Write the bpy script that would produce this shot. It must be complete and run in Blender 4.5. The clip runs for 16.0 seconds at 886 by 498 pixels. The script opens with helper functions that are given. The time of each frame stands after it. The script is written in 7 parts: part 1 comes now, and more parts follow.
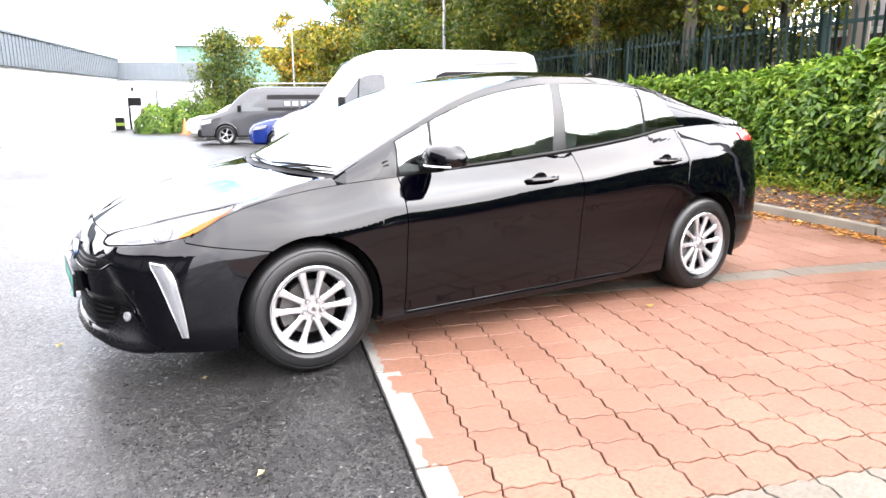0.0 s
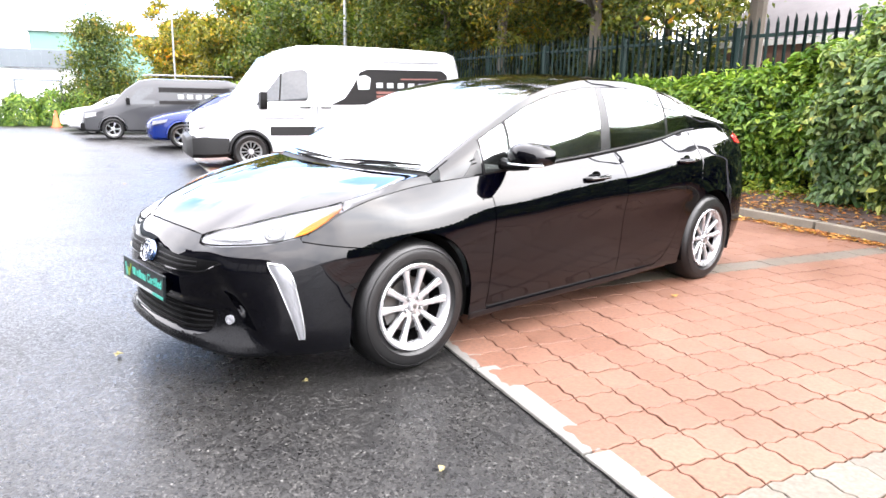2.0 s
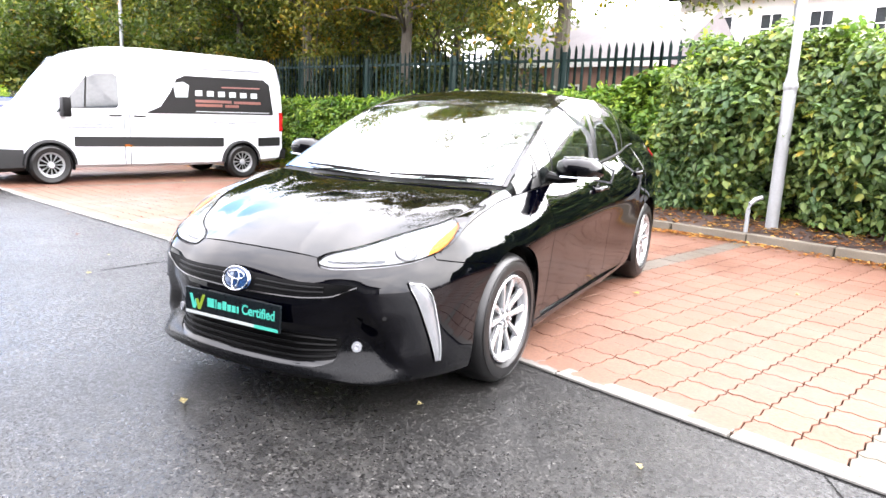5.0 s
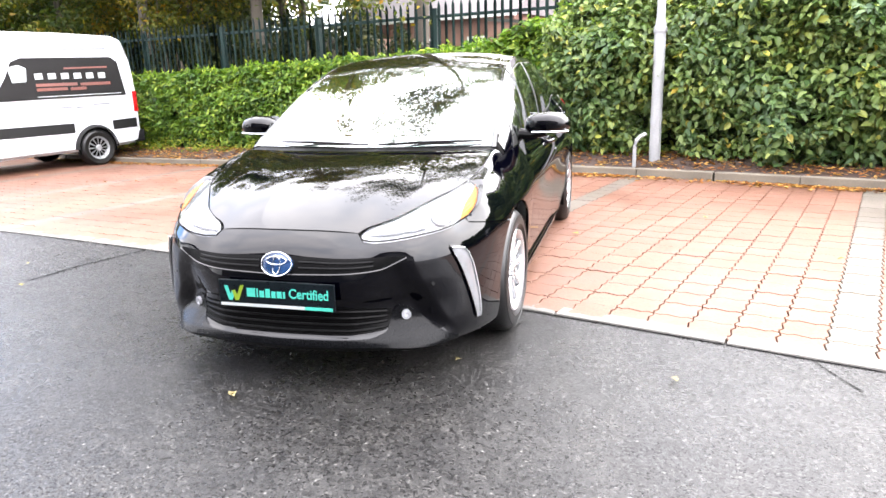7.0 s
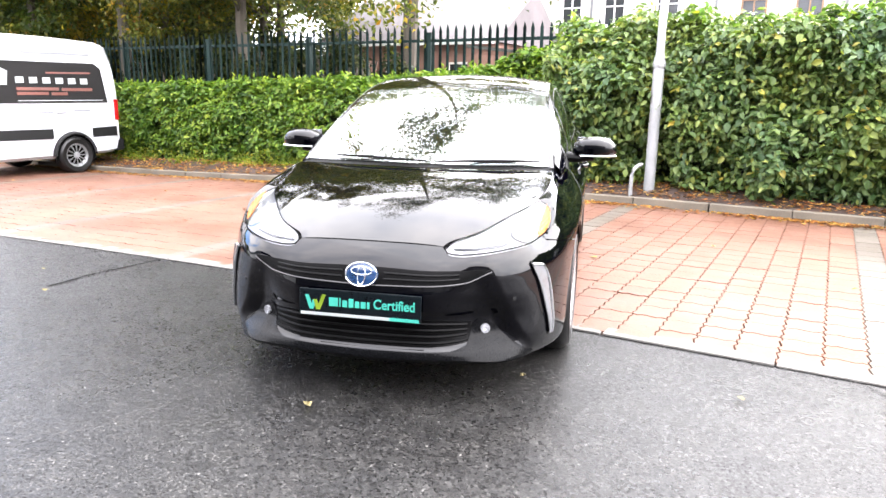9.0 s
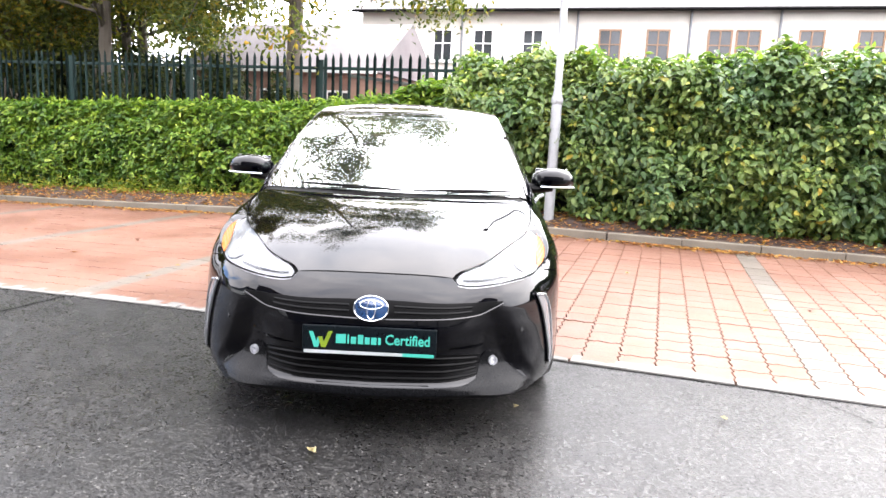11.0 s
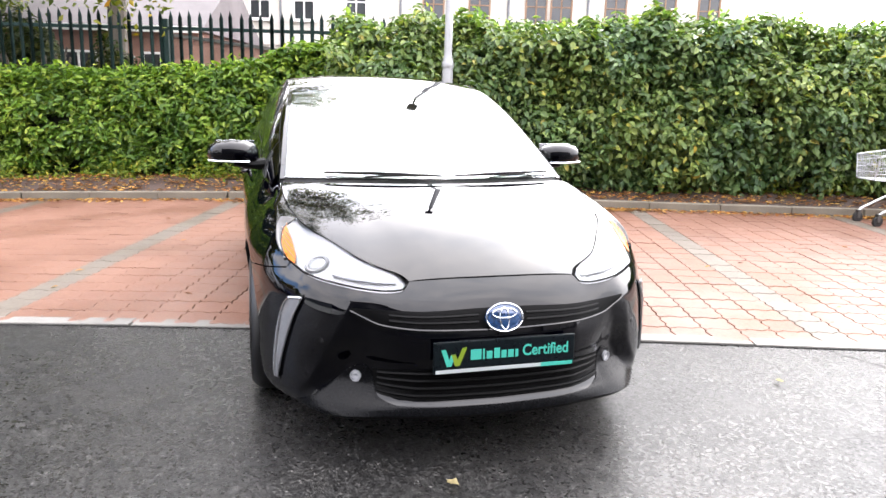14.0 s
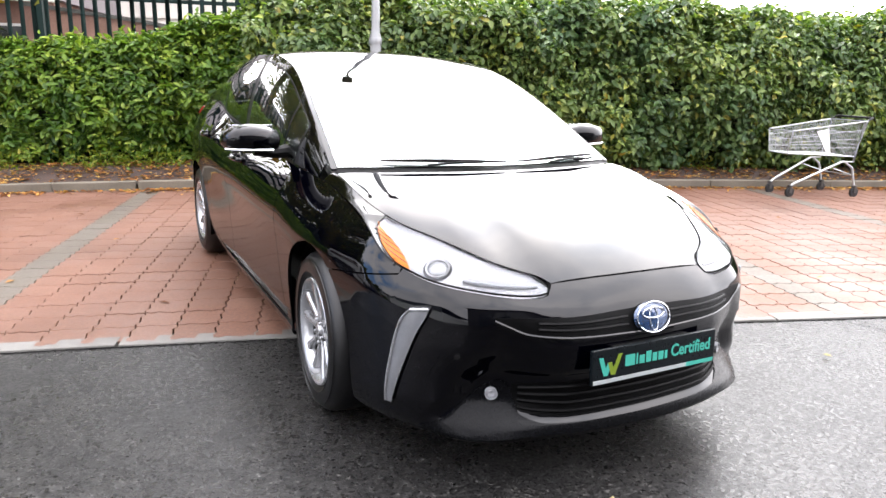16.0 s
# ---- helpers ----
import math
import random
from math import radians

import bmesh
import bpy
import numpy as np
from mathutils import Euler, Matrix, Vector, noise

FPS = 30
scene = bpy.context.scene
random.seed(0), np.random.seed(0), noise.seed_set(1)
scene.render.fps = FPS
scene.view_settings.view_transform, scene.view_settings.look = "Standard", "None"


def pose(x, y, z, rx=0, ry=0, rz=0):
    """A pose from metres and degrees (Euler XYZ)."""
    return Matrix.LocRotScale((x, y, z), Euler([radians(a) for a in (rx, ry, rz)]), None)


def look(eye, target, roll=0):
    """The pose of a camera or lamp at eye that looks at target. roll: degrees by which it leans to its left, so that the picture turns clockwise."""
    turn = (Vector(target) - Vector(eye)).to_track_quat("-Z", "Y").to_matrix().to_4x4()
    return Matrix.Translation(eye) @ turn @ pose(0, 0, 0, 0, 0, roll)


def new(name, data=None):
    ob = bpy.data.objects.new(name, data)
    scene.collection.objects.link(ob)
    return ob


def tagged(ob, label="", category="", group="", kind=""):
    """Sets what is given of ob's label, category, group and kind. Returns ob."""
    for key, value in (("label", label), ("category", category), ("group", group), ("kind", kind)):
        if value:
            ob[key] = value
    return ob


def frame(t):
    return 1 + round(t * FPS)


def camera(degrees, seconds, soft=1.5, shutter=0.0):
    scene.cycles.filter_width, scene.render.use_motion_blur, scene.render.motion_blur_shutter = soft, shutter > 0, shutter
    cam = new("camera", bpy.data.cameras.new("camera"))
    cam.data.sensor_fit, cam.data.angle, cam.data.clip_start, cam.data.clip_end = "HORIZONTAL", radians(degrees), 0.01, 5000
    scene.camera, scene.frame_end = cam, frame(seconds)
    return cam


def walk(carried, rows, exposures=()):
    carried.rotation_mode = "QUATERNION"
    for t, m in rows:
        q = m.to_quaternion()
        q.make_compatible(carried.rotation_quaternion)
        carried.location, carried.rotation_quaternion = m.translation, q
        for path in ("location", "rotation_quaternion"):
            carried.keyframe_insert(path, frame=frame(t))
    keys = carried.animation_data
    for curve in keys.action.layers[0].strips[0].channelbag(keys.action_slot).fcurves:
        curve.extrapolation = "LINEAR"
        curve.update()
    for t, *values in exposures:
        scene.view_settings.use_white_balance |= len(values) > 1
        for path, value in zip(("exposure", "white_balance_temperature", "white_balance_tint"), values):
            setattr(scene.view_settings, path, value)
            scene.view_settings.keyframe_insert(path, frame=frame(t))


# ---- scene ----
cam = camera(65.3, 16.0)
PATH = [
    (0, (-1.101, -3.741, 1.288), (-0.077, -2.08, 0.849), -0.2),
    (0.5, (-1.338, -3.622, 1.28), (-0.259, -1.995, 0.846), 0.7),
    (1, (-1.533, -3.454, 1.278), (-0.423, -1.854, 0.82), -2.1),
    (1.5, (-1.731, -3.312, 1.262), (-0.5, -1.8, 0.816), 0.5),
    (2, (-1.974, -3.175, 1.284), (-0.664, -1.729, 0.844), 1.3),
    (2.5, (-2.151, -2.994, 1.271), (-0.771, -1.608, 0.855), 0.1),
    (3, (-2.3, -2.797, 1.276), (-0.854, -1.481, 0.851), -0.3),
    (3.5, (-2.494, -2.59, 1.289), (-0.923, -1.431, 0.855), -1.7),
    (3.7, (-2.552, -2.509, 1.279), (-0.956, -1.384, 0.847), -0.2),
    (5.8, (-3.094, -1.682, 1.249), (-1.303, -0.908, 0.809), 0.6),
    (6, (-3.121, -1.601, 1.262), (-1.322, -0.866, 0.79), -0.1),
    (6.5, (-3.201, -1.458, 1.272), (-1.363, -0.822, 0.805), -0.8),
    (7, (-3.337, -1.363, 1.292), (-1.47, -0.846, 0.795), -1.7),
    (7.5, (-3.414, -1.299, 1.285), (-1.532, -0.841, 0.788), 0.5),
    (8, (-3.422, -1.162, 1.273), (-1.529, -0.678, 0.849), 1.1),
    (8.5, (-3.457, -0.994, 1.278), (-1.547, -0.548, 0.887), 0.0),
    (9, (-3.508, -0.865, 1.268), (-1.596, -0.468, 0.837), 1.1),
    (9.5, (-3.572, -0.679, 1.278), (-1.64, -0.431, 0.821), -0.7),
    (10, (-3.585, -0.54, 1.267), (-1.648, -0.376, 0.794), 2.4),
    (10.2, (-3.561, -0.478, 1.263), (-1.611, -0.345, 0.841), 2.2),
    (12.3, (-3.423, 0.208, 1.223), (-1.469, 0.03, 0.833), 3.2),
    (12.5, (-3.361, 0.308, 1.229), (-1.413, 0.097, 0.826), 2.9),
    (13, (-3.237, 0.486, 1.287), (-1.301, 0.24, 0.85), 2.6),
    (13.5, (-3.136, 0.677, 1.28), (-1.22, 0.308, 0.842), 3.0),
    (14, (-3.048, 0.857, 1.289), (-1.17, 0.316, 0.863), 1.7),
    (14.5, (-2.875, 1.029, 1.274), (-1.032, 0.394, 0.829), 1.7),
    (15, (-2.717, 1.169, 1.258), (-0.901, 0.478, 0.788), 2.6),
    (15.5, (-2.583, 1.411, 1.267), (-0.803, 0.638, 0.782), 2.1),
    (16, (-2.448, 1.57, 1.264), (-0.724, 0.674, 0.79), 1.7),
]
walk(cam, [(t, look(eye, target, roll)) for t, eye, target, roll in PATH], [(0, 2.2), (3.5, 2.25), (6.5, 2.4), (9, 2.38), (12.5, 2.0), (13.5, 1.95), (14.5, 1.63), (16, 1.53)])

# ---- light: a bright overcast sky ----
world = bpy.data.worlds.new("overcast_sky")
scene.world = world
world.use_nodes = True
wn, wl = world.node_tree.nodes, world.node_tree.links
wn.clear()
w_out = wn.new("ShaderNodeOutputWorld")
w_bg = wn.new("ShaderNodeBackground")
w_sky = wn.new("ShaderNodeTexSky")
w_sky.sky_type = "NISHITA"
w_sky.sun_disc = False
w_sky.sun_elevation = radians(42)
w_sky.sun_rotation = radians(141)
w_sky.dust_density = 4.0
w_sky.air_density = 1.2
w_hsv = wn.new("ShaderNodeHueSaturation")
w_hsv.inputs["Saturation"].default_value = 0.22
w_bg.inputs["Strength"].default_value = 0.15
w_cloud = wn.new("ShaderNodeMix")
w_cloud.data_type = "RGBA"
w_cloud.inputs[0].default_value = 0.7
w_cloud.inputs[7].default_value = (9.4, 9.0, 9.45, 1)
wl.new(w_sky.outputs[0], w_hsv.inputs["Color"])
wl.new(w_hsv.outputs[0], w_cloud.inputs[6])
# soft heaps of cloud, thinner here and there
w_co = wn.new("ShaderNodeTexCoord")
w_noise = wn.new("ShaderNodeTexNoise")
w_noise.inputs["Scale"].default_value, w_noise.inputs["Detail"].default_value, w_noise.inputs["Roughness"].default_value = 2.6, 5.0, 0.55
wl.new(w_co.outputs["Generated"], w_noise.inputs["Vector"])
w_ramp = wn.new("ShaderNodeValToRGB")
w_e = w_ramp.color_ramp.elements
w_e[0].position, w_e[0].color = 0.34, (0.80, 0.84, 0.90, 1)
w_e[1].position, w_e[1].color = 0.62, (1.20, 1.19, 1.18, 1)
wl.new(w_noise.outputs["Fac"], w_ramp.inputs["Fac"])
w_mul = wn.new("ShaderNodeMix")
w_mul.data_type, w_mul.blend_type = "RGBA", "MULTIPLY"
w_mul.inputs[0].default_value = 1.0
wl.new(w_cloud.outputs[2], w_mul.inputs[6])
wl.new(w_ramp.outputs[0], w_mul.inputs[7])
# the cover breaks to blue here and there towards the trees
w_gap = wn.new("ShaderNodeTexNoise")
w_gap.inputs["Scale"].default_value, w_gap.inputs["Detail"].default_value, w_gap.inputs["Roughness"].default_value = 3.4, 4.0, 0.6
wl.new(w_co.outputs["Generated"], w_gap.inputs["Vector"])
w_open = wn.new("ShaderNodeMapRange")
w_open.interpolation_type = "SMOOTHSTEP"
for k, v in enumerate((0.44, 0.58, 0.0, 1.0), 1):
    w_open.inputs[k].default_value = v
wl.new(w_gap.outputs["Fac"], w_open.inputs[0])
w_side = wn.new("ShaderNodeVectorMath")
w_side.operation = "DOT_PRODUCT"
w_side.inputs[1].default_value = Vector((0.36, 0.87, 0.33)).normalized()
wl.new(w_co.outputs["Generated"], w_side.inputs[0])
w_north = wn.new("ShaderNodeMapRange")
w_north.interpolation_type = "SMOOTHSTEP"
for k, v in enumerate((0.93, 0.985, 0.0, 0.85), 1):
    w_north.inputs[k].default_value = v
wl.new(w_side.outputs["Value"], w_north.inputs[0])
w_part = wn.new("ShaderNodeMath")
w_part.operation = "MULTIPLY"
wl.new(w_open.outputs[0], w_part.inputs[0])
wl.new(w_north.outputs[0], w_part.inputs[1])
w_blue = wn.new("ShaderNodeMix")
w_blue.data_type = "RGBA"
w_blue.inputs[7].default_value = (1.1, 3.0, 6.6, 1)
wl.new(w_part.outputs[0], w_blue.inputs[0])
wl.new(w_mul.outputs[2], w_blue.inputs[6])
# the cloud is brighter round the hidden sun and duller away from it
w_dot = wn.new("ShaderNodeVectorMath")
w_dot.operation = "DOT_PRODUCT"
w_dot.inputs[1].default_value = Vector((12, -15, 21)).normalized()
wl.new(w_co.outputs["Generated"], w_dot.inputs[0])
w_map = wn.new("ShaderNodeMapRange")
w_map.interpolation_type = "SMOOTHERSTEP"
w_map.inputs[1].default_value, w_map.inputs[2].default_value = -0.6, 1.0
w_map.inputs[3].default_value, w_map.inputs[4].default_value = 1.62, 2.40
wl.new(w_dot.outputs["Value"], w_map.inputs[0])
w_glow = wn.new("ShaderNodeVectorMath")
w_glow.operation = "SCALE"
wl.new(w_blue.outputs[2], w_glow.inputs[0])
# an overcast sky is brightest overhead
w_xyz = wn.new("ShaderNodeSeparateXYZ")
wl.new(w_co.outputs["Generated"], w_xyz.inputs[0])
w_high = wn.new("ShaderNodeMapRange")
for k, v in enumerate((0.0, 1.0, 0.84, 1.14), 1):
    w_high.inputs[k].default_value = v
wl.new(w_xyz.outputs["Z"], w_high.inputs[0])
w_both = wn.new("ShaderNodeMath")
w_both.operation = "MULTIPLY"
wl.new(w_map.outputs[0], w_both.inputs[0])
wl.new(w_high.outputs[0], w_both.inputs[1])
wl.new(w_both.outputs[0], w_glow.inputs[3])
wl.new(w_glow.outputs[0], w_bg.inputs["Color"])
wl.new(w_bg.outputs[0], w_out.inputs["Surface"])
sun_data = bpy.data.lights.new("sun", "SUN")
sun_data.energy, sun_data.angle, sun_data.color = 1.0, radians(130), (1.0, 0.97, 0.92)
sun = new("sun", sun_data)
sun.matrix_world = look((12, -15, 21), (0, 0, 0))

# ---- materials ----
def material(name):
    m = bpy.data.materials.new(name)
    m.use_nodes = True
    n = m.node_tree.nodes
    return m, n, m.node_tree.links, n["Principled BSDF"]


def noise_node(n, l, scale, detail=4.0, rough=0.55, kind="Object"):
    co = n.new("ShaderNodeTexCoord")
    t = n.new("ShaderNodeTexNoise")
    t.inputs["Scale"].default_value, t.inputs["Detail"].default_value, t.inputs["Roughness"].default_value = scale, detail, rough
    l.new(co.outputs[kind], t.inputs["Vector"])
    return t


def ramp_node(n, l, source, stops):
    r = n.new("ShaderNodeValToRGB")
    e = r.color_ramp.elements
    while len(e) < len(stops):
        e.new(0.5)
    for k, (p, c) in enumerate(stops):
        e[k].position = p
        e[k].color = (*c, 1) if len(c) == 3 else c
    l.new(source, r.inputs["Fac"])
    return r


def bump_node(n, l, b, source, strength, distance=0.01, normal=None):
    k = n.new("ShaderNodeBump")
    k.inputs["Strength"].default_value, k.inputs["Distance"].default_value = strength, distance
    l.new(source, k.inputs["Height"])
    if normal is not None:
        l.new(normal, k.inputs["Normal"])
    l.new(k.outputs[0], b.inputs["Normal"])
    return k


def mix_color(n, l, fac, a, c, mode="MIX"):
    k = n.new("ShaderNodeMix")
    k.data_type, k.blend_type = "RGBA", mode
    for slot, v in ((0, fac), (6, a), (7, c)):
        if isinstance(v, (float, int)):
            k.inputs[slot].default_value = v
        elif isinstance(v, tuple):
            k.inputs[slot].default_value = (*v, 1)
        else:
            l.new(v, k.inputs[slot])
    return k.outputs[2]


def plain(name, color, rough=0.5, metal=0.0, grain=0.12, scale=14.0, bump=0.0, coat=0.0, spec=0.5):
    """A painted, moulded or cast surface with a little wear at two scales."""
    m, n, l, b = material(name)
    big = noise_node(n, l, scale * 0.2, 3)
    fine = noise_node(n, l, scale * 6, 5)
    lo = tuple(c * (1 - grain) for c in color)
    hi = tuple(min(1, c * (1 + grain)) for c in color)
    r1 = ramp_node(n, l, big.outputs["Fac"], [(0.3, lo), (0.7, hi)])
    col = mix_color(n, l, 0.35, r1.outputs[0], ramp_node(n, l, fine.outputs["Fac"], [(0.35, lo), (0.65, hi)]).outputs[0])
    l.new(col, b.inputs["Base Color"])
    rr = ramp_node(n, l, fine.outputs["Fac"], [(0.3, (rough * 0.85,) * 3), (0.7, (min(1, rough * 1.15),) * 3)])
    l.new(rr.outputs[0], b.inputs["Roughness"])
    b.inputs["Metallic"].default_value = metal
    b.inputs["Specular IOR Level"].default_value = spec
    if coat:
        b.inputs["Coat Weight"].default_value, b.inputs["Coat Roughness"].default_value = coat, 0.03
    if bump:
        bump_node(n, l, b, fine.outputs["Fac"], bump, 0.004)
    return m


def paint(name, color, rough=0.18, flake=0.0):
    """Car paint with a clear coat, fine dust and dried water marks."""
    m, n, l, b = material(name)
    dust = noise_node(n, l, 9, 6, 0.65)
    spots = noise_node(n, l, 140, 2)
    c = mix_color(n, l, ramp_node(n, l, dust.outputs["Fac"], [(0.45, (0, 0, 0)), (0.85, (0.0012, 0.0012, 0.0012))]).outputs[0], color, (0.35, 0.34, 0.32))
    l.new(c, b.inputs["Base Color"])
    b.inputs["Metallic"].default_value = flake
    b.inputs["Roughness"].default_value = rough
    b.inputs["Coat Weight"].default_value = 1.0
    b.inputs["Specular IOR Level"].default_value = 0.0 if flake == 0 and color[0] < 0.1 else 0.5
    b.inputs["Coat IOR"].default_value = 1.37 if color[0] < 0.1 else 1.5
    r = ramp_node(n, l, spots.outputs["Fac"], [(0.55, (0.0,) * 3), (0.8, (0.02,) * 3)])
    # film: coat roughness raised low on the flanks to blur the paving's reflection
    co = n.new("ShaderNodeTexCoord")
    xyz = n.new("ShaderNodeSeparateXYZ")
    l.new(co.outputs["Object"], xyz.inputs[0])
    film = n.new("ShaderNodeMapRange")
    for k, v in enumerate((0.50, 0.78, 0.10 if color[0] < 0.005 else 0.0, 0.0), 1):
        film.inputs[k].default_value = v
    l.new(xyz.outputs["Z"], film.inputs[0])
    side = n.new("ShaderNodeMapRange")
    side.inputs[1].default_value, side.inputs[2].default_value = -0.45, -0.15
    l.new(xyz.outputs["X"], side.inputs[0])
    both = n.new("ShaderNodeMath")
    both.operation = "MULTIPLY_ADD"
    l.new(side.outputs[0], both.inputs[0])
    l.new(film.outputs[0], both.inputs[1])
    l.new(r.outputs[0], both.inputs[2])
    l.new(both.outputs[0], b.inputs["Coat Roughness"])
    return m


def leafy(name, stops, rough=0.45, lo=(0.72, 0.78, 0.7), hi=(1.15, 1.12, 0.95), scale=1.1, vary=False):
    m, n, l, b = material(name)
    g = n.new("ShaderNodeNewGeometry")
    r = ramp_node(n, l, g.outputs["Random Per Island"], stops)
    if vary:
        # each crown has turned more or less with the autumn
        own = n.new("ShaderNodeObjectInfo")
        turned = ramp_node(n, l, own.outputs["Random"], [(0.0, (0.75, 0.95, 0.9)), (0.45, (1.0, 1.05, 0.9)), (1.0, (1.95, 1.45, 0.75))])
        leaf = mix_color(n, l, 1.0, r.outputs[0], turned.outputs[0], "MULTIPLY")
    else:
        leaf = r.outputs[0]
    co = noise_node(n, l, scale, 3)
    tint = ramp_node(n, l, co.outputs["Fac"], [(0.35, lo), (0.65, hi)])
    l.new(mix_color(n, l, 1.0, leaf, tint.outputs[0], "MULTIPLY"), b.inputs["Base Color"])
    b.inputs["Roughness"].default_value = rough
    b.inputs["Specular IOR Level"].default_value = 0.17
    b.inputs["Transmission Weight"].default_value = 0.0
    tr = n.new("ShaderNodeBsdfTranslucent")
    l.new(mix_color(n, l, 1.0, leaf, (1.3, 1.5, 0.5), "MULTIPLY"), tr.inputs["Color"])
    mx = n.new("ShaderNodeMixShader")
    mx.inputs[0].default_value = 0.3
    l.new(b.outputs[0], mx.inputs[1])
    l.new(tr.outputs[0], mx.inputs[2])
    l.new(mx.outputs[0], n["Material Output"].inputs["Surface"])
    return m


def asphalt_material():
    """Wet, worn asphalt: dark binder, paler chips of stone standing proud of a film of water."""
    m, n, l, b = material("wet_asphalt")
    co = n.new("ShaderNodeTexCoord")

    def cells(scale, feature="F1"):
        v = n.new("ShaderNodeTexVoronoi")
        v.feature = feature
        v.inputs["Scale"].default_value = scale
        l.new(co.outputs["Object"], v.inputs["Vector"])
        return v
    grit = noise_node(n, l, 210, 4, 0.7)
    stones, coarse = cells(150), cells(85)
    patch_n = noise_node(n, l, 0.55, 5, 0.6)
    mid = noise_node(n, l, 5, 4)
    c1 = ramp_node(n, l, stones.outputs["Color"], [(0.15, (0.0022, 0.0022, 0.0023)), (0.5, (0.0085, 0.0083, 0.0081)), (0.80, (0.021, 0.0205, 0.020)), (0.95, (0.075, 0.073, 0.070))])
    c2 = mix_color(n, l, 0.3, c1.outputs[0], ramp_node(n, l, coarse.outputs["Color"], [(0.2, (0.003, 0.003, 0.0031)), (0.6, (0.010, 0.0098, 0.0095)), (0.95, (0.045, 0.044, 0.042))]).outputs[0])
    c3 = mix_color(n, l, 1.0, c2, ramp_node(n, l, mid.outputs["Fac"], [(0.3, (0.75, 0.75, 0.76)), (0.7, (1.3, 1.28, 1.24))]).outputs[0], "MULTIPLY")
    chips = cells(38)
    rare = ramp_node(n, l, chips.outputs["Color"], [(0.80, (0, 0, 0)), (0.84, (1, 1, 1))])
    near = ramp_node(n, l, chips.outputs["Distance"], [(0.10, (0.8, 0.8, 0.8)), (0.26, (0, 0, 0))])
    both = mix_color(n, l, 1.0, rare.outputs[0], near.outputs[0], "MULTIPLY")
    l.new(mix_color(n, l, both, c3, (0.12, 0.117, 0.11)), b.inputs["Base Color"])
    r = ramp_node(n, l, patch_n.outputs["Fac"], [(0.35, (0.27,) * 3), (0.65, (0.42,) * 3)])
    # wet glints between dry, rough chips
    glint = ramp_node(n, l, coarse.outputs["Color"], [(0.25, (0.75,) * 3), (0.75, (1.35,) * 3)])
    l.new(mix_color(n, l, 1.0, r.outputs[0], glint.outputs[0], "MULTIPLY"), b.inputs["Roughness"])
    # dry pits between the stones return no sheen
    pits = ramp_node(n, l, stones.outputs["Color"], [(0.16, (0.07,) * 3), (0.34, (0.215,) * 3)])
    l.new(pits.outputs[0], b.inputs["Specular IOR Level"])
    k = bump_node(n, l, b, coarse.outputs["Color"], 0.6, 0.003)
    k = bump_node(n, l, b, stones.outputs["Color"], 1.0, 0.003, k.outputs[0])
    bump_node(n, l, b, grit.outputs["Fac"], 0.5, 0.0015, k.outputs[0])
    return m


def paver_material(name, a, c, d):
    """Worn clay-coloured concrete blocks, each of its own shade, damp and bleached in patches."""
    m, n, l, b = material(name)
    o = n.new("ShaderNodeObjectInfo")
    g = n.new("ShaderNodeNewGeometry")
    add = n.new("ShaderNodeMath")
    add.operation = "ADD"
    l.new(o.outputs["Random"], add.inputs[0])
    l.new(g.outputs["Random Per Island"], add.inputs[1])
    fr = n.new("ShaderNodeMath")
    fr.operation = "FRACT"
    l.new(add.outputs[0], fr.inputs[0])
    r = ramp_node(n, l, fr.outputs[0], [(0.0, a), (0.5, c), (1.0, d)])
    wn_ = n.new("ShaderNodeTexNoise")
    wn_.inputs["Scale"].default_value, wn_.inputs["Detail"].default_value = 0.9, 5
    l.new(g.outputs["Position"], wn_.inputs["Vector"])
    fine = n.new("ShaderNodeTexNoise")
    fine.inputs["Scale"].default_value, fine.inputs["Detail"].default_value = 60, 6
    l.new(g.outputs["Position"], fine.inputs["Vector"])
    wear = ramp_node(n, l, wn_.outputs["Fac"], [(0.3, (0.82, 0.8, 0.8)), (0.7, (1.12, 1.15, 1.18))])
    c1 = mix_color(n, l, 1.0, r.outputs[0], wear.outputs[0], "MULTIPLY")
    grit = ramp_node(n, l, fine.outputs["Fac"], [(0.3, (0.75, 0.74, 0.74)), (0.7, (1.15, 1.15, 1.15))])
    l.new(mix_color(n, l, 1.0, c1, grit.outputs[0], "MULTIPLY"), b.inputs["Base Color"])
    rr = ramp_node(n, l, wn_.outputs["Fac"], [(0.35, (0.46,) * 3), (0.6, (0.72,) * 3)])
    l.new(rr.outputs[0], b.inputs["Roughness"])
    b.inputs["Specular IOR Level"].default_value = 0.3
    bump_node(n, l, b, fine.outputs["Fac"], 0.35, 0.003)
    return m


def glass_material(name, tint=(1, 1, 1), rough=0.0, ior=1.5):
    m, n, l, b = material(name)
    b.inputs["Base Color"].default_value = (*tint, 1)
    b.inputs["Transmission Weight"].default_value = 1.0
    b.inputs["Roughness"].default_value = rough
    b.inputs["IOR"].default_value = ior
    return m


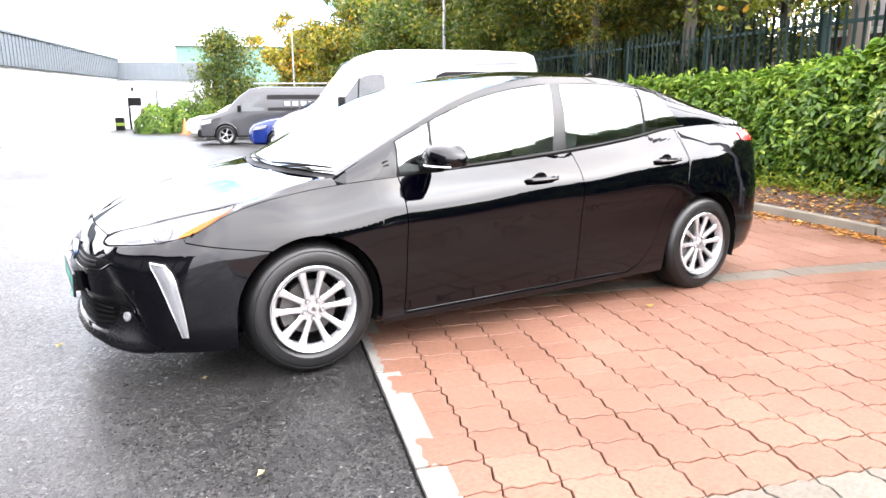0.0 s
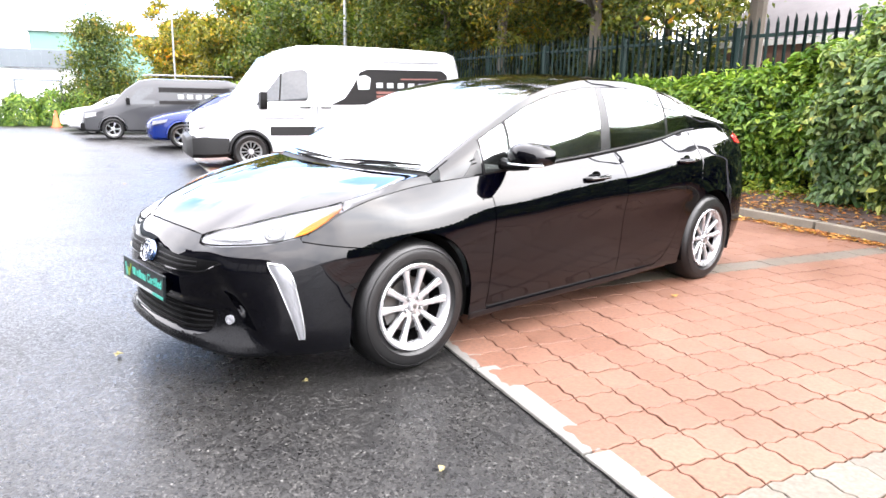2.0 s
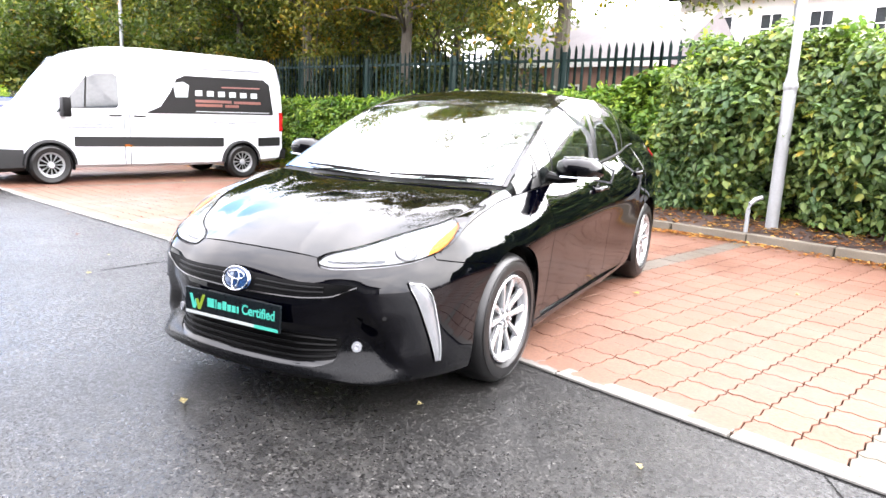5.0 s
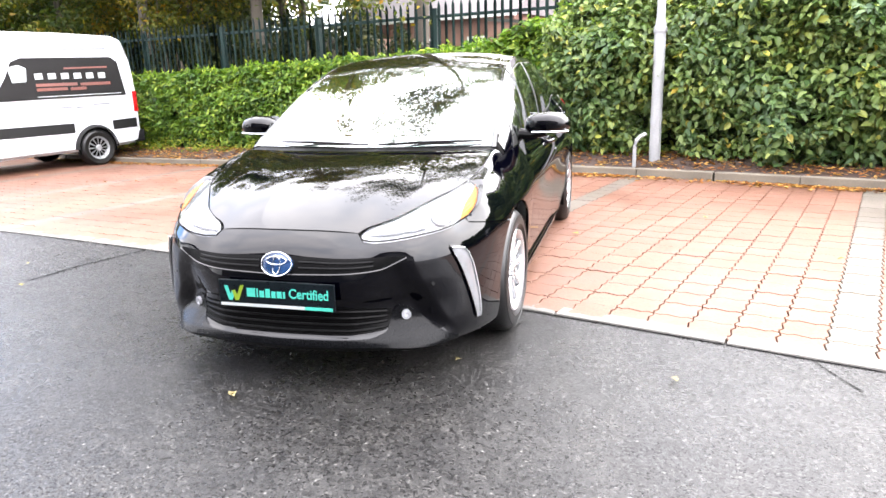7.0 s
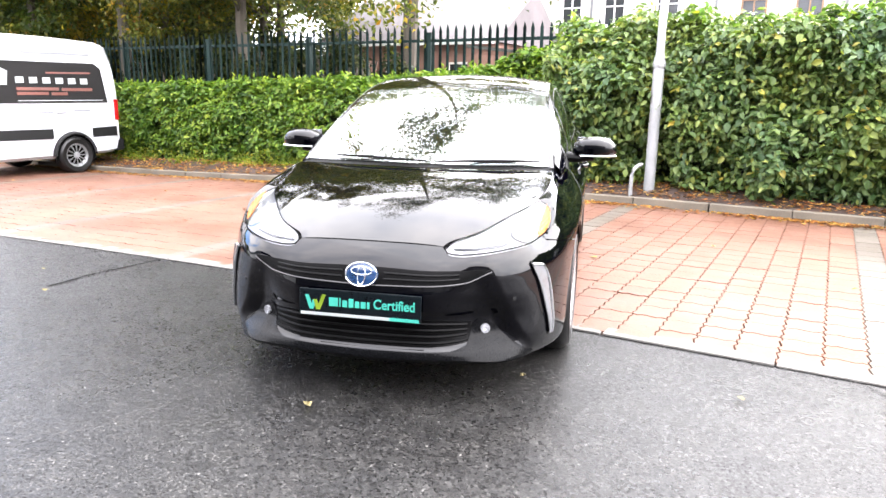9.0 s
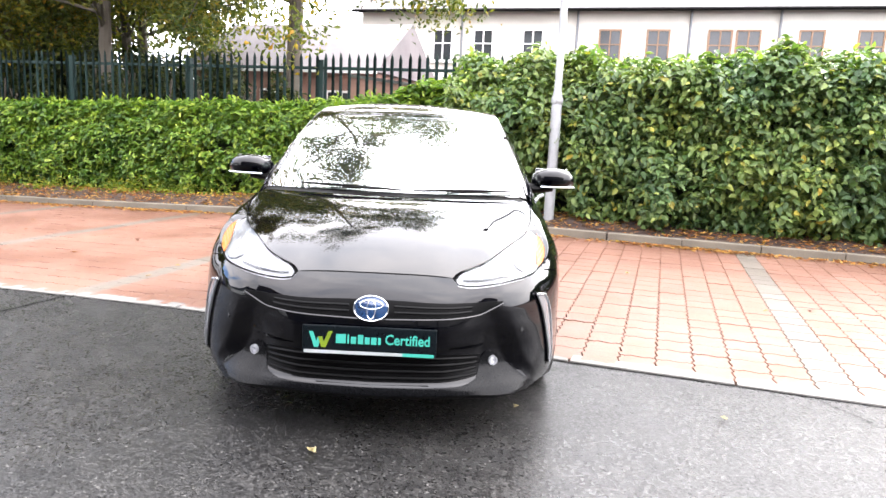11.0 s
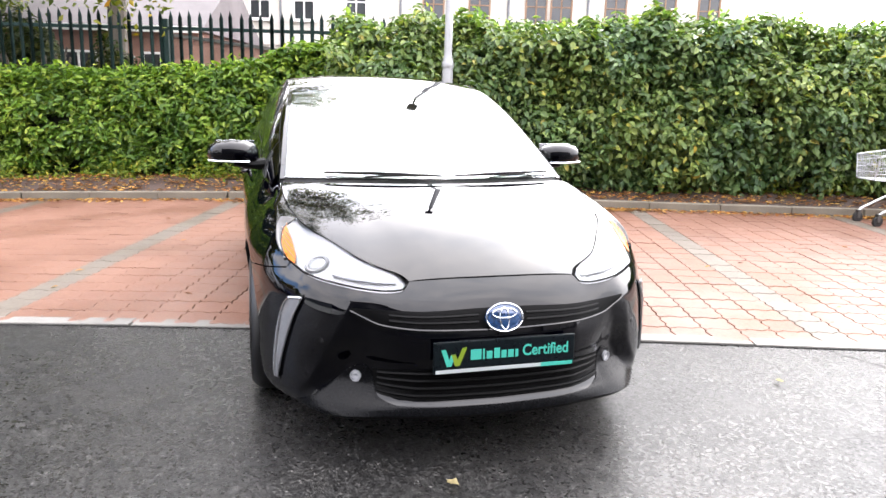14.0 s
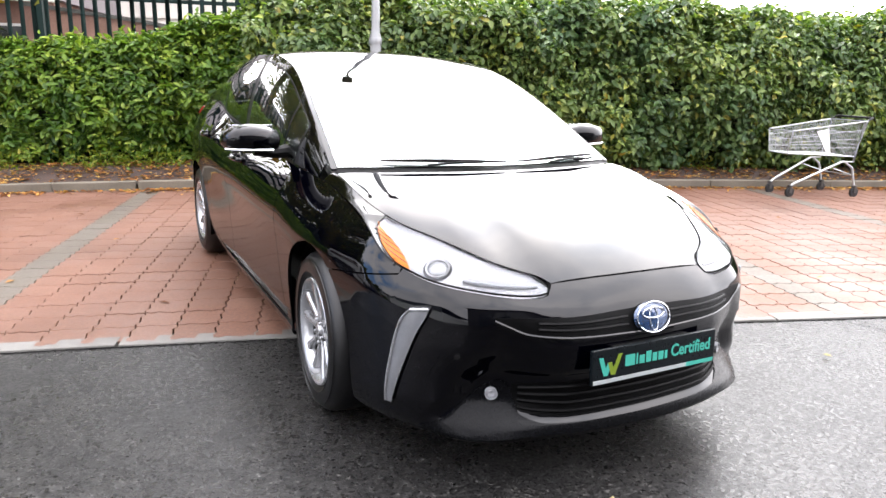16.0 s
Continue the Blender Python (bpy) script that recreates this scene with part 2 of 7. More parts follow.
ASPHALT = asphalt_material()
PAVER = paver_material("red_paver", (0.094, 0.044, 0.027), (0.100, 0.047, 0.029), (0.107, 0.053, 0.034))
PAVER_GREY = paver_material("grey_paver", (0.064, 0.054, 0.042), (0.071, 0.060, 0.046), (0.079, 0.067, 0.053))
JOINT = plain("joint_sand", (0.0132, 0.0096, 0.0078), 0.95, grain=0.4, scale=20, bump=0.3)
CONCRETE = plain("kerb_concrete", (0.090, 0.086, 0.078), 0.75, grain=0.5, scale=9, bump=0.35)
CONCRETE_OLD = plain("weathered_kerb", (0.088, 0.074, 0.055), 0.85, grain=0.4, scale=7, bump=0.5)
SOIL = plain("bark_soil", (0.024, 0.012, 0.0078), 0.95, grain=0.5, scale=12, bump=0.8)
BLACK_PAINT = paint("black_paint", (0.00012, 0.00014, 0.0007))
WHITE_PAINT = paint("white_paint", (0.42, 0.43, 0.45), 0.3)
GREY_PAINT = paint("grey_paint", (0.036, 0.037, 0.040), 0.4)
BLUE_PAINT = paint("blue_paint", (0.0015, 0.010, 0.085), 0.3)
SILVER_PAINT = paint("silver_paint", (0.5, 0.51, 0.52), 0.3, 0.5)
BLACK_PLASTIC = plain("black_plastic", (0.0014, 0.0014, 0.0015), 0.42, grain=0.25, scale=30, bump=0.1, spec=0.12)
GREY_PLASTIC = plain("grey_plastic", (0.0048, 0.00492, 0.00528), 0.4, grain=0.15, scale=30, bump=0.1, spec=0.3)
GLOSS_BLACK = plain("gloss_black", (0.001, 0.001, 0.0012), 0.08, grain=0.2)
UNDER = plain("underbody", (0.0015, 0.0015, 0.0015), 0.9, grain=0.3, spec=0.05)
RUBBER = plain("tyre_rubber", (0.0026, 0.0026, 0.0028), 0.42, grain=0.3, scale=25, bump=0.2, spec=0.35)
SILVER = plain("silver_alloy", (0.34, 0.345, 0.355), 0.24, 0.7, grain=0.14, scale=30)
LAMP_GREY = plain("lamp_reflector", (0.10, 0.102, 0.108), 0.28, 0.6, grain=0.3, scale=40)
TRIM_DARK = plain("dark_trim", (0.0036, 0.0036, 0.0039), 0.7, grain=0.2, scale=30, bump=0.2)
CHROME = plain("chrome", (0.52, 0.53, 0.55), 0.10, 1.0, grain=0.05)
STEEL = plain("dark_steel", (0.07, 0.068, 0.066), 0.45, 0.9, grain=0.3, scale=20)
GLASS = glass_material("window_glass", (0.80, 0.86, 0.84), 0.0, 1.7)
DARK_GLASS = glass_material("tinted_glass", (0.50, 0.55, 0.54), 0.0, 1.7)
CLEAR = glass_material("clear_lens", (0.96, 0.97, 0.98), 0.0, 1.22)
AMBER = plain("amber_lens", (0.25, 0.066, 0.002), 0.4, grain=0.2, scale=60, spec=0.12)
AMBER_DARK = plain("amber_rib", (0.09, 0.018, 0.001), 0.3, grain=0.2, scale=60)
RED_LENS = plain("red_lens", (0.24, 0.004, 0.006), 0.25, grain=0.15, scale=50, coat=0.5)
BLUE_BADGE = plain("blue_badge", (0.008, 0.030, 0.085), 0.12, 0.3, grain=0.25, scale=40, coat=1.0)
WHITE_DRL = plain("white_lens", (0.25, 0.255, 0.27), 0.14, 0.3, grain=0.06, scale=40, coat=0.7)
PLATE_BLACK = plain("plate_black", (0.0015, 0.003, 0.004), 0.3, grain=0.2, spec=0.2)
TEAL = plain("teal_ink", (0.027, 0.24, 0.186), 0.45, grain=0.05)
LIME = plain("lime_ink", (0.102, 0.15, 0.0048), 0.45, grain=0.05)
PALE_INK = plain("pale_ink", (0.252, 0.27, 0.27), 0.4, grain=0.05)
FENCE_GREEN = plain("fence_green", (0.0022, 0.0125, 0.0108), 0.6, 0.0, grain=0.35, scale=6, bump=0.15, spec=0.18)
GALV = plain("galvanised_steel", (0.21, 0.215, 0.22), 0.5, 0.3, grain=0.18, scale=8, bump=0.1)
BARK = plain("bark", (0.051, 0.042, 0.0312), 0.9, grain=0.4, scale=6, bump=0.8)
LAUREL = leafy("laurel_leaf", [(0.0, (0.0212, 0.0502, 0.00768)), (0.4, (0.0531, 0.106, 0.0142)), (0.8, (0.106, 0.169, 0.0248)), (1.0, (0.18, 0.228, 0.0425))], 0.36, (0.6, 0.68, 0.7), (1.3, 1.2, 0.9), 1.6)
TIPS = leafy("laurel_tip", [(0.0, (0.0773, 0.139, 0.0152)), (0.6, (0.155, 0.224, 0.031)), (1.0, (0.263, 0.294, 0.0538))], 0.36)
SHRUB = leafy("viburnum_leaf", [(0.0, (0.0276, 0.0534, 0.0166)), (0.5, (0.0644, 0.103, 0.0331)), (0.9, (0.12, 0.158, 0.0497)), (0.98, (0.184, 0.202, 0.0506)), (1.0, (0.23, 0.184, 0.0368))], 0.34, (0.66, 0.78, 0.95), (1.38, 1.24, 0.85), 0.75)
SHRUB_TIP = leafy("viburnum_tip", [(0.0, (0.082, 0.150, 0.036)), (0.6, (0.165, 0.235, 0.055)), (1.0, (0.27, 0.30, 0.065))], 0.36)
YELLOWISH = leafy("yellowing_leaf", [(0.0, (0.0618, 0.1008, 0.0126)), (0.6, (0.1236, 0.1548, 0.0198)), (1.0, (0.2082, 0.1854, 0.027))], 0.45)
TREE_LEAF = leafy("oak_leaf", [(0.0, (0.018, 0.03, 0.0072)), (0.5, (0.051, 0.066, 0.015)), (0.86, (0.096, 0.099, 0.021)), (0.965, (0.15, 0.114, 0.0192)), (1.0, (0.162, 0.084, 0.015))], 0.5, (0.55, 0.65, 0.7), (1.7, 1.4, 0.9), 0.4, True)
# leaf colour darkened to carry the shade under the trees
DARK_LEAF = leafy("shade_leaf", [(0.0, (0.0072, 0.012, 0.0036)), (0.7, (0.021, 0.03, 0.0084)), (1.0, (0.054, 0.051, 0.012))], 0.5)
LITTER = leafy("fallen_leaf", [(0.0, (0.045, 0.016, 0.007)), (0.35, (0.12, 0.042, 0.014)), (0.7, (0.25, 0.105, 0.030)), (1.0, (0.40, 0.25, 0.09))], 0.6)
PALE_LEAF = leafy("pale_leaf", [(0.0, (0.20, 0.16, 0.09)), (1.0, (0.30, 0.25, 0.16))], 0.6)
BRICK = plain("red_brick", (0.26, 0.15, 0.115), 0.85, grain=0.35, scale=5, bump=0.3)
RENDER_CREAM = plain("cream_render", (0.46, 0.44, 0.40), 0.9, grain=0.1, scale=3, bump=0.2)
CLADDING = plain("white_cladding", (0.70, 0.72, 0.73), 0.55, grain=0.08, scale=2)
GREY_CLAD = plain("grey_cladding", (0.087, 0.102, 0.114), 0.5, 0.2, grain=0.1, scale=2)
GREEN_CLAD = plain("pale_green_cladding", (0.072, 0.156, 0.129), 0.6, grain=0.08, scale=2)
SLATE = plain("roof_slate", (0.078, 0.066, 0.069), 0.7, grain=0.3, scale=6, bump=0.3)
WINDOW_DARK = plain("window_pane", (0.03, 0.033, 0.0372), 0.08, grain=0.3, scale=3)
WHITE_TRIM = plain("white_trim", (0.76, 0.76, 0.74), 0.5, grain=0.08)
TIMBER = plain("brown_timber", (0.18, 0.102, 0.054), 0.6, grain=0.25, scale=10)
ORANGE = plain("orange_plastic", (0.45, 0.096, 0.024), 0.5, grain=0.15)
GRILLE = plain("grille_black", (0.0007, 0.0007, 0.0008), 0.5, grain=0.2, spec=0.08)
HALL_DARK = plain("dark_cladding", (0.022, 0.022, 0.024), 0.7, grain=0.2, scale=2)
SMOKED = plain("smoked_lens", (0.11, 0.113, 0.12), 0.12, 0.2, grain=0.25, scale=50, coat=0.7)
SATIN = plain("satin_grey", (0.0019, 0.0020, 0.0024), 0.26, grain=0.2, scale=20, spec=0.09)
MOULD = plain("van_moulding", (0.005, 0.0051, 0.0054), 0.5, grain=0.2, scale=10, spec=0.25)
DECAL = plain("dark_decal", (0.0078, 0.0072, 0.0072), 0.6, grain=0.3, scale=4, spec=0.15)
DECAL_RED = plain("rust_red_decal", (0.102, 0.03, 0.021), 0.4, grain=0.3, scale=6)
INK_GREY = plain("grey_ink", (0.132, 0.138, 0.15), 0.5, grain=0.1)
# near-black stand-in for the shade between the hedge leaves
HEDGE_CORE = plain("hedge_inner_shade", (0.006, 0.010, 0.003), 0.95, grain=0.5, scale=8)
WIRE = plain("zinc_wire", (0.34, 0.355, 0.36), 0.35, 0.6, grain=0.1, scale=20)
PAPER = plain("white_card", (0.80, 0.81, 0.82), 0.6, grain=0.03)

# ---- tools ----
def mesh_object(name, verts, faces, mat, parent=None, label="", smooth=False):
    me = bpy.data.meshes.new(name)
    me.from_pydata([tuple(map(float, v)) for v in verts], [], faces)
    if mat:
        me.materials.append(mat)
    if smooth:
        me.polygons.foreach_set("use_smooth", [True] * len(me.polygons))
    me.update()
    ob = new(name, me)
    ob.parent = parent
    if label:
        tagged(ob, label)
    return ob


def part(name, bm, mat, parent=None, label="", smooth=False):
    """Links a bmesh as one mesh object under a thing or a part."""
    me = bpy.data.meshes.new(name)
    bmesh.ops.recalc_face_normals(bm, faces=bm.faces)
    for f in bm.faces:
        f.smooth = smooth
    for e in bm.edges:
        if len(e.link_faces) == 2 and e.calc_face_angle(0) > 0.6:
            e.smooth = False
    bm.to_mesh(me)
    bm.free()
    if mat:
        me.materials.append(mat)
    ob = new(name, me)
    ob.parent = parent
    if label:
        tagged(ob, label)
    return ob


def thing(name, label, category, at=(0, 0, 0), turn=0.0, group="", kind=""):
    ob = new(name)
    ob.matrix_basis = pose(*at, 0, 0, turn)
    return tagged(ob, label, category, group, kind)


def box_bm(lo, hi, bevel=0.0, bm=None):
    bm = bm or bmesh.new()
    r = bmesh.ops.create_cube(bm, size=1.0)
    vs = r["verts"]
    for v in vs:
        v.co = Vector([lo[k] + (v.co[k] + 0.5) * (hi[k] - lo[k]) for k in range(3)])
    if bevel:
        es = list({e for v in vs for e in v.link_edges})
        bmesh.ops.bevel(bm, geom=es, offset=bevel, segments=2, affect="EDGES", profile=0.6)
    return bm


def tube_bm(points, radius, sides=8, bm=None, caps=True, radii=None):
    """A round bar along points."""
    bm = bm or bmesh.new()
    pts = [Vector(p) for p in points]
    rings = []
    up = Vector((0, 0, 1))
    for k, p in enumerate(pts):
        d = (pts[min(k + 1, len(pts) - 1)] - pts[max(k - 1, 0)]).normalized()
        a = d.cross(up if abs(d.z) < 0.95 else Vector((1, 0, 0))).normalized()
        c = d.cross(a)
        r = radii[k] if radii else radius
        rings.append([bm.verts.new(p + (a * math.cos(q) + c * math.sin(q)) * r) for q in [2 * math.pi * j / sides for j in range(sides)]])
    for q, w in zip(rings, rings[1:]):
        for j in range(sides):
            bm.faces.new((q[j], q[(j + 1) % sides], w[(j + 1) % sides], w[j]))
    if caps:
        bm.faces.new(rings[0][::-1])
        bm.faces.new(rings[-1])
    return bm


def lathe_bm(profile, steps=32, axis="y", bm=None, start=0.0, arc=2 * math.pi):
    """Turns (radius, along) pairs round an axis."""
    bm = bm or bmesh.new()
    rings = []
    closed = arc > 6.28
    for j in range(steps if closed else steps + 1):
        q = start + arc * j / steps
        ring = []
        for r, a in profile:
            c, s = r * math.cos(q), r * math.sin(q)
            ring.append(bm.verts.new({"y": (c, a, s), "x": (a, c, s), "z": (c, s, a)}[axis]))
        rings.append(ring)
    m = len(rings)
    for j in range(m if closed else m - 1):
        q, w = rings[j], rings[(j + 1) % m]
        for k in range(len(profile) - 1):
            bm.faces.new((q[k], q[k + 1], w[k + 1], w[k]))
    return bm


def prism_bm(outline, axis, lo, hi, bm=None, bevel=0.0):
    """A flat outline of (a, b) pairs pushed along an axis from lo to hi."""
    bm = bm or bmesh.new()
    put = {"x": lambda a, b, h: (h, a, b), "y": lambda a, b, h: (a, h, b), "z": lambda a, b, h: (a, b, h)}[axis]
    p = [bm.verts.new(put(a, b, lo)) for a, b in outline]
    q = [bm.verts.new(put(a, b, hi)) for a, b in outline]
    fs = [bm.faces.new(p), bm.faces.new(q[::-1])]
    for k in range(len(p)):
        j = (k + 1) % len(p)
        bm.faces.new((p[j], p[k], q[k], q[j]))
    if bevel:
        es = list({e for f in fs for e in f.edges})
        bmesh.ops.bevel(bm, geom=es, offset=bevel, segments=2, affect="EDGES", profile=0.6)
    return bm


def curve_at(keys, x):
    """A smooth curve without overshoot through (x, value) keys."""
    n = len(keys)
    if x <= keys[0][0]:
        return keys[0][1]
    if x >= keys[-1][0]:
        return keys[-1][1]
    k = max(i for i in range(n - 1) if keys[i][0] <= x)
    d = [(keys[i + 1][1] - keys[i][1]) / (keys[i + 1][0] - keys[i][0]) for i in range(n - 1)]

    def slope(i):
        if i == 0:
            return d[0]
        if i == n - 1:
            return d[-1]
        return 0.0 if d[i - 1] * d[i] <= 0 else 2 * d[i - 1] * d[i] / (d[i - 1] + d[i])
    h = keys[k + 1][0] - keys[k][0]
    t = (x - keys[k][0]) / h
    a, b = slope(k), slope(k + 1)
    return ((2 * t ** 3 - 3 * t * t + 1) * keys[k][1] + (t ** 3 - 2 * t * t + t) * h * a
            + (3 * t * t - 2 * t ** 3) * keys[k + 1][1] + (t ** 3 - t * t) * h * b)


def spread(a, b, n):
    return [a + (b - a) * k / (n - 1) for k in range(n)]


# the parking bays lie askew to the car: u runs into the bays, v along the kerb
BAY = math.atan(0.31)
BC, BS = math.cos(BAY), math.sin(BAY)


def bay(u, v, z=0.0):
    return (0.53 + u * BC + v * BS, -u * BS + v * BC, z)


BAY_TURN = -math.degrees(BAY)


FALL = [(0.4, 0.0), (1.5, -0.015), (11.0, -0.29), (16.0, -0.31), (21.0, -0.40), (34.0, -0.62), (45.0, -0.92), (100.0, -1.2)]


def fall(v):
    """The height of the ground along the kerb: level, then gently falling away."""
    return curve_at(FALL, v)

# ---- ground ----
def sheet(name, us, vs, zf, mat, label, category, kind="structure"):
    verts = [bay(u, v, zf(u, v)) for u in us for v in vs]
    m = len(vs)
    faces = [(i * m + j, (i + 1) * m + j, (i + 1) * m + j + 1, i * m + j + 1) for i in range(len(us) - 1) for j in range(m - 1)]
    return tagged(mesh_object(name, verts, faces, mat, smooth=name != "ground"), label, category, kind=kind)


def ground_z(u, v):
    z = fall(v) - 0.002
    if 0.0 < u < 4.9 and -25 < v < 40:
        z -= 0.07
    if u > 4.9 and v < 60:
        z -= 0.05
    return z


U_LINES = [-600, -200, -80, -40, -20, -10, -6, -4, -3, -2, -1, -0.5, -0.004, 0.01, 0.6, 1.5, 3, 4.6, 4.85, 4.95, 6, 7, 9, 12, 20, 40, 90, 220, 600]
V_LINES = [-600, -200, -80, -40, -25.01, -25, -15, -10, -6, -4, -3, -2, -1, -0.5, 0, 0.3, 0.6, 0.9, 1.2, 1.5, 2, 3, 4, 6, 8, 10, 12, 14, 17, 20, 24, 28, 34, 40, 40.01, 60, 90, 200, 600]
sheet("ground", U_LINES, V_LINES, ground_z, ASPHALT, "dark wet asphalt of the car park lane", "asphalt")
sheet("pavement", [0.0, 0.12, 1.2, 2.4, 3.6, 4.86], [-25 + 0.5 * k for k in range(131)], lambda u, v: fall(v) - 0.022, JOINT,
      "red and grey block paving of the parking bays", "paving")
sheet("planting_bed", [4.9, 5.0, 5.3, 5.6, 6.0, 6.6, 7.4, 9, 12], [-25 + 0.5 * k for k in range(131)],
      lambda u, v: fall(v) + 0.075 + 0.12 * min(1, max(0, (u - 4.95) / 0.7)) + 0.035 * noise.noise(Vector((u * 2.3, v * 2.3, 0))) * (u > 4.95), SOIL,
      "dark bark mulch bed strewn with dead leaves", "soil")


def kerb_stone(name, u0, u1, z0, z1, length, mat, label, group, v_from, v_to, tilt=0.001):
    """A row of kerb stones laid end to end along the bays."""
    run = thing(name, label, "kerb", kind="structure")
    bm = box_bm((u0, 0.006, z0), (u1, length - 0.006, z1), 0.008)
    first = None
    v, k = v_from, 0
    while v < v_to:
        if first is None:
            first = part("kerb_stone", bm.copy(), mat, run)
            ob = first
        else:
            ob = new("kerb_stone", first.data)
            ob.parent = run
        a, b = fall(v), fall(v + length)
        ob.matrix_basis = pose(*bay(0, v, a + random.uniform(-tilt, tilt)), math.degrees(math.atan2(b - a, length)), 0, BAY_TURN + random.uniform(-0.15, 0.15))
        v += length
        k += 1
    bm.free()
    return run


kerb_stone("kerb_front", 0.0, 0.115, -0.12, 0.0105, 0.875, CONCRETE, "flush pale concrete edging stones along the bays", "", -20.285, 34)
kerb_stone("kerb_back", 4.86, 4.975, -0.1, 0.105, 0.875, CONCRETE_OLD, "raised weathered concrete kerb stones before the bed", "", -20.1, 34)

# a sealed trench joint, a hairline crack, and the open joint along the edging
def seam(name, line, width, mat, label):
    """A thin dark strip with ragged sides, lying on the asphalt along (u, v) points."""
    rng = random.Random(len(line) + int(1000 * width))
    pts = [np.array(p, float) for p in line]
    verts, n = [], 0
    for a, b in zip(pts, pts[1:]):
        d = (b - a) / np.linalg.norm(b - a)
        side = np.array([-d[1], d[0]])
        m = max(3, int(np.linalg.norm(b - a) / 0.05))
        for k in range(m + 1):
            c = a + (b - a) * k / m + side * rng.uniform(-0.3, 0.3) * width
            for q in (-1, 1):
                e = c + side * q * width * rng.uniform(0.3, 0.6)
                verts += [bay(e[0], e[1], fall(e[1]) + 0.0012)]
            n += 1
    faces = [(2 * k, 2 * k + 1, 2 * k + 3, 2 * k + 2) for k in range(n - 1)]
    return tagged(mesh_object(name, verts, faces, mat), label, "seam", kind="structure")


seam("trench_joint", [(-0.95, 2.50), (-0.55, 2.55), (-0.02, 2.52)], 0.022, UNDER, "dark tar-sealed joint across the asphalt")
seam("asphalt_crack", [(-0.02, -2.28), (-0.12, -2.36), (-0.26, -2.48)], 0.006, UNDER, "hairline crack in the asphalt beside the edging")
seam("edging_joint", [(-0.008, v) for v in spread(-8.0, 14.0, 23)], 0.010, UNDER, "dark open joint along the edging stones")

# ---- the black hatchback ----
# plan of the lower body: along the car and half width, from the nose round the flank to the tail
PLAN = [(-0.915, 0.0), (-0.911, 0.12), (-0.90, 0.25), (-0.868, 0.39), (-0.81, 0.52), (-0.725, 0.635), (-0.62, 0.72), (-0.48, 0.785), (-0.30, 0.825),
        (-0.08, 0.852), (0.2, 0.862), (0.6, 0.862), (1.2, 0.866), (1.9, 0.870), (2.4, 0.874), (2.75, 0.872), (3.0, 0.855), (3.22, 0.815), (3.38, 0.745),
        (3.49, 0.63), (3.56, 0.45), (3.60, 0.22), (3.61, 0.0)]


def smooth_path(ctrl, per=14):
    pts = [np.array(p, float) for p in ctrl]
    pts = [pts[1] * np.array([1, -1]) if ctrl[0][1] == 0 else 2 * pts[0] - pts[1]] + pts + [pts[-2] * np.array([1, -1]) if ctrl[-1][1] == 0 else 2 * pts[-1] - pts[-2]]
    out = []
    for k in range(1, len(pts) - 2):
        a, b, c, d = pts[k - 1:k + 3]
        for j in range(per):
            t = j / per
            out.append(0.5 * (2 * b + (c - a) * t + (2 * a - 5 * b + 4 * c - d) * t * t + (3 * b - a - 3 * c + d) * t ** 3))
    out.append(pts[-2])
    return np.array(out)


OUT = smooth_path(PLAN)
OUT_S = np.concatenate([[0], np.cumsum(np.hypot(*np.diff(OUT, axis=0).T))])
S_END = float(OUT_S[-1])


def plan_at(s):
    p = np.array([np.interp(s, OUT_S, OUT[:, 0]), np.interp(s, OUT_S, OUT[:, 1])])
    q = np.array([np.interp(min(S_END, s + 0.03), OUT_S, OUT[:, 0]), np.interp(min(S_END, s + 0.03), OUT_S, OUT[:, 1])])
    r = np.array([np.interp(max(0, s - 0.03), OUT_S, OUT[:, 0]), np.interp(max(0, s - 0.03), OUT_S, OUT[:, 1])])
    d = q - r
    if s < 0.03:
        d = np.array([0.0, 1.0])
    if s > S_END - 0.03:
        d = np.array([0.0, -1.0])
    d = d / np.hypot(*d)
    return p, np.array([-d[1], d[0]])


def s_at_x(x):
    """The place along the plan where the flank passes x."""
    return float(np.interp(x, OUT[:, 0], OUT_S))


def s_at_y(y):
    """The place along the plan, on the nose, at half width y."""
    k = int(np.argmax(OUT[:, 0] > -0.3))
    return float(np.interp(y, OUT[:k, 1], OUT_S[:k]))


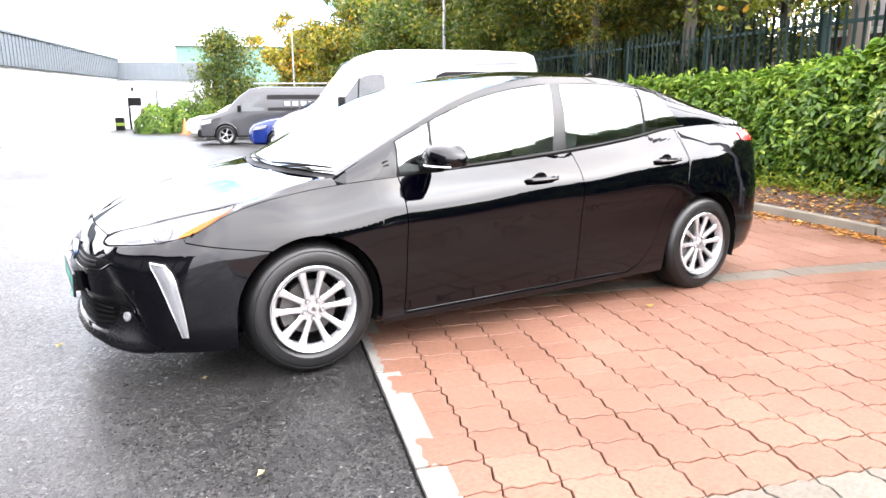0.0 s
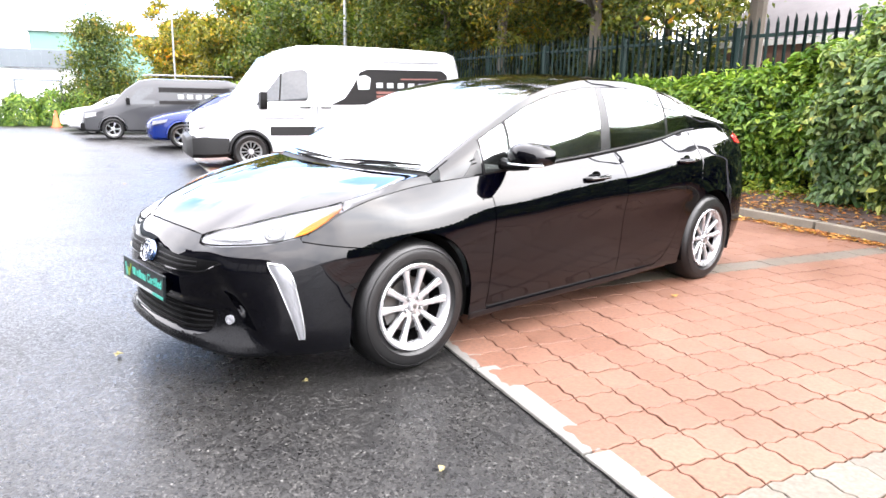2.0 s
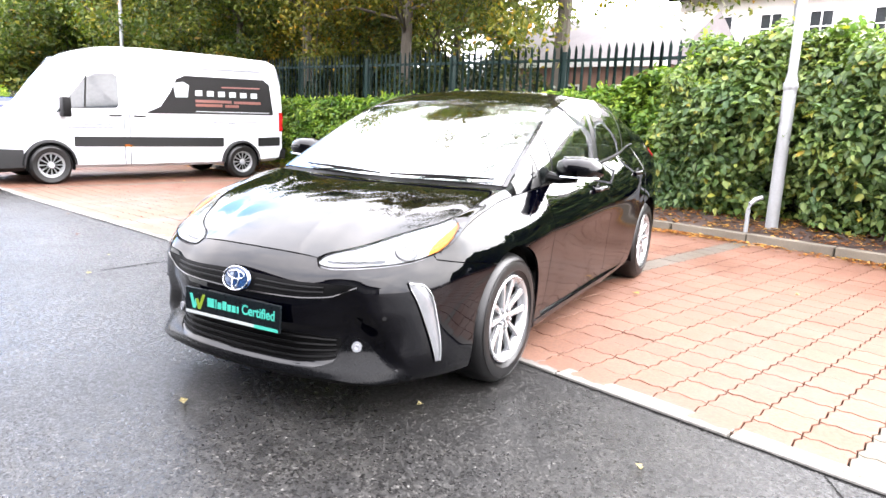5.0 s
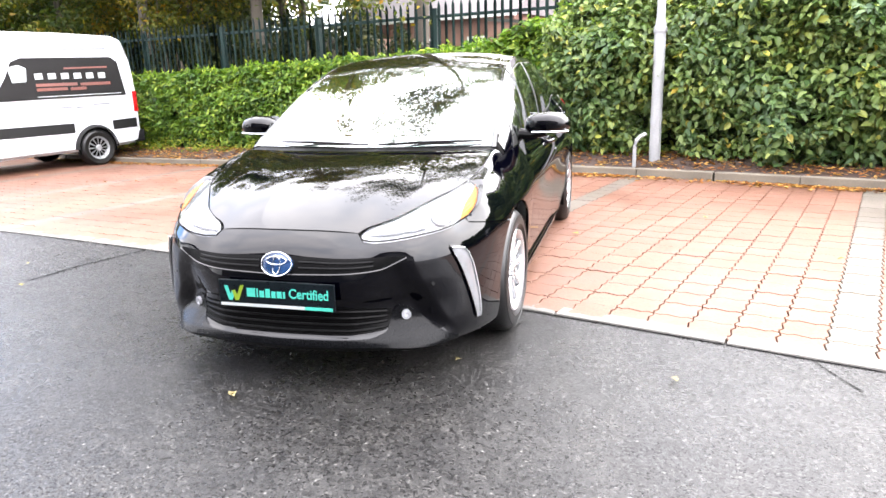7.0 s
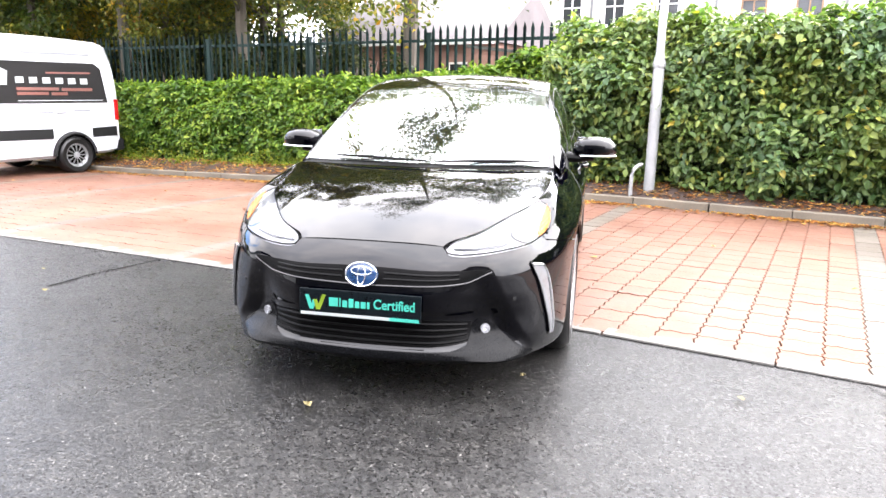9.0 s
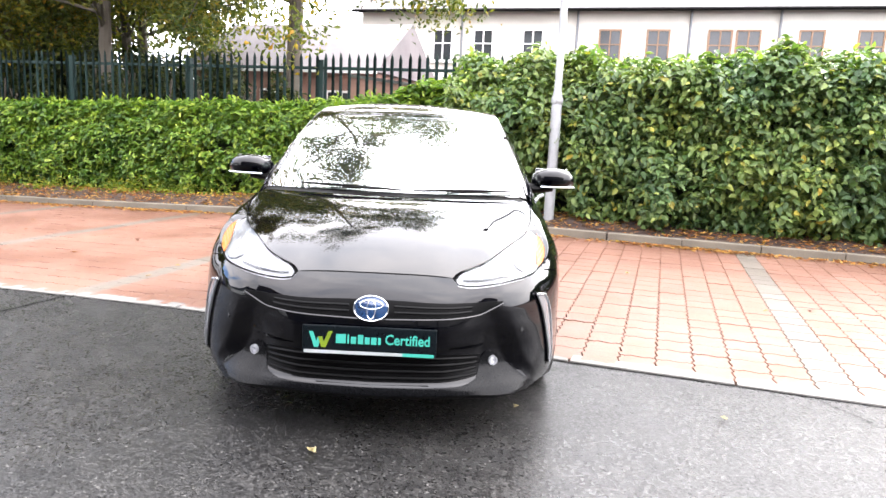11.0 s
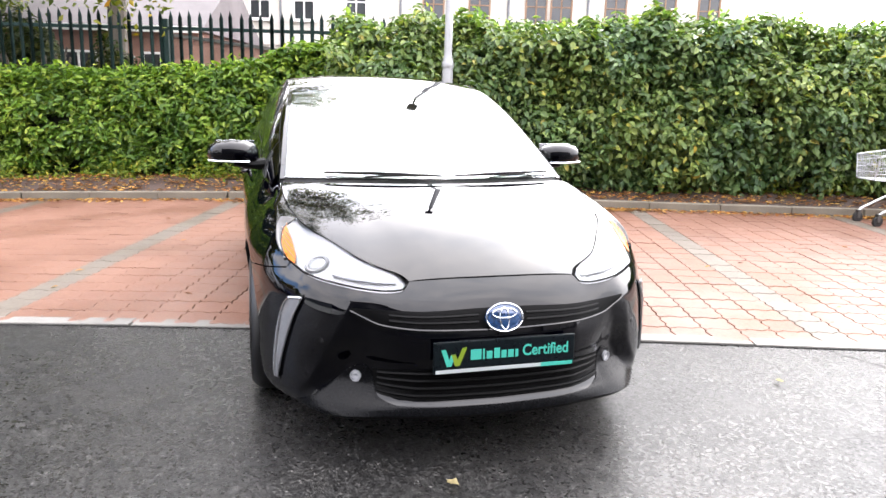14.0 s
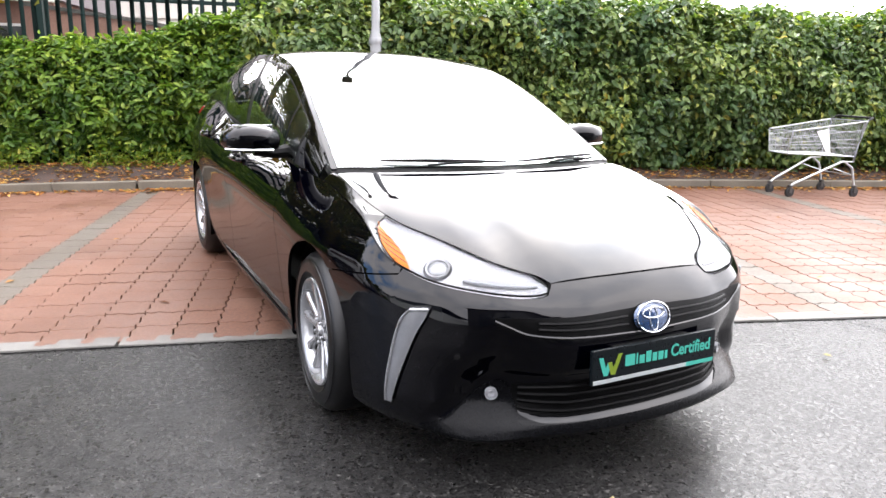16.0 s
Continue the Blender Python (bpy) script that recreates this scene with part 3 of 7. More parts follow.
# how far the surface stands in from the plan, height by height
SECTIONS = [
    (0.0, [(0.14, 0.05), (0.165, 0.0), (0.19, -0.003), (0.212, -0.001), (0.236, 0.006), (0.248, 0.020), (0.28, 0.028), (0.38, 0.022), (0.41, 0.010), (0.47, 0.007), (0.53, 0.018), (0.57, 0.032), (0.61, 0.052), (0.65, 0.085), (0.685, 0.128)]),
    (s_at_y(0.35), [(0.14, 0.05), (0.165, 0.0), (0.19, -0.003), (0.212, -0.001), (0.236, 0.006), (0.248, 0.020), (0.28, 0.028), (0.38, 0.022), (0.41, 0.008), (0.47, 0.004), (0.53, 0.014), (0.57, 0.028), (0.60, 0.046), (0.64, 0.082), (0.67, 0.115)]),
    (s_at_y(0.54), [(0.14, 0.06), (0.165, 0.01), (0.19, -0.012), (0.215, -0.004), (0.28, 0.022), (0.36, 0.034), (0.42, 0.020), (0.48, 0.008), (0.54, 0.008), (0.60, 0.022), (0.64, 0.05), (0.68, 0.085)]),
    (s_at_x(-0.62), [(0.14, 0.07), (0.18, 0.03), (0.22, 0.012), (0.30, 0.0), (0.44, 0.006), (0.56, 0.018), (0.62, 0.032), (0.66, 0.055), (0.70, 0.085)]),
    (s_at_x(-0.36), [(0.14, 0.05), (0.20, 0.012), (0.30, 0.0), (0.48, 0.0), (0.58, 0.004), (0.66, 0.018), (0.72, 0.042), (0.77, 0.070), (0.82, 0.105)]),
    (s_at_x(0.0), [(0.14, 0.05), (0.20, 0.025), (0.40, 0.010), (0.58, 0.0), (0.66, 0.006), (0.72, 0.028), (0.78, 0.066), (0.83, 0.108), (0.88, 0.155)]),
    (s_at_x(0.5), [(0.15, 0.080), (0.185, 0.040), (0.207, 0.040), (0.213, 0.056), (0.28, 0.04), (0.42, 0.022), (0.58, 0.008), (0.67, 0.0), (0.74, 0.010), (0.80, 0.038), (0.86, 0.075), (0.90, 0.102), (1.0, 0.13)]),
    (s_at_x(1.6), [(0.15, 0.080), (0.185, 0.040), (0.207, 0.040), (0.213, 0.056), (0.28, 0.042), (0.42, 0.030), (0.60, 0.018), (0.72, 0.0), (0.79, 0.008), (0.85, 0.036), (0.91, 0.085), (0.96, 0.130), (1.05, 0.16)]),
    (s_at_x(2.25), [(0.15, 0.08), (0.19, 0.05), (0.28, 0.035), (0.42, 0.022), (0.60, 0.016), (0.76, 0.0), (0.83, 0.004), (0.90, 0.036), (0.97, 0.088), (1.04, 0.145), (1.1, 0.18)]),
    (s_at_x(2.75), [(0.15, 0.05), (0.25, 0.015), (0.45, 0.0), (0.62, 0.0), (0.78, 0.006), (0.86, 0.012), (0.94, 0.055), (1.02, 0.115), (1.09, 0.18)]),
    (s_at_x(3.25), [(0.17, 0.09), (0.25, 0.03), (0.40, 0.0), (0.60, 0.0), (0.80, 0.02), (0.92, 0.04), (1.0, 0.08), (1.05, 0.13)]),
    (S_END, [(0.19, 0.12), (0.28, 0.03), (0.45, 0.0), (0.62, 0.0), (0.80, 0.06), (0.95, 0.11), (1.05, 0.15), (1.08, 0.18)]),
]


def inset(s, z):
    k = 0
    while k < len(SECTIONS) - 2 and s > SECTIONS[k + 1][0]:
        k += 1
    a, b = SECTIONS[k], SECTIONS[k + 1]
    t = min(1, max(0, (s - a[0]) / (b[0] - a[0])))
    t = t * t * (3 - 2 * t)
    return curve_at(a[1], z) * (1 - t) + curve_at(b[1], z) * t + hollow(s, z)


# a sharp fold runs from the grille's end down to the bumper's foot, hollow on its inner side
FOLD = [(0.19, s_at_x(-0.625)), (0.30, s_at_y(0.655)), (0.45, s_at_y(0.585)), (0.60, s_at_y(0.53))]


def hollow(s, z):
    fold = float(np.interp(z, [k[0] for k in FOLD], [k[1] for k in FOLD]))
    if s >= fold or z > 0.60:
        return 0.0
    deep = float(np.interp(z, [0.20, 0.225, 0.30, 0.44, 0.60], [0.0, 0.006, 0.040, 0.030, 0.0]))
    return deep * min(1.0, (fold - s) / 0.085) * float(np.interp(s, [s_at_y(0.30), s_at_y(0.47)], [0.0, 1.0]))


def flank(s, z, sd=-1, out=0.0):
    """A point of the lower body: s along the plan, z up, sd -1 for the car's left."""
    p, nrm = plan_at(s)
    q = p + nrm * (out - inset(s, z))
    return np.array([q[0], sd * max(0.0, q[1]) if 0 < s < S_END else 0.0, z])


# the upper edge of the lower body: bumper top, lamp foot, wing crest, window foot, tail
EDGE_Z = [(0.0, 0.674), (s_at_y(0.14), 0.6725), (s_at_y(0.235), 0.6695), (s_at_y(0.30), 0.666), (s_at_y(0.338), 0.663), (s_at_y(0.352), 0.637), (s_at_y(0.40), 0.630), (s_at_y(0.52), 0.640), (s_at_x(-0.66), 0.662), (s_at_x(-0.53), 0.692), (s_at_x(-0.36), 0.775),
          (s_at_x(-0.16), 0.828), (s_at_x(0.1), 0.862), (s_at_x(0.3), 0.880), (s_at_x(0.5), 0.893), (s_at_x(1.0), 0.918), (s_at_x(1.62), 0.958), (s_at_x(2.1), 1.012),
          (s_at_x(2.52), 1.068), (s_at_x(2.9), 1.082), (s_at_x(3.2), 1.062), (s_at_x(3.36), 1.05), (S_END, 1.075)]


# the same line as the bonnet follows it, without the step down at the lamp's inner end
EDGE_SOFT = [(0.0, 0.674), (s_at_y(0.14), 0.6725), (s_at_y(0.235), 0.6695), (s_at_y(0.30), 0.665), (s_at_y(0.36), 0.6585), (s_at_y(0.44), 0.653), (s_at_y(0.52), 0.6535), (s_at_x(-0.66), 0.665)] + [k for k in EDGE_Z if k[0] > s_at_x(-0.6)]


def edge(s, sd=-1):
    return flank(s, curve_at(EDGE_Z, s), sd)


WHEELS = (0.0, 2.70)
HUB_Z, ARCH = 0.312, 0.352
SILL = [(0.0, 0.203), (s_at_y(0.35), 0.205), (s_at_y(0.54), 0.192), (s_at_x(-0.6), 0.180), (s_at_x(-0.40), 0.18), (s_at_x(0.4), 0.17), (s_at_x(2.3), 0.175), (s_at_x(3.1), 0.20), (S_END, 0.24)]


def foot(s):
    """The lower edge of the body: sill, and an arch over each wheel."""
    x = plan_at(s)[0][0]
    z = curve_at(SILL, s)
    for c in WHEELS:
        if abs(x - c) < ARCH and s_at_x(-0.45) < s < s_at_x(3.2):
            z = max(z, HUB_Z + math.sqrt(max(0.0, ARCH ** 2 - (x - c) ** 2)))
    return z


# roof, pillar and screen lines; each station has a window foot, a roof rail and a middle
C_LINE = [(0.03, 0.905), (0.3, 1.0225), (0.6, 1.150), (0.85, 1.252), (1.03, 1.318), (1.2, 1.366), (1.45, 1.408), (1.7, 1.424), (2.0, 1.418), (2.3, 1.386), (2.6, 1.328), (2.95, 1.236), (3.25, 1.138), (3.45, 1.075)]
R_KEYS = [(0.17, 0.700, 0.900), (0.40, 0.675, 1.018), (0.65, 0.648, 1.140), (0.88, 0.618, 1.242), (1.05, 0.600, 1.300), (1.25, 0.588, 1.345), (1.55, 0.580, 1.378), (1.85, 0.582, 1.378),
          (2.15, 0.588, 1.352), (2.45, 0.598, 1.298), (2.75, 0.600, 1.222), (3.05, 0.590, 1.140), (3.34, 0.560, 1.058)]
C_X = [(0.17, 0.03), (0.65, 0.58), (1.05, 1.06), (1.55, 1.60), (2.45, 2.50), (3.34, 3.45)]
RY = [(k[0], k[1]) for k in R_KEYS]
RZ = [(k[0], k[2]) for k in R_KEYS]


def rail(x, sd=-1):
    return np.array([x, sd * curve_at(RY, x), curve_at(RZ, x)])


def cabin_side(x, w, sd=-1, out=0.0):
    """The side of the cabin: w from 0 at the window foot to 1 at the roof rail."""
    s = s_at_x(x)
    a, b = edge(s, sd), rail(x, sd)
    p = a + (b - a) * w
    bow = 0.03 * 4 * w * (1 - w) * min(1, (x - 0.15) / 0.6)
    d = np.array([0, sd * (b[2] - a[2]), abs(a[1]) - abs(b[1])])
    d = d / (np.linalg.norm(d) + 1e-9)
    return p + d * (bow + out)


def cabin_top(x, f, out=0.0):
    """Screen, roof and tailgate: x along the roof rail, f from -1 (left rail) to 1."""
    r = rail(x, 1)
    cx = curve_at(C_X, x)
    cz = curve_at(C_LINE, cx)
    g = abs(f) ** 2.4
    p = np.array([cx + (r[0] - cx) * abs(f) ** 2, r[1] * f, cz + (r[2] - cz) * g])
    if out:
        e = 0.02
        a = cabin_top(max(0.17, x - e), f)
        b = cabin_top(min(3.34, x + e), f)
        c = cabin_top(x, max(-1, f - e))
        d = cabin_top(x, min(1, f + e))
        nrm = np.cross(b - a, d - c)
        nrm = nrm / np.linalg.norm(nrm)
        p = p + nrm * out * (1 if nrm[2] > 0 else -1)
    return p


# bonnet: f across from -1 (left wing) to 1, t from the nose edge back to the screen
F_S = [(0.0, 0.0), (0.3, s_at_y(0.22)), (0.55, s_at_y(0.42)), (0.8, s_at_y(0.62)), (0.92, s_at_x(-0.56)), (1.0, s_at_x(-0.40))]


def bonnet(f, t, out=0.0, flat=False):
    s = curve_at(F_S, abs(f))
    low = curve_at(EDGE_Z, s)
    a = flank(s, low + (curve_at(EDGE_SOFT, s) - low) * (1.0 if flat else 1 - (1 - min(1.0, t / 0.10)) ** 2), 1 if f > 0 else -1)
    g = abs(f)
    b = np.array([0.03 + 0.14 * g ** 2, 0.700 * f, 0.905 - 0.005 * g ** 2.4])
    p = a + (b - a) * t
    rise = (0.030 + 0.012 * (1 - g * g)) * 4 * t * (1 - t) * (1 + 0.5 * (1 - t))
    ridge = 0.0010 * max(0.0, 1 - abs(g - 0.31 - 0.40 * t) / 0.06) * min(1, max(0.0, 2.5 * (t - 0.22))) * min(1, 2.2 * (1 - t))
    p = p + np.array([0, 0, rise + ridge])
    if out:
        e = 0.02
        n1 = bonnet(f, min(1, t + e)) - bonnet(f, max(0, t - e))
        n2 = bonnet(min(1, f + e), t) - bonnet(max(-1, f - e), t)
        nrm = np.cross(n1, n2)
        nrm = nrm / np.linalg.norm(nrm)
        p = p + nrm * out * (1 if nrm[2] > 0 else -1)
    return p


CAR = thing("hatchback_car", "black five-door hybrid hatchback parked askew over the edging", "car", (0, 0.012, 0))


def panel(name, fn, us, vs, mat, parent, label="", depth=0.012, smooth=True, flip=False):
    """A bent panel over a grid of (u, v), with its rim turned inwards."""
    g = np.array([[fn(u, v) for v in vs] for u in us])
    nu, nv = len(us), len(vs)
    verts = g.reshape(-1, 3).tolist()
    faces = [(i * nv + j, (i + 1) * nv + j, (i + 1) * nv + j + 1, i * nv + j + 1) for i in range(nu - 1) for j in range(nv - 1)]
    mid = np.array([1.3, 0.0, 0.55])
    c = g[nu // 2, nv // 2]
    du = g[min(nu - 1, nu // 2 + 1), nv // 2] - g[max(0, nu // 2 - 1), nv // 2]
    dv = g[nu // 2, min(nv - 1, nv // 2 + 1)] - g[nu // 2, max(0, nv // 2 - 1)]
    away = np.array([c[0] - min(2.6, max(0.0, c[0])), c[1], c[2] - 0.45])
    inward = np.dot(np.cross(du, dv), away) < 0
    if inward:
        faces = [f[::-1] for f in faces]
    if depth:
        ring = [i * nv for i in range(nu)] + [(nu - 1) * nv + j for j in range(1, nv)] + [i * nv + nv - 1 for i in range(nu - 2, -1, -1)] + [j for j in range(nv - 2, 0, -1)]
        gu = np.gradient(g, axis=0)
        gv = np.gradient(g, axis=1)
        nr = np.cross(gu, gv).reshape(-1, 3)
        nr = nr / (np.linalg.norm(nr, axis=1, keepdims=True) + 1e-9) * (-1 if inward else 1)
        base = len(verts)
        flat = g.reshape(-1, 3)
        for k in ring:
            verts.append((flat[k] - nr[k] * depth).tolist())
        m = len(ring)
        for k in range(m):
            a, b = ring[k], ring[(k + 1) % m]
            faces.append((a, base + k, base + (k + 1) % m, b) if not inward else (b, base + (k + 1) % m, base + k, a))
    ob = mesh_object(name, verts, faces, mat, parent, label, smooth)
    me = ob.data
    if depth:
        nf = (nu - 1) * (nv - 1)
        sharp = me.attributes.new("sharp_edge", "BOOLEAN", "EDGE")
        rim = set(range(nf, len(faces)))
        by = {}
        for p in me.polygons:
            for ek in p.edge_keys:
                by.setdefault(ek, []).append(p.index)
        for e in me.edges:
            q = by.get(tuple(sorted(e.vertices)), [])
            if len(q) == 2 and (q[0] in rim) != (q[1] in rim):
                sharp.data[e.index].value = True
    return ob


def flank_columns(xa, xb, step=0.03):
    """Places along the flank from xa to xb, closer over the arches."""
    xs = set(np.round(spread(xa, xb, max(2, int((xb - xa) / step) + 1)), 4).tolist())
    for c in WHEELS:
        for k in range(0, 37):
            x = c + ARCH * math.cos(math.pi * k / 36) * 0.99999
            if xa < x < xb:
                xs.add(round(x, 5))
        for x in (c - ARCH - 0.0015, c + ARCH + 0.0015):
            if xa < x < xb:
                xs.add(round(x, 5))
    return [s_at_x(x) for x in sorted(xs)]


def flank_panel(name, ss, sd, parent, label="", top=None, levels=26, gap=0.0025, low=None):
    lo = low or foot
    hi = top or (lambda s: curve_at(EDGE_Z, s))

    def fn(s, w):
        a, b = lo(s), hi(s) - gap
        return flank(s, a + (b - a) * w, sd)
    return panel(name, fn, ss, spread(0, 1, levels), BLACK_PAINT, parent, label)


def gap_line(s):
    """The joint between bumper and wing, from the lamp's foot down to the arch."""
    a, b = s_at_x(-0.55), s_at_x(-0.195)
    return 0.668 + (0.612 - 0.668) * min(1, max(0, (s - a) / (b - a)))


G = 0.0028
for sd in (-1, 1):
    # bumper, wing, doors, rear quarter
    flank_panel("front_wing", flank_columns(-0.545, 0.485 - G), sd, CAR, low=lambda s: gap_line(s) + 0.003 if s < s_at_x(-0.195) else foot(s))
    flank_panel("front_door", flank_columns(0.485 + G, 1.62 - G), sd, CAR, low=lambda s: 0.212)
    rear_door_low = [(s_at_x(1.64), 0.212), (s_at_x(2.02), 0.214), (s_at_x(2.12), 0.25), (s_at_x(2.22), 0.36), (s_at_x(2.30), 0.56), (s_at_x(2.40), 0.70), (s_at_x(2.52), 0.86)]
    flank_panel("rear_door", flank_columns(1.62 + G, 2.50, 0.025), sd, CAR, low=lambda s: curve_at(rear_door_low, s))
    flank_panel("rear_wing", flank_columns(2.02, 3.24, 0.03), sd, CAR,
                top=lambda s: curve_at(EDGE_Z, s) if s > s_at_x(2.505) else max(foot(s) + 0.004, curve_at(rear_door_low, s) - 0.005))
    flank_panel("sill", flank_columns(0.36, 2.34, 0.05), sd, CAR, top=lambda s: 0.209 if s < s_at_x(2.03) else max(0.209, foot(s)), levels=6)
    for name, xa, xb in (("front_door_hem", 0.50, 1.612), ("rear_door_hem", 1.628, 2.03)):
        part(name, tube_bm([flank(s_at_x(x), 0.2135, sd, 0.001) for x in spread(xa, xb, 24)], 0.003, 8), BLACK_PAINT, CAR, smooth=True)
    ss = [s_at_x(3.245)] + spread(s_at_x(3.28), S_END, 26)
    flank_panel("rear_bumper", ss, sd, CAR, top=lambda s: 0.74)
    flank_panel("tail_panel", ss, sd, CAR, low=lambda s: 0.745)

def bumper_top(s):
    return curve_at(EDGE_Z, s) - 0.002 if s < s_at_x(-0.55) else min(gap_line(s), curve_at(EDGE_Z, s)) - 0.002


def bumper(s, w, out=0.0):
    a = abs(s)
    lo = foot(a)
    return flank(a, lo + (bumper_top(a) - lo) * w, -1 if s < 0 else 1, out)


half = sorted(set(spread(0.0, s_at_x(-0.42), 96) + flank_columns(-0.42, -0.196, 0.02)))
panel("front_bumper", bumper, [-k for k in half[:0:-1]] + half, spread(0, 1, 72), BLACK_PAINT, CAR, "black painted front bumper with a grey lower lip")
# bonnet, roof, tailgate, screens
def pane_back(ob, thick):
    """Gives a pane its thickness, rim and all."""
    bm = bmesh.new()
    bm.from_mesh(ob.data)
    bmesh.ops.solidify(bm, geom=bm.faces[:], thickness=thick)
    bmesh.ops.recalc_face_normals(bm, faces=bm.faces)
    for f in bm.faces:
        f.smooth = True
    for e in bm.edges:
        if len(e.link_faces) == 2 and e.calc_face_angle(0) > 0.7:
            e.smooth = False
    bm.to_mesh(ob.data)
    bm.free()
    ob.visible_shadow = False


# the joint between bonnet and wing, past the lamp's upper edge, and the lamp's outer edge, row by row
SEAM = [(0.0, 0.448), (0.03, 0.468), (0.06, 0.505), (0.09, 0.56), (0.135, 0.635), (0.20, 0.71), (0.265, 0.779), (0.335, 0.85), (0.42, 0.905), (0.5, 0.938), (0.7, 0.972), (1.0, 0.990)]
LAMP_OUT = [(0.0, 0.935), (0.02, 0.952), (0.09, 0.964), (0.2, 0.958), (0.27, 0.946), (0.41, 0.898)]
AMBER_IN = [(0.0, 0.908), (0.06, 0.905), (0.13, 0.912), (0.18, 0.924), (0.22, 0.934), (0.28, 0.945)]
LAMP_END = 0.405


def bonnet_row(t, w):
    return bonnet((curve_at(SEAM, t) - 0.004) * w, t, flat=True)


def lamp_at(t, w, sd, out):
    a, b = curve_at(SEAM, t) + 0.004, curve_at(LAMP_OUT, t) - 0.003
    return bonnet(sd * (a + (b - a) * w), t, out)


def wing_cap(t, w, sd):
    """The wing's upper side, from the joint or the lamp over to the crest."""
    a = curve_at(SEAM, t) + 0.004 if t > LAMP_END else curve_at(LAMP_OUT, t)
    p = bonnet(sd * a, t)
    s = s_at_x(min(0.172, p[0] + 0.01 * t))
    z = curve_at(EDGE_Z, s)
    q = flank(s, z, sd)
    reach = np.linalg.norm(q - p)
    t0 = (q - p) * np.array([1, 1, 0.25]) / (reach + 1e-6)
    t1 = flank(s, z - 0.02, sd) - q
    t1 = t1 / np.linalg.norm(t1)
    return p * (2 * w ** 3 - 3 * w * w + 1) + t0 * reach * (w ** 3 - 2 * w * w + w) + q * (3 * w * w - 2 * w ** 3) + t1 * reach * 0.8 * (w ** 3 - w * w)


panel("bonnet", bonnet_row, spread(0.004, 0.985, 90), spread(-1, 1, 121), BLACK_PAINT, CAR, "glossy black bonnet beaded with rain")
for sd in (-1, 1):
    panel("wing_cap", lambda t, w, sd=sd: wing_cap(t, w, sd), spread(0.002, LAMP_END, 50) + spread(LAMP_END + 0.001, 0.99, 50), spread(0, 0.99, 25), BLACK_PAINT, CAR)
fs = spread(-0.97, 0.97, 121)
panel("lamp_well", lambda f, t: bonnet(f, t, -0.02), fs, spread(0, 0.42, 12), BLACK_PLASTIC, CAR, depth=0)
panel("scuttle", lambda x, f: cabin_top(x, f, -0.006), spread(0.17, 0.205, 4), spread(-0.99, 0.99, 40), GRILLE, CAR, "black plastic scuttle under the wipers")
panel("roof", lambda x, f: cabin_top(x, f), spread(1.05, 2.42, 50), spread(-0.93, 0.93, 40), BLACK_PAINT, CAR)
def rail_in(x):
    """The rail's inner edge: a slim pillar beside the screen, broader along the roof."""
    return 0.968 if x < 1.0 else 0.935 + 0.033 * max(0.0, 1 - (x - 1.0) / 0.06)


for sd in (-1, 1):
    panel("roof_rail", lambda x, w, sd=sd: cabin_top(x, sd * (rail_in(x) + (1 - rail_in(x)) * w)) if w < 1 else cabin_side(x, 1, sd), spread(0.19, 3.34, 90), spread(0, 1, 6), BLACK_PAINT, CAR)
    panel("cant_rail", lambda x, w, sd=sd: cabin_side(x, 0.90 + 0.10 * w, sd, 0.002), spread(0.30, 2.95, 90), spread(0, 1, 5), BLACK_PAINT, CAR)
screen = panel("windscreen", lambda x, f: cabin_top(x, f, 0.001), spread(0.198, 1.045, 40), spread(-0.965, 0.965, 52), GLASS, CAR, "windscreen mirroring a white sky and trees", depth=0)
pane_back(screen, 0.005)
panel("tailgate", lambda x, f: cabin_top(x, f), spread(3.12, 3.34, 12), spread(-0.93, 0.93, 30), BLACK_PAINT, CAR)
panel("rear_screen", lambda x, f: cabin_top(x, f, 0.001), spread(2.425, 3.115, 26), spread(-0.93, 0.93, 30), DARK_GLASS, CAR, depth=0)
pane_back(bpy.context.scene.objects["rear_screen"], 0.005)


def side_glass(name, xa, xb, lean_a, lean_b, sd, mat, lo=0.045, hi=0.885, out=0.003, label=""):
    """A side pane whose ends lean back by so much from foot to top."""
    def fn(k, w):
        x = (xa + lean_a * w) * (1 - k) + (xb + lean_b * w) * k
        return cabin_side(x, lo + (hi - lo) * w, sd, out)
    if mat in (GLASS, DARK_GLASS):
        pane = panel(name, fn, spread(0, 1, 24), spread(0, 1, 12), mat, CAR, label, depth=0)
        pane_back(pane, 0.004)
        return pane
    return panel(name, fn, spread(0, 1, 24), spread(0, 1, 12), mat, CAR, label, depth=0.006)


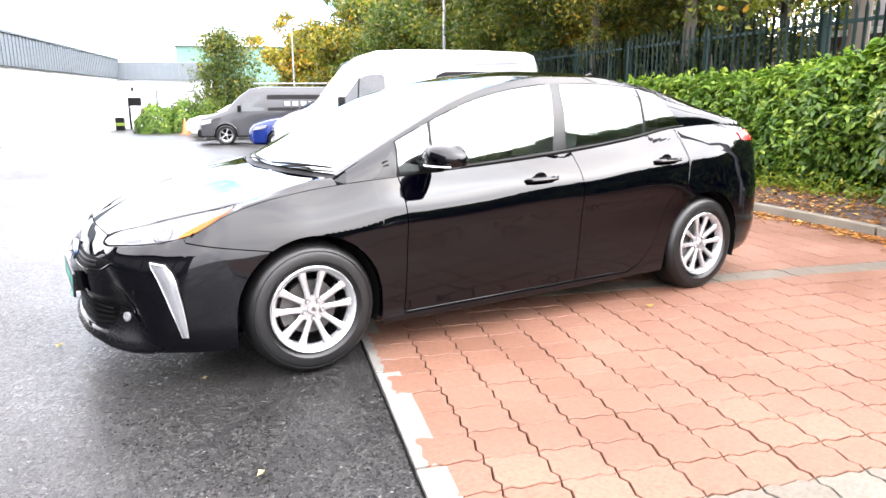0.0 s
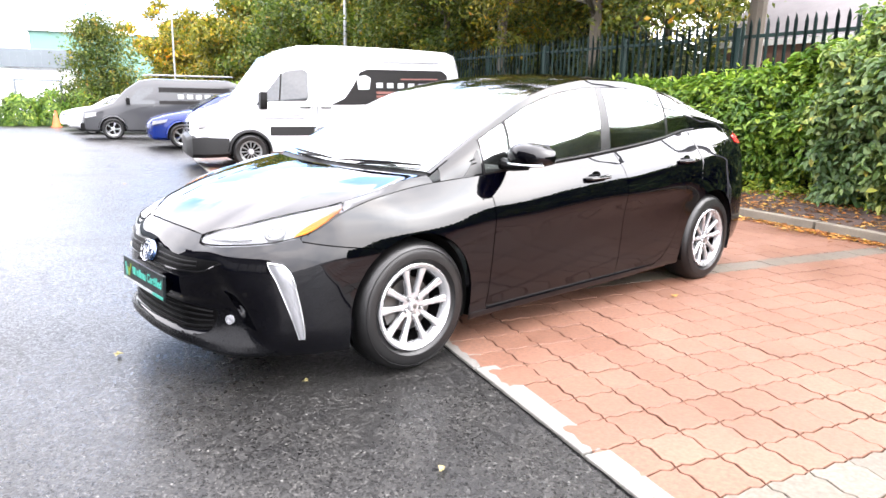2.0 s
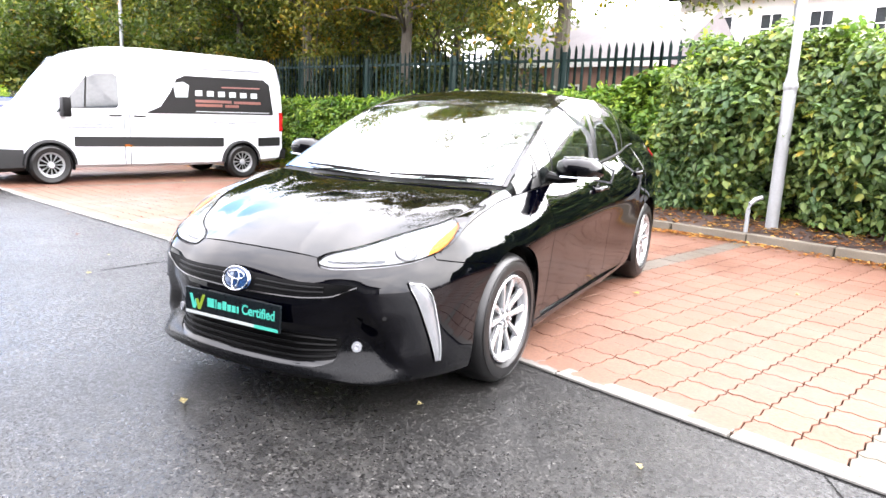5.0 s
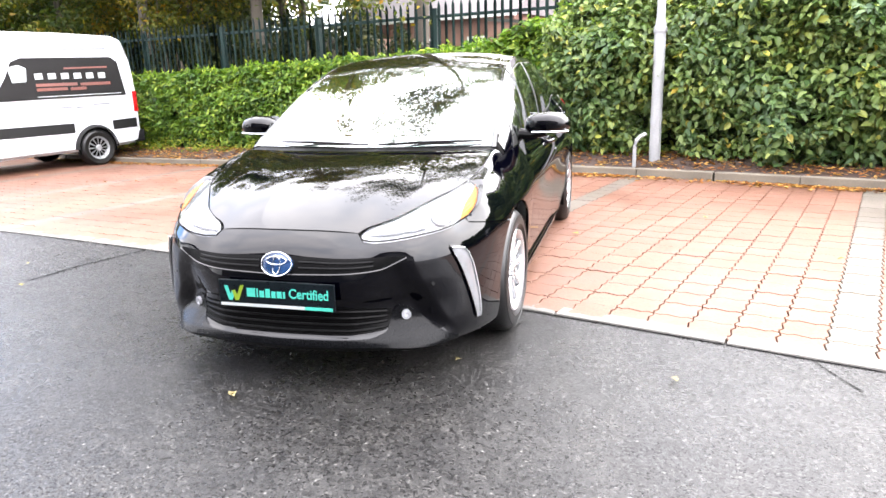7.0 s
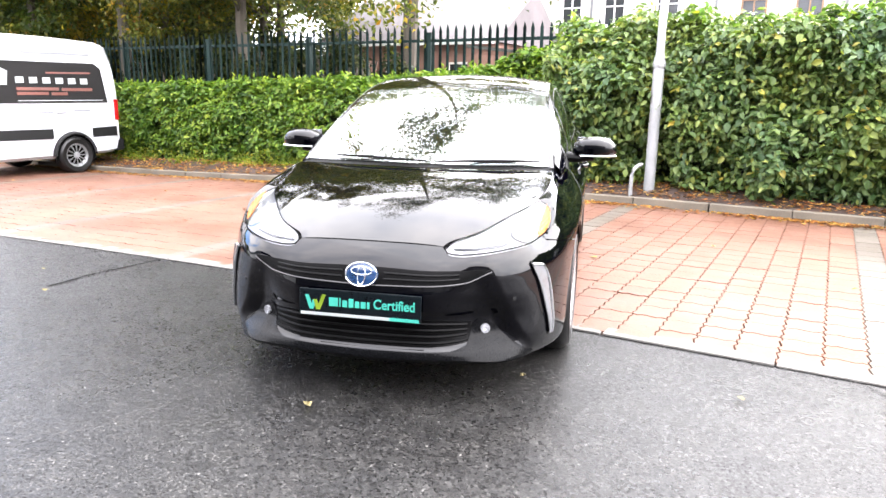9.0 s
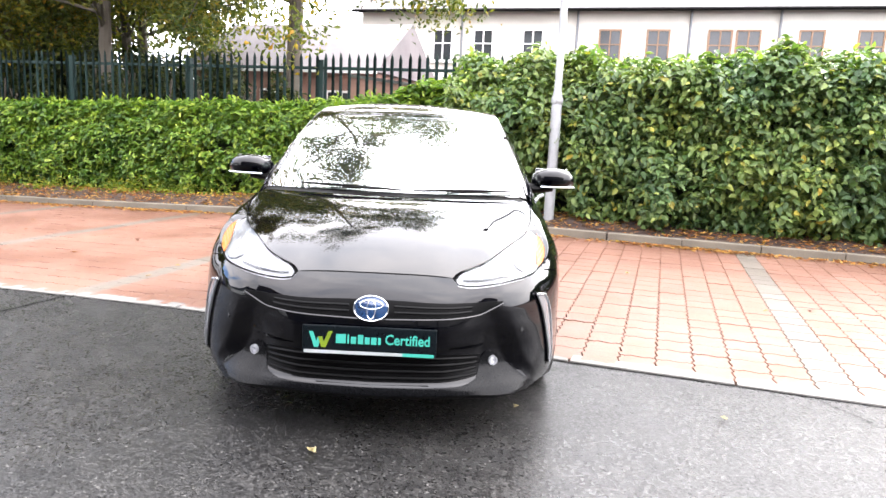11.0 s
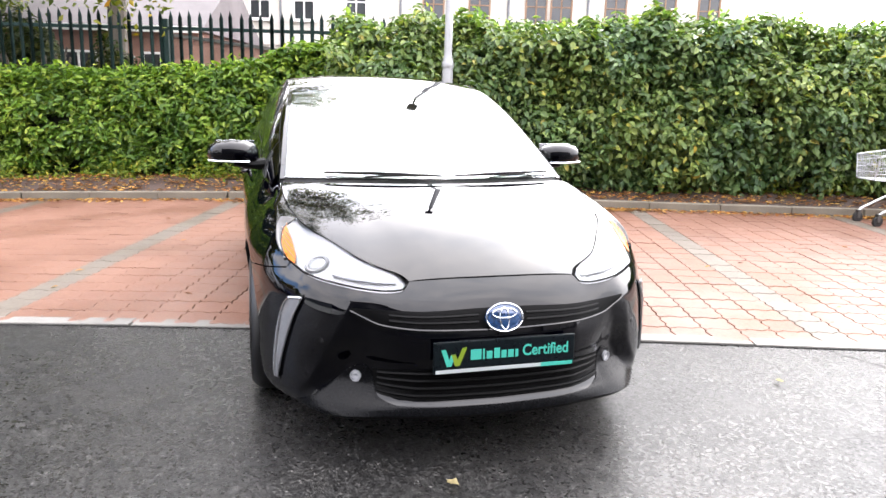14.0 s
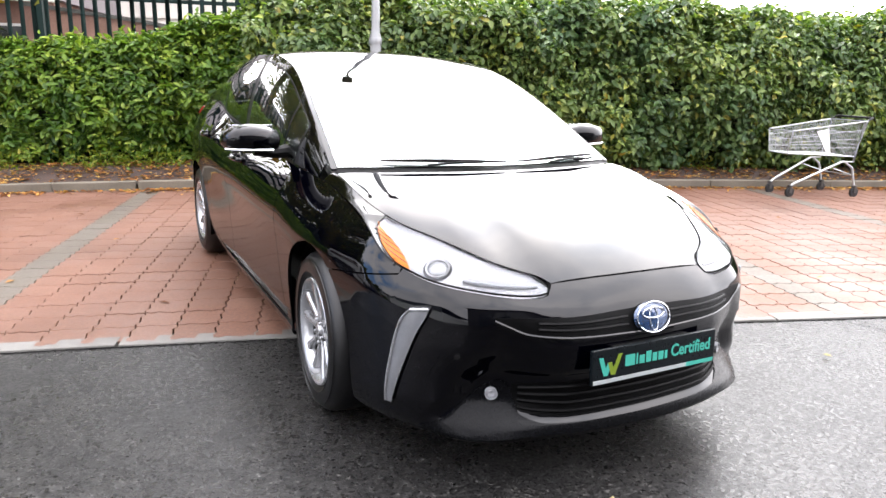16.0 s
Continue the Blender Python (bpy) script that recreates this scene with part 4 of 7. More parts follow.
for sd in (-1, 1):
    side_glass("pillar_foot", 0.215, 0.475, 0.02, 0.03, sd, BLACK_PAINT, lo=0.0, hi=0.92)
    sail = side_glass("mirror_sail", 0.352, 0.468, 0.115, 0.012, sd, GREY_PLASTIC, lo=0.03, hi=0.66, out=0.006, label="grey triangular sail panel ahead of the mirror")
    for w in (0.34, 0.46):
        part("sail_mark", tube_bm([cabin_side(0.415 + 0.014 * k, w, sd, 0.0075) for k in range(3)], 0.0035, 5), UNDER, sail)
    side_glass("quarter_light", 0.485, 0.655, 0.03, 0.05, sd, GLASS)
    side_glass("front_window", 0.668, 1.48, 0.055, 0.07, sd, GLASS, label="front door window mirroring a white sky")
    side_glass("rear_window", 1.578, 2.20, 0.045, 0.03, sd, DARK_GLASS, label="rear door window mirroring a white sky")
    side_glass("rear_quarter_light", 2.225, 2.56, 0.03, -0.16, sd, DARK_GLASS)
    side_glass("window_divider", 2.19, 2.236, 0.03, 0.03, sd, BLACK_PLASTIC, 0.0, 0.95, 0.001)
    side_glass("window_divider", 0.468, 0.492, 0.03, 0.03, sd, BLACK_PLASTIC, 0.0, 0.95, 0.001)
    side_glass("window_divider", 0.647, 0.676, 0.05, 0.055, sd, BLACK_PLASTIC, 0.0, 0.95, 0.001)
    side_glass("corner_panel", 2.545, 3.34, -0.16, 0.0, sd, BLACK_PAINT, 0.0, 1.0, 0.001)
    side_glass("rail_band", 0.30, 2.60, 0.0, 0.0, sd, BLACK_PLASTIC, 0.865, 0.915, 0.0005)
    side_glass("foot_band", 0.30, 2.60, 0.0, 0.0, sd, BLACK_PLASTIC, -0.01, 0.06, 0.0005)
    side_glass("pillar_trim", 1.475, 1.584, 0.07, 0.045, sd, GREY_PLASTIC, 0.0, 0.95, 0.0015)
    panel("window_strip", lambda x, w, sd=sd: cabin_side(x, -0.005 + 0.05 * w, sd, 0.005 * (1 - abs(2 * w - 1)) + 0.001), spread(0.50, 2.60, 60), spread(0, 1, 5), BLACK_PLASTIC, CAR)

# headlamps with clear lens, projector and amber reflector
for sd in (-1, 1):
    rows = spread(0.005, 0.400, 50)
    lamp = panel("headlamp", lambda t, w, sd=sd: lamp_at(t, w, sd, -0.010 - 0.006 * math.sin(math.pi * w)), rows, spread(0, 1, 24), LAMP_GREY, CAR, "silver headlamp with an amber reflector under a clear lens")
    panel("lens", lambda t, w, sd=sd: lamp_at(t, w, sd, 0.002), rows, spread(0, 1, 24), CLEAR, lamp, depth=0.003).visible_shadow = False
    amber = panel("amber_reflector", lambda t, w, sd=sd: bonnet(sd * (curve_at(AMBER_IN, t) + (curve_at(LAMP_OUT, t) - 0.004 - curve_at(AMBER_IN, t)) * w), t, 0.0035), spread(0.010, 0.278, 22), spread(0, 1, 8), AMBER, lamp, "amber side reflector", depth=0.004)
    for k in (0.045, 0.09, 0.135, 0.18):
        pts = [bonnet(sd * (curve_at(AMBER_IN, k + 0.03 * w) + (curve_at(LAMP_OUT, k) - 0.006 - curve_at(AMBER_IN, k)) * w), k + 0.03 * w, 0.0038) for w in spread(0.02, 0.98, 8)]
        part("rib", tube_bm(pts, 0.0016, 5), AMBER_DARK, amber, smooth=True)
    c = bonnet(sd * 0.835, 0.085, -0.007)
    out_dir = Vector(bonnet(sd * 0.835, 0.085, 0.01) - bonnet(sd * 0.835, 0.085))
    pr = part("projector", lathe_bm([(0.001, 0.012), (0.014, 0.0105), (0.026, 0.005), (0.032, -0.004)], 28, "x"), SMOKED, lamp, "round grey projector lens", smooth=True)
    pr.matrix_basis = Matrix.Translation(c) @ out_dir.to_track_quat("X", "Z").to_matrix().to_4x4() @ Matrix.Scale(0.6, 4, (1, 0, 0))
    ring = part("projector_ring", lathe_bm([(0.031, -0.006), (0.033, 0.003), (0.039, 0.005), (0.046, -0.008)], 28, "x"), LAMP_GREY, lamp, smooth=True)
    ring.matrix_basis = pr.matrix_basis.copy()
    part("light_guide", tube_bm([bonnet(sd * f, 0.028 + 0.05 * (f - 0.5), -0.006) for f in spread(0.50, 0.78, 18)], 0.005, 6), INK_GREY, lamp, smooth=True)
    # black tubes drawn in place of the shadow gap along the lamp's edges
    part("lamp_seal", tube_bm([bonnet(sd * f, 0.004, 0.0015) for f in spread(0.452, 0.93, 30)], 0.0032, 6), UNDER, lamp, smooth=True)
    part("lamp_seal", tube_bm([bonnet(sd * curve_at(SEAM, t), t, 0.0008) for t in spread(0.004, 0.40, 40)], 0.0026, 6), UNDER, lamp, smooth=True)

# upper grille, lower grille, fog lamps, day lamps


def nose(y, z, out=0.0):
    """A point of the nose at half width y (negative is the car's left) and height z."""
    s = s_at_y(abs(y))
    return flank(s, z, -1 if y < 0 else 1, out) if abs(y) > 1e-4 else flank(0.0, z, 1, out) * np.array([1, 0, 1]) + np.array([0, y, 0])


G_TOP = [(0.0, 0.585), (0.1, 0.583), (0.3, 0.577), (0.525, 0.582)]
G_LOW = [(0.0, 0.515), (0.1, 0.517), (0.3, 0.522), (0.42, 0.532), (0.525, 0.578)]
ys = spread(-0.525, 0.525, 70)
grille = panel("upper_grille", lambda y, w: nose(y, curve_at(G_LOW, abs(y)) + (curve_at(G_TOP, abs(y)) - curve_at(G_LOW, abs(y))) * w, 0.002), ys, spread(0, 1, 6), GRILLE, CAR, "black slatted upper grille")
for k in (0.34, 0.68):
    for a, b in ((-0.40, -0.09), (0.09, 0.40)):
        pts = [nose(y, curve_at(G_LOW, abs(y)) + (curve_at(G_TOP, abs(y)) - curve_at(G_LOW, abs(y))) * k, 0.004) for y in spread(a, b, 20)]
        part("slat", tube_bm(pts, 0.0045, 6), BLACK_PLASTIC, grille, smooth=True)
part("grille_trim", tube_bm([nose(y, curve_at(G_LOW, abs(y)) - 0.004, 0.004) for y in ys], 0.0045, 6), GLOSS_BLACK, grille, smooth=True)
LG_TOP, LG_LOW = [(0.0, 0.372), (0.3, 0.37), (0.47, 0.352)], [(0.0, 0.252), (0.3, 0.255), (0.44, 0.268), (0.47, 0.30)]
ys = spread(-0.465, 0.465, 60)
low_grille = panel("lower_grille", lambda y, w: nose(y, curve_at(LG_LOW, abs(y)) + (curve_at(LG_TOP, abs(y)) - curve_at(LG_LOW, abs(y))) * w, 0.002), ys, spread(0, 1, 6), GRILLE, CAR, "black slatted lower air intake")
for k in (0.14, 0.38, 0.62, 0.86):
    pts = [nose(y, curve_at(LG_LOW, abs(y)) + (curve_at(LG_TOP, abs(y)) - curve_at(LG_LOW, abs(y))) * k, 0.004) for y in spread(-0.445, 0.445, 44)]
    part("slat", tube_bm(pts, 0.006, 6), GRILLE, low_grille, smooth=True)
DRL_IN = [(-0.05, 0.747), (0.0, 0.750), (0.25, 0.790), (1.0, 0.874), (1.05, 0.878)]
DRL_OUT = [(-0.05, 0.806), (0.0, 0.818), (0.10, 0.846), (0.25, 0.862), (1.0, 0.896), (1.05, 0.895)]
L_FOOT = [(0.0, 0.206), (0.35, 0.208), (0.54, 0.195), (0.66, 0.184), (0.70, 0.186)]
L_TOP = [(0.0, 0.236), (0.36, 0.240), (0.44, 0.262), (0.475, 0.345), (0.50, 0.362), (0.545, 0.345), (0.60, 0.290), (0.66, 0.228), (0.70, 0.200)]
ys = spread(-0.70, 0.70, 141)
panel("front_lip", lambda y, w: nose(y, curve_at(L_FOOT, abs(y)) + (curve_at(L_TOP, abs(y)) - curve_at(L_FOOT, abs(y))) * w, 0.004), ys, spread(0, 1, 19), SATIN, CAR, "satin dark grey lip under the bumper", smooth=True)
panel("splitter", lambda y, w: nose(y, curve_at(L_FOOT, abs(y)) - 0.016 + 0.015 * w, 0.003 - 0.012 * (1 - w)), spread(-0.66, 0.66, 60), spread(0, 1, 5), BLACK_PLASTIC, CAR)
for sd in (-1, 1):
    c = nose(sd * 0.525, 0.318, 0.002)
    fog = part("fog_lamp", lathe_bm([(0.001, 0.006), (0.011, 0.009), (0.016, 0.006), (0.016, 0.011), (0.020, 0.011), (0.023, -0.01)], 24, "x"), WHITE_DRL, CAR, "small round fog lamp", smooth=True)
    fog.matrix_basis = Matrix.Translation(c) @ Matrix.Rotation(math.pi - radians(28 * sd), 4, "Z")

    stud = nose(sd * 0.615, 0.452, 0.001)
    part("parking_sensor", lathe_bm([(0.0005, 0.0015), (0.009, 0.0015), (0.010, -0.002)], 20, "x"), GLOSS_BLACK, CAR, "small round parking sensor", smooth=True).matrix_basis = Matrix.Translation(stud) @ Matrix.Rotation(math.pi - radians(42 * sd), 4, "Z")

    def drl(k, w, sd=sd, grow=0.0, out=0.0):
        # a slanting lamp with a broad hooked head, tapering to its foot
        a = curve_at(DRL_IN, k) - 0.004 * grow
        b = curve_at(DRL_OUT, k) + 0.012 * grow
        s0 = a + (b - a) * (w + 1) / 2
        return flank(s0, 0.578 - 0.318 * k + 0.006 * (1 - w) * (1 - k), sd, out)
    day = panel("day_lamp_frame", lambda k, w: drl(-0.03 + 1.06 * k, w, grow=0.45, out=0.004), spread(0, 1, 16), spread(-1, 1, 7), GLOSS_BLACK, CAR, "slanting white day lamp in a black surround")
    panel("lens", lambda k, w: drl(k, w, out=0.009 + 0.004 * (1 - w * w)), spread(0, 1, 16), spread(-1, 1, 7), SMOKED, day, "smoked grey day lamp lens")
    rim = [drl(k, -1.0, out=0.012) for k in spread(1, 0, 14)] + [drl(0.0, w, out=0.013) for w in spread(-0.9, 0.9, 7)] + [drl(k, 1.0, out=0.012) for k in spread(0, 1, 14)]
    part("lens_rim", tube_bm(rim, 0.004, 6, radii=[0.002] * 14 + [0.0055] * 7 + [0.0035 + 0.0012 * math.sin(math.pi * k / 13) for k in range(14)]), SILVER, day, "bright rim of the day lamp", smooth=True)

# badge and plate
badge = thing("badge", "", "")
badge.parent = CAR
c = nose(0.0, 0.553, 0.012)
badge.matrix_basis = Matrix.Translation(c) @ Matrix.Rotation(radians(17), 4, "Y")
bm = lathe_bm([(0.0005, 0.010), (0.05, 0.008), (0.064, 0.004), (0.068, -0.006)], 40, "x")
bmesh.ops.scale(bm, vec=(-1, 1, 0.72), verts=bm.verts)
disc = part("disc", bm, BLUE_BADGE, badge, "blue oval badge disc", smooth=True)


def ring_bm(a, b, r, n=44, x=-0.011, cy=0.0, cz=0.0):
    pts = [(x, cy + a * math.cos(2 * math.pi * k / n), cz + b * math.sin(2 * math.pi * k / n)) for k in range(n + 1)]
    return tube_bm(pts, r, 6, caps=False)


part("rim", ring_bm(0.067, 0.0485, 0.0024), CHROME, badge, smooth=True)
part("oval", ring_bm(0.044, 0.0165, 0.0019, cz=0.014), CHROME, badge, smooth=True)
part("oval", ring_bm(0.0165, 0.038, 0.0019, cz=-0.004), CHROME, badge, smooth=True)
plate = thing("dealer_plate", "", "")
plate.parent = CAR
plate.matrix_basis = pose(-0.935, 0.0, 0.432, 0, 3, 0)
part("board", box_bm((-0.006, -0.259, -0.0555), (0.006, 0.259, 0.0555), 0.004), PLATE_BLACK, plate, "black dealer board lettered in teal")
part("holder", box_bm((-0.002, -0.16, -0.050), (0.05, 0.16, 0.050), 0.004), BLACK_PLASTIC, plate)
part("strip", box_bm((-0.0075, -0.252, -0.0535), (-0.0055, 0.252, -0.041)), PALE_INK, plate, "pale strip along the foot")
part("strip", box_bm((-0.0079, -0.252 , -0.0537), (-0.0056, -0.13, -0.0408)), TEAL, plate)


def lettering(text, size, at, mat, parent, name="lettering", turn=(90, 0, -90), squash=1.0, depth=0.0006):
    cu = bpy.data.curves.new(name, "FONT")
    cu.body, cu.size, cu.extrude, cu.align_x, cu.align_y = text, size, depth, "CENTER", "CENTER"
    cu.offset = 0.018 * size
    tmp = bpy.data.objects.new(name, cu)
    me = bpy.data.meshes.new_from_object(tmp)
    bpy.data.objects.remove(tmp)
    me.materials.clear()
    me.materials.append(mat)
    me.name = name
    ob = new(name, me)
    ob.parent = parent
    ob.matrix_basis = pose(*at, *turn) @ Matrix.Diagonal((squash, 1, 1, 1))
    return ob


lettering("Certified", 0.056, (-0.0068, -0.1477, 0.008), TEAL, plate, squash=0.87)
# the maker's word before it, as plain bars
for x0, x1, h in ((0.000, 0.044, 0.036), (0.051, 0.058, 0.036), (0.066, 0.090, 0.027), (0.097, 0.121, 0.036), (0.128, 0.149, 0.027), (0.156, 0.180, 0.027), (0.187, 0.199, 0.027)):
    part("word_bar", box_bm((-0.0074, 0.1287 - 0.87 * x1, -0.0114), (-0.0058, 0.1287 - 0.87 * x0, -0.0114 + h)), TEAL, plate)
for k, (a, mat) in enumerate((((0.225, 0.030, 0.205, -0.030), TEAL), ((0.205, -0.030, 0.190, 0.012), TEAL), ((0.190, 0.012, 0.176, -0.030), LIME), ((0.176, -0.030, 0.150, 0.034), LIME))):
    y0, z0, y1, z1 = a
    w = 0.008
    part("mark", prism_bm([(y0 - w, z0), (y0 + w, z0), (y1 + w, z1), (y1 - w, z1)], "x", -0.0072 - 0.0001 * k, -0.0058), mat, plate)

# wheels
def nut_ring_bm(r, a):
    """A dark ring round a wheel nut."""
    bm = lathe_bm([(0.0085, 0.0185), (0.0135, 0.0185), (0.0140, 0.023)], 14)
    bmesh.ops.translate(bm, vec=(r * math.cos(a), 0.0, r * math.sin(a)), verts=bm.verts)
    return bm


def wheel(x, y, sd, steer=0.0):
    w = thing("wheel", "", "")
    w.parent = CAR
    w.matrix_basis = pose(x, y, HUB_Z, 0, 0, steer + (0 if sd < 0 else 180))
    R = 0.312
    tyre = lathe_bm([(0.198, 0.055), (0.2095, 0.010), (0.235, -0.012), (0.262, -0.012), (0.285, -0.003), (0.302, 0.016), (0.309, 0.035), (R, 0.065), (R, 0.150), (0.305, 0.185), (0.28, 0.2), (0.2, 0.19)], 72)
    part("tyre", tyre, RUBBER, w, "black road tyre damp at the tread", smooth=True)
    for r, a in ((0.2325, -0.0115), (0.279, -0.009)):
        part("tyre_rib", lathe_bm([(r - 0.002, a + 0.001), (r - 0.001, a - 0.0018), (r + 0.001, a - 0.0018), (r + 0.002, a + 0.001)], 60), RUBBER, w, smooth=True)
    part("rim", lathe_bm([(0.202, 0.05), (0.2105, 0.008), (0.2095, -0.003), (0.204, -0.008), (0.197, -0.005), (0.188, 0.002), (0.181, 0.010), (0.176, 0.020), (0.174, 0.035)], 72), SILVER, w, "bright silver ten-spoke alloy rim", smooth=True)
    # five pairs of spokes
    for k in range(5):
        for side in (-1, 1):
            a = 2 * math.pi * k / 5 + math.pi / 2
            bm = bmesh.new()
            rows = []
            for r, off, half_w, dep in ((0.036, 0.016, 0.0165, 0.022), (0.085, 0.027, 0.0140, 0.018), (0.135, 0.040, 0.0160, 0.012), (0.188, 0.054, 0.0250, 0.006)):
                base = np.array([r * math.cos(a), 0, r * math.sin(a)])
                t = np.array([-math.sin(a), 0, math.cos(a)])
                m = base + t * off * side
                rows.append([bm.verts.new(tuple(m + t * q * half_w + np.array([0, dep + d, 0]))) for q, d in ((-1, 0.02), (-0.95, 0.004), (-0.55, -0.002), (0.55, -0.002), (0.95, 0.004), (1, 0.02))])
            for p, q in zip(rows, rows[1:]):
                for j in range(5):
                    bm.faces.new((p[j], p[j + 1], q[j + 1], q[j]))
            part("spoke", bm, SILVER, w, smooth=True)
    part("hub", lathe_bm([(0.0005, 0.012), (0.026, 0.012), (0.028, 0.016), (0.030, 0.022), (0.062, 0.020), (0.064, 0.05)], 40), SILVER, w, smooth=True)
    part("centre_cap", lathe_bm([(0.0005, 0.008), (0.022, 0.009), (0.026, 0.014)], 32), SILVER, w, smooth=True)
    part("cap_mark", lathe_bm([(0.0005, 0.0065), (0.010, 0.0065), (0.011, 0.009)], 20), STEEL, w, smooth=True)
    for k in range(5):
        a = 2 * math.pi * (k + 0.5) / 5 + math.pi / 2
        bm = lathe_bm([(0.0005, 0.004), (0.006, 0.004), (0.008, 0.007), (0.009, 0.024)], 10)
        bmesh.ops.translate(bm, vec=(0.046 * math.cos(a), 0.003, 0.046 * math.sin(a)), verts=bm.verts)
        part("nut_recess", nut_ring_bm(0.046, a), STEEL, w)
        part("wheel_nut", bm, SILVER, w)
    part("brake_disc", lathe_bm([(0.05, 0.062), (0.128, 0.062), (0.13, 0.085), (0.05, 0.085)], 40), STEEL, w, smooth=True)
    cal = lathe_bm([(0.095, 0.045), (0.150, 0.045), (0.156, 0.07), (0.150, 0.10), (0.095, 0.10)], 8, start=radians(150), arc=radians(60))
    part("caliper", cal, STEEL, w)
    part("barrel", lathe_bm([(0.175, 0.035), (0.174, 0.13), (0.0005, 0.132)], 48), UNDER, w, smooth=True)
    return w


for x in WHEELS:
    for sd in (-1, 1):
        wheel(x, sd * (0.830 if x == 0 else 0.848), sd, -2.0 if x == 0 else 0)
        # dark liner inside the arch
        liner = lathe_bm([(0.351, 0.0), (0.345, 0.02), (0.345, 0.30), (0.05, 0.30)], 40, "y", start=-0.35, arc=math.pi + 0.7)
        ob = part("arch_liner", liner, UNDER, CAR, smooth=True)
        ob.matrix_basis = pose(x, sd * (0.800 if x == 0 else 0.845), HUB_Z, 0, 0, 0 if sd < 0 else 180)

# floor pan and dark core behind the panels
part("floor_pan", box_bm((-0.60, -0.55, 0.16), (3.45, 0.55, 0.30), 0.03), UNDER, CAR)
part("floor_pan", box_bm((0.40, -0.78, 0.165), (2.30, 0.78, 0.30), 0.03), UNDER, CAR)
for sd in (-1, 1):
    panel("inner_skin", lambda x, w, sd=sd: flank(s_at_x(x), max(foot(s_at_x(x)), 0.2) + 0.004 + (curve_at(EDGE_Z, s_at_x(x)) - 0.01 - max(foot(s_at_x(x)), 0.2)) * w, sd, -0.014), spread(-0.53, 3.2, 120), spread(0, 1, 12), UNDER, CAR, depth=0)

# mirrors, handles, wipers, aerial, tail lamps
for sd in (-1, 1):
    mir = thing("door_mirror", "", "")
    mir.parent = CAR
    mir.matrix_basis = pose(0.655, sd * 0.898, 0.992) @ Matrix.Diagonal((1.04, 1.02, 1.02, 1))
    bm = bmesh.new()
    rings = []
    for y, a, b, dx, dz in ((-0.115, 0.02, 0.022, 0.02, -0.010), (-0.10, 0.052, 0.042, 0.012, -0.006), (-0.05, 0.078, 0.057, 0.0, 0.0), (0.02, 0.086, 0.060, 0.0, 0.003), (0.085, 0.080, 0.052, 0.008, 0.001), (0.120, 0.058, 0.034, 0.022, -0.006), (0.134, 0.02, 0.014, 0.03, -0.010)):
        ring = []
        for k in range(20):
            q = 2 * math.pi * k / 20
            cx, cz = math.cos(q), math.sin(q)
            xx = a * (abs(cx) ** 0.8) * (1 if cx > 0 else -1)
            zz = b * (abs(cz) ** 0.8) * (1 if cz > 0 else -1)
            xx = min(xx, 0.045)
            ring.append(bm.verts.new((xx + dx, sd * y, max(zz, -0.052) + dz)))
        rings.append(ring)
    for p, q in zip(rings, rings[1:]):
        for k in range(20):
            bm.faces.new((p[k], p[(k + 1) % 20], q[(k + 1) % 20], q[k]))
    bm.faces.new(rings[0][::-1])
    bm.faces.new(rings[-1])
    part("shell", bm, BLACK_PAINT, mir, "gloss black mirror shell", smooth=True)
    part("indicator", tube_bm([(-0.066 + 0.040 * (abs(y) / 0.125) ** 2.5, sd * y, -0.044 + 0.02 * y) for y in spread(-0.07, 0.125, 16)], 0.006, 6), CHROME, mir, "bright strip along the mirror's foot", smooth=True)
    part("glass", box_bm((0.048, -0.095, -0.045), (0.052, 0.095, 0.055), 0.001), CHROME, mir)
    part("arm", tube_bm([(-0.005, -sd * 0.16, -0.055), (-0.01, -sd * 0.08, -0.062), (-0.005, sd * 0.0, -0.045)], 0.03, 10, radii=[0.034, 0.024, 0.03]), BLACK_PLASTIC, mir, smooth=True)
    for x, z in ((1.33, 0.833), (2.31, 0.885)):
        s = s_at_x(x)
        h = thing("door_handle", "", "")
        h.parent = CAR
        pts = [flank(s_at_x(x + d), z + 0.018 * d, sd, o) for d, o in ((-0.105, 0.006), (-0.085, 0.026), (-0.03, 0.034), (0.04, 0.034), (0.085, 0.028), (0.105, 0.006))]
        part("grip", tube_bm(pts, 0.011, 10, radii=[0.010, 0.013, 0.013, 0.013, 0.013, 0.010]), BLACK_PAINT, h, smooth=True)
        part("recess", prism_bm([(0.048 * math.cos(q), 0.036 * math.sin(q)) for q in [2 * math.pi * k / 20 for k in range(20)]], "y", -0.002, 0.001), GLOSS_BLACK, h).matrix_basis = Matrix.Translation(flank(s_at_x(x - 0.01), z, sd, 0.0015))
        part("trim", tube_bm([p + np.array([0, sd * 0.012, 0.0]) for p in pts[1:-1]], 0.0035, 6), BLACK_PAINT, h, smooth=True)
    # tail lamp wrapping the corner
    panel("tail_lamp", lambda k, w, sd=sd: flank(s_at_x(3.14) + (s_at_x(3.43) - s_at_x(3.14)) * k, 0.955 + 0.02 * (1 - k) + (0.09 - 0.04 * (1 - k)) * w, sd, 0.006), spread(0, 1, 14), spread(0, 1, 6), RED_LENS, CAR, "red tail lamp wrapping the corner")

def on_screen(x, f, out):
    return cabin_top(x, f, out)


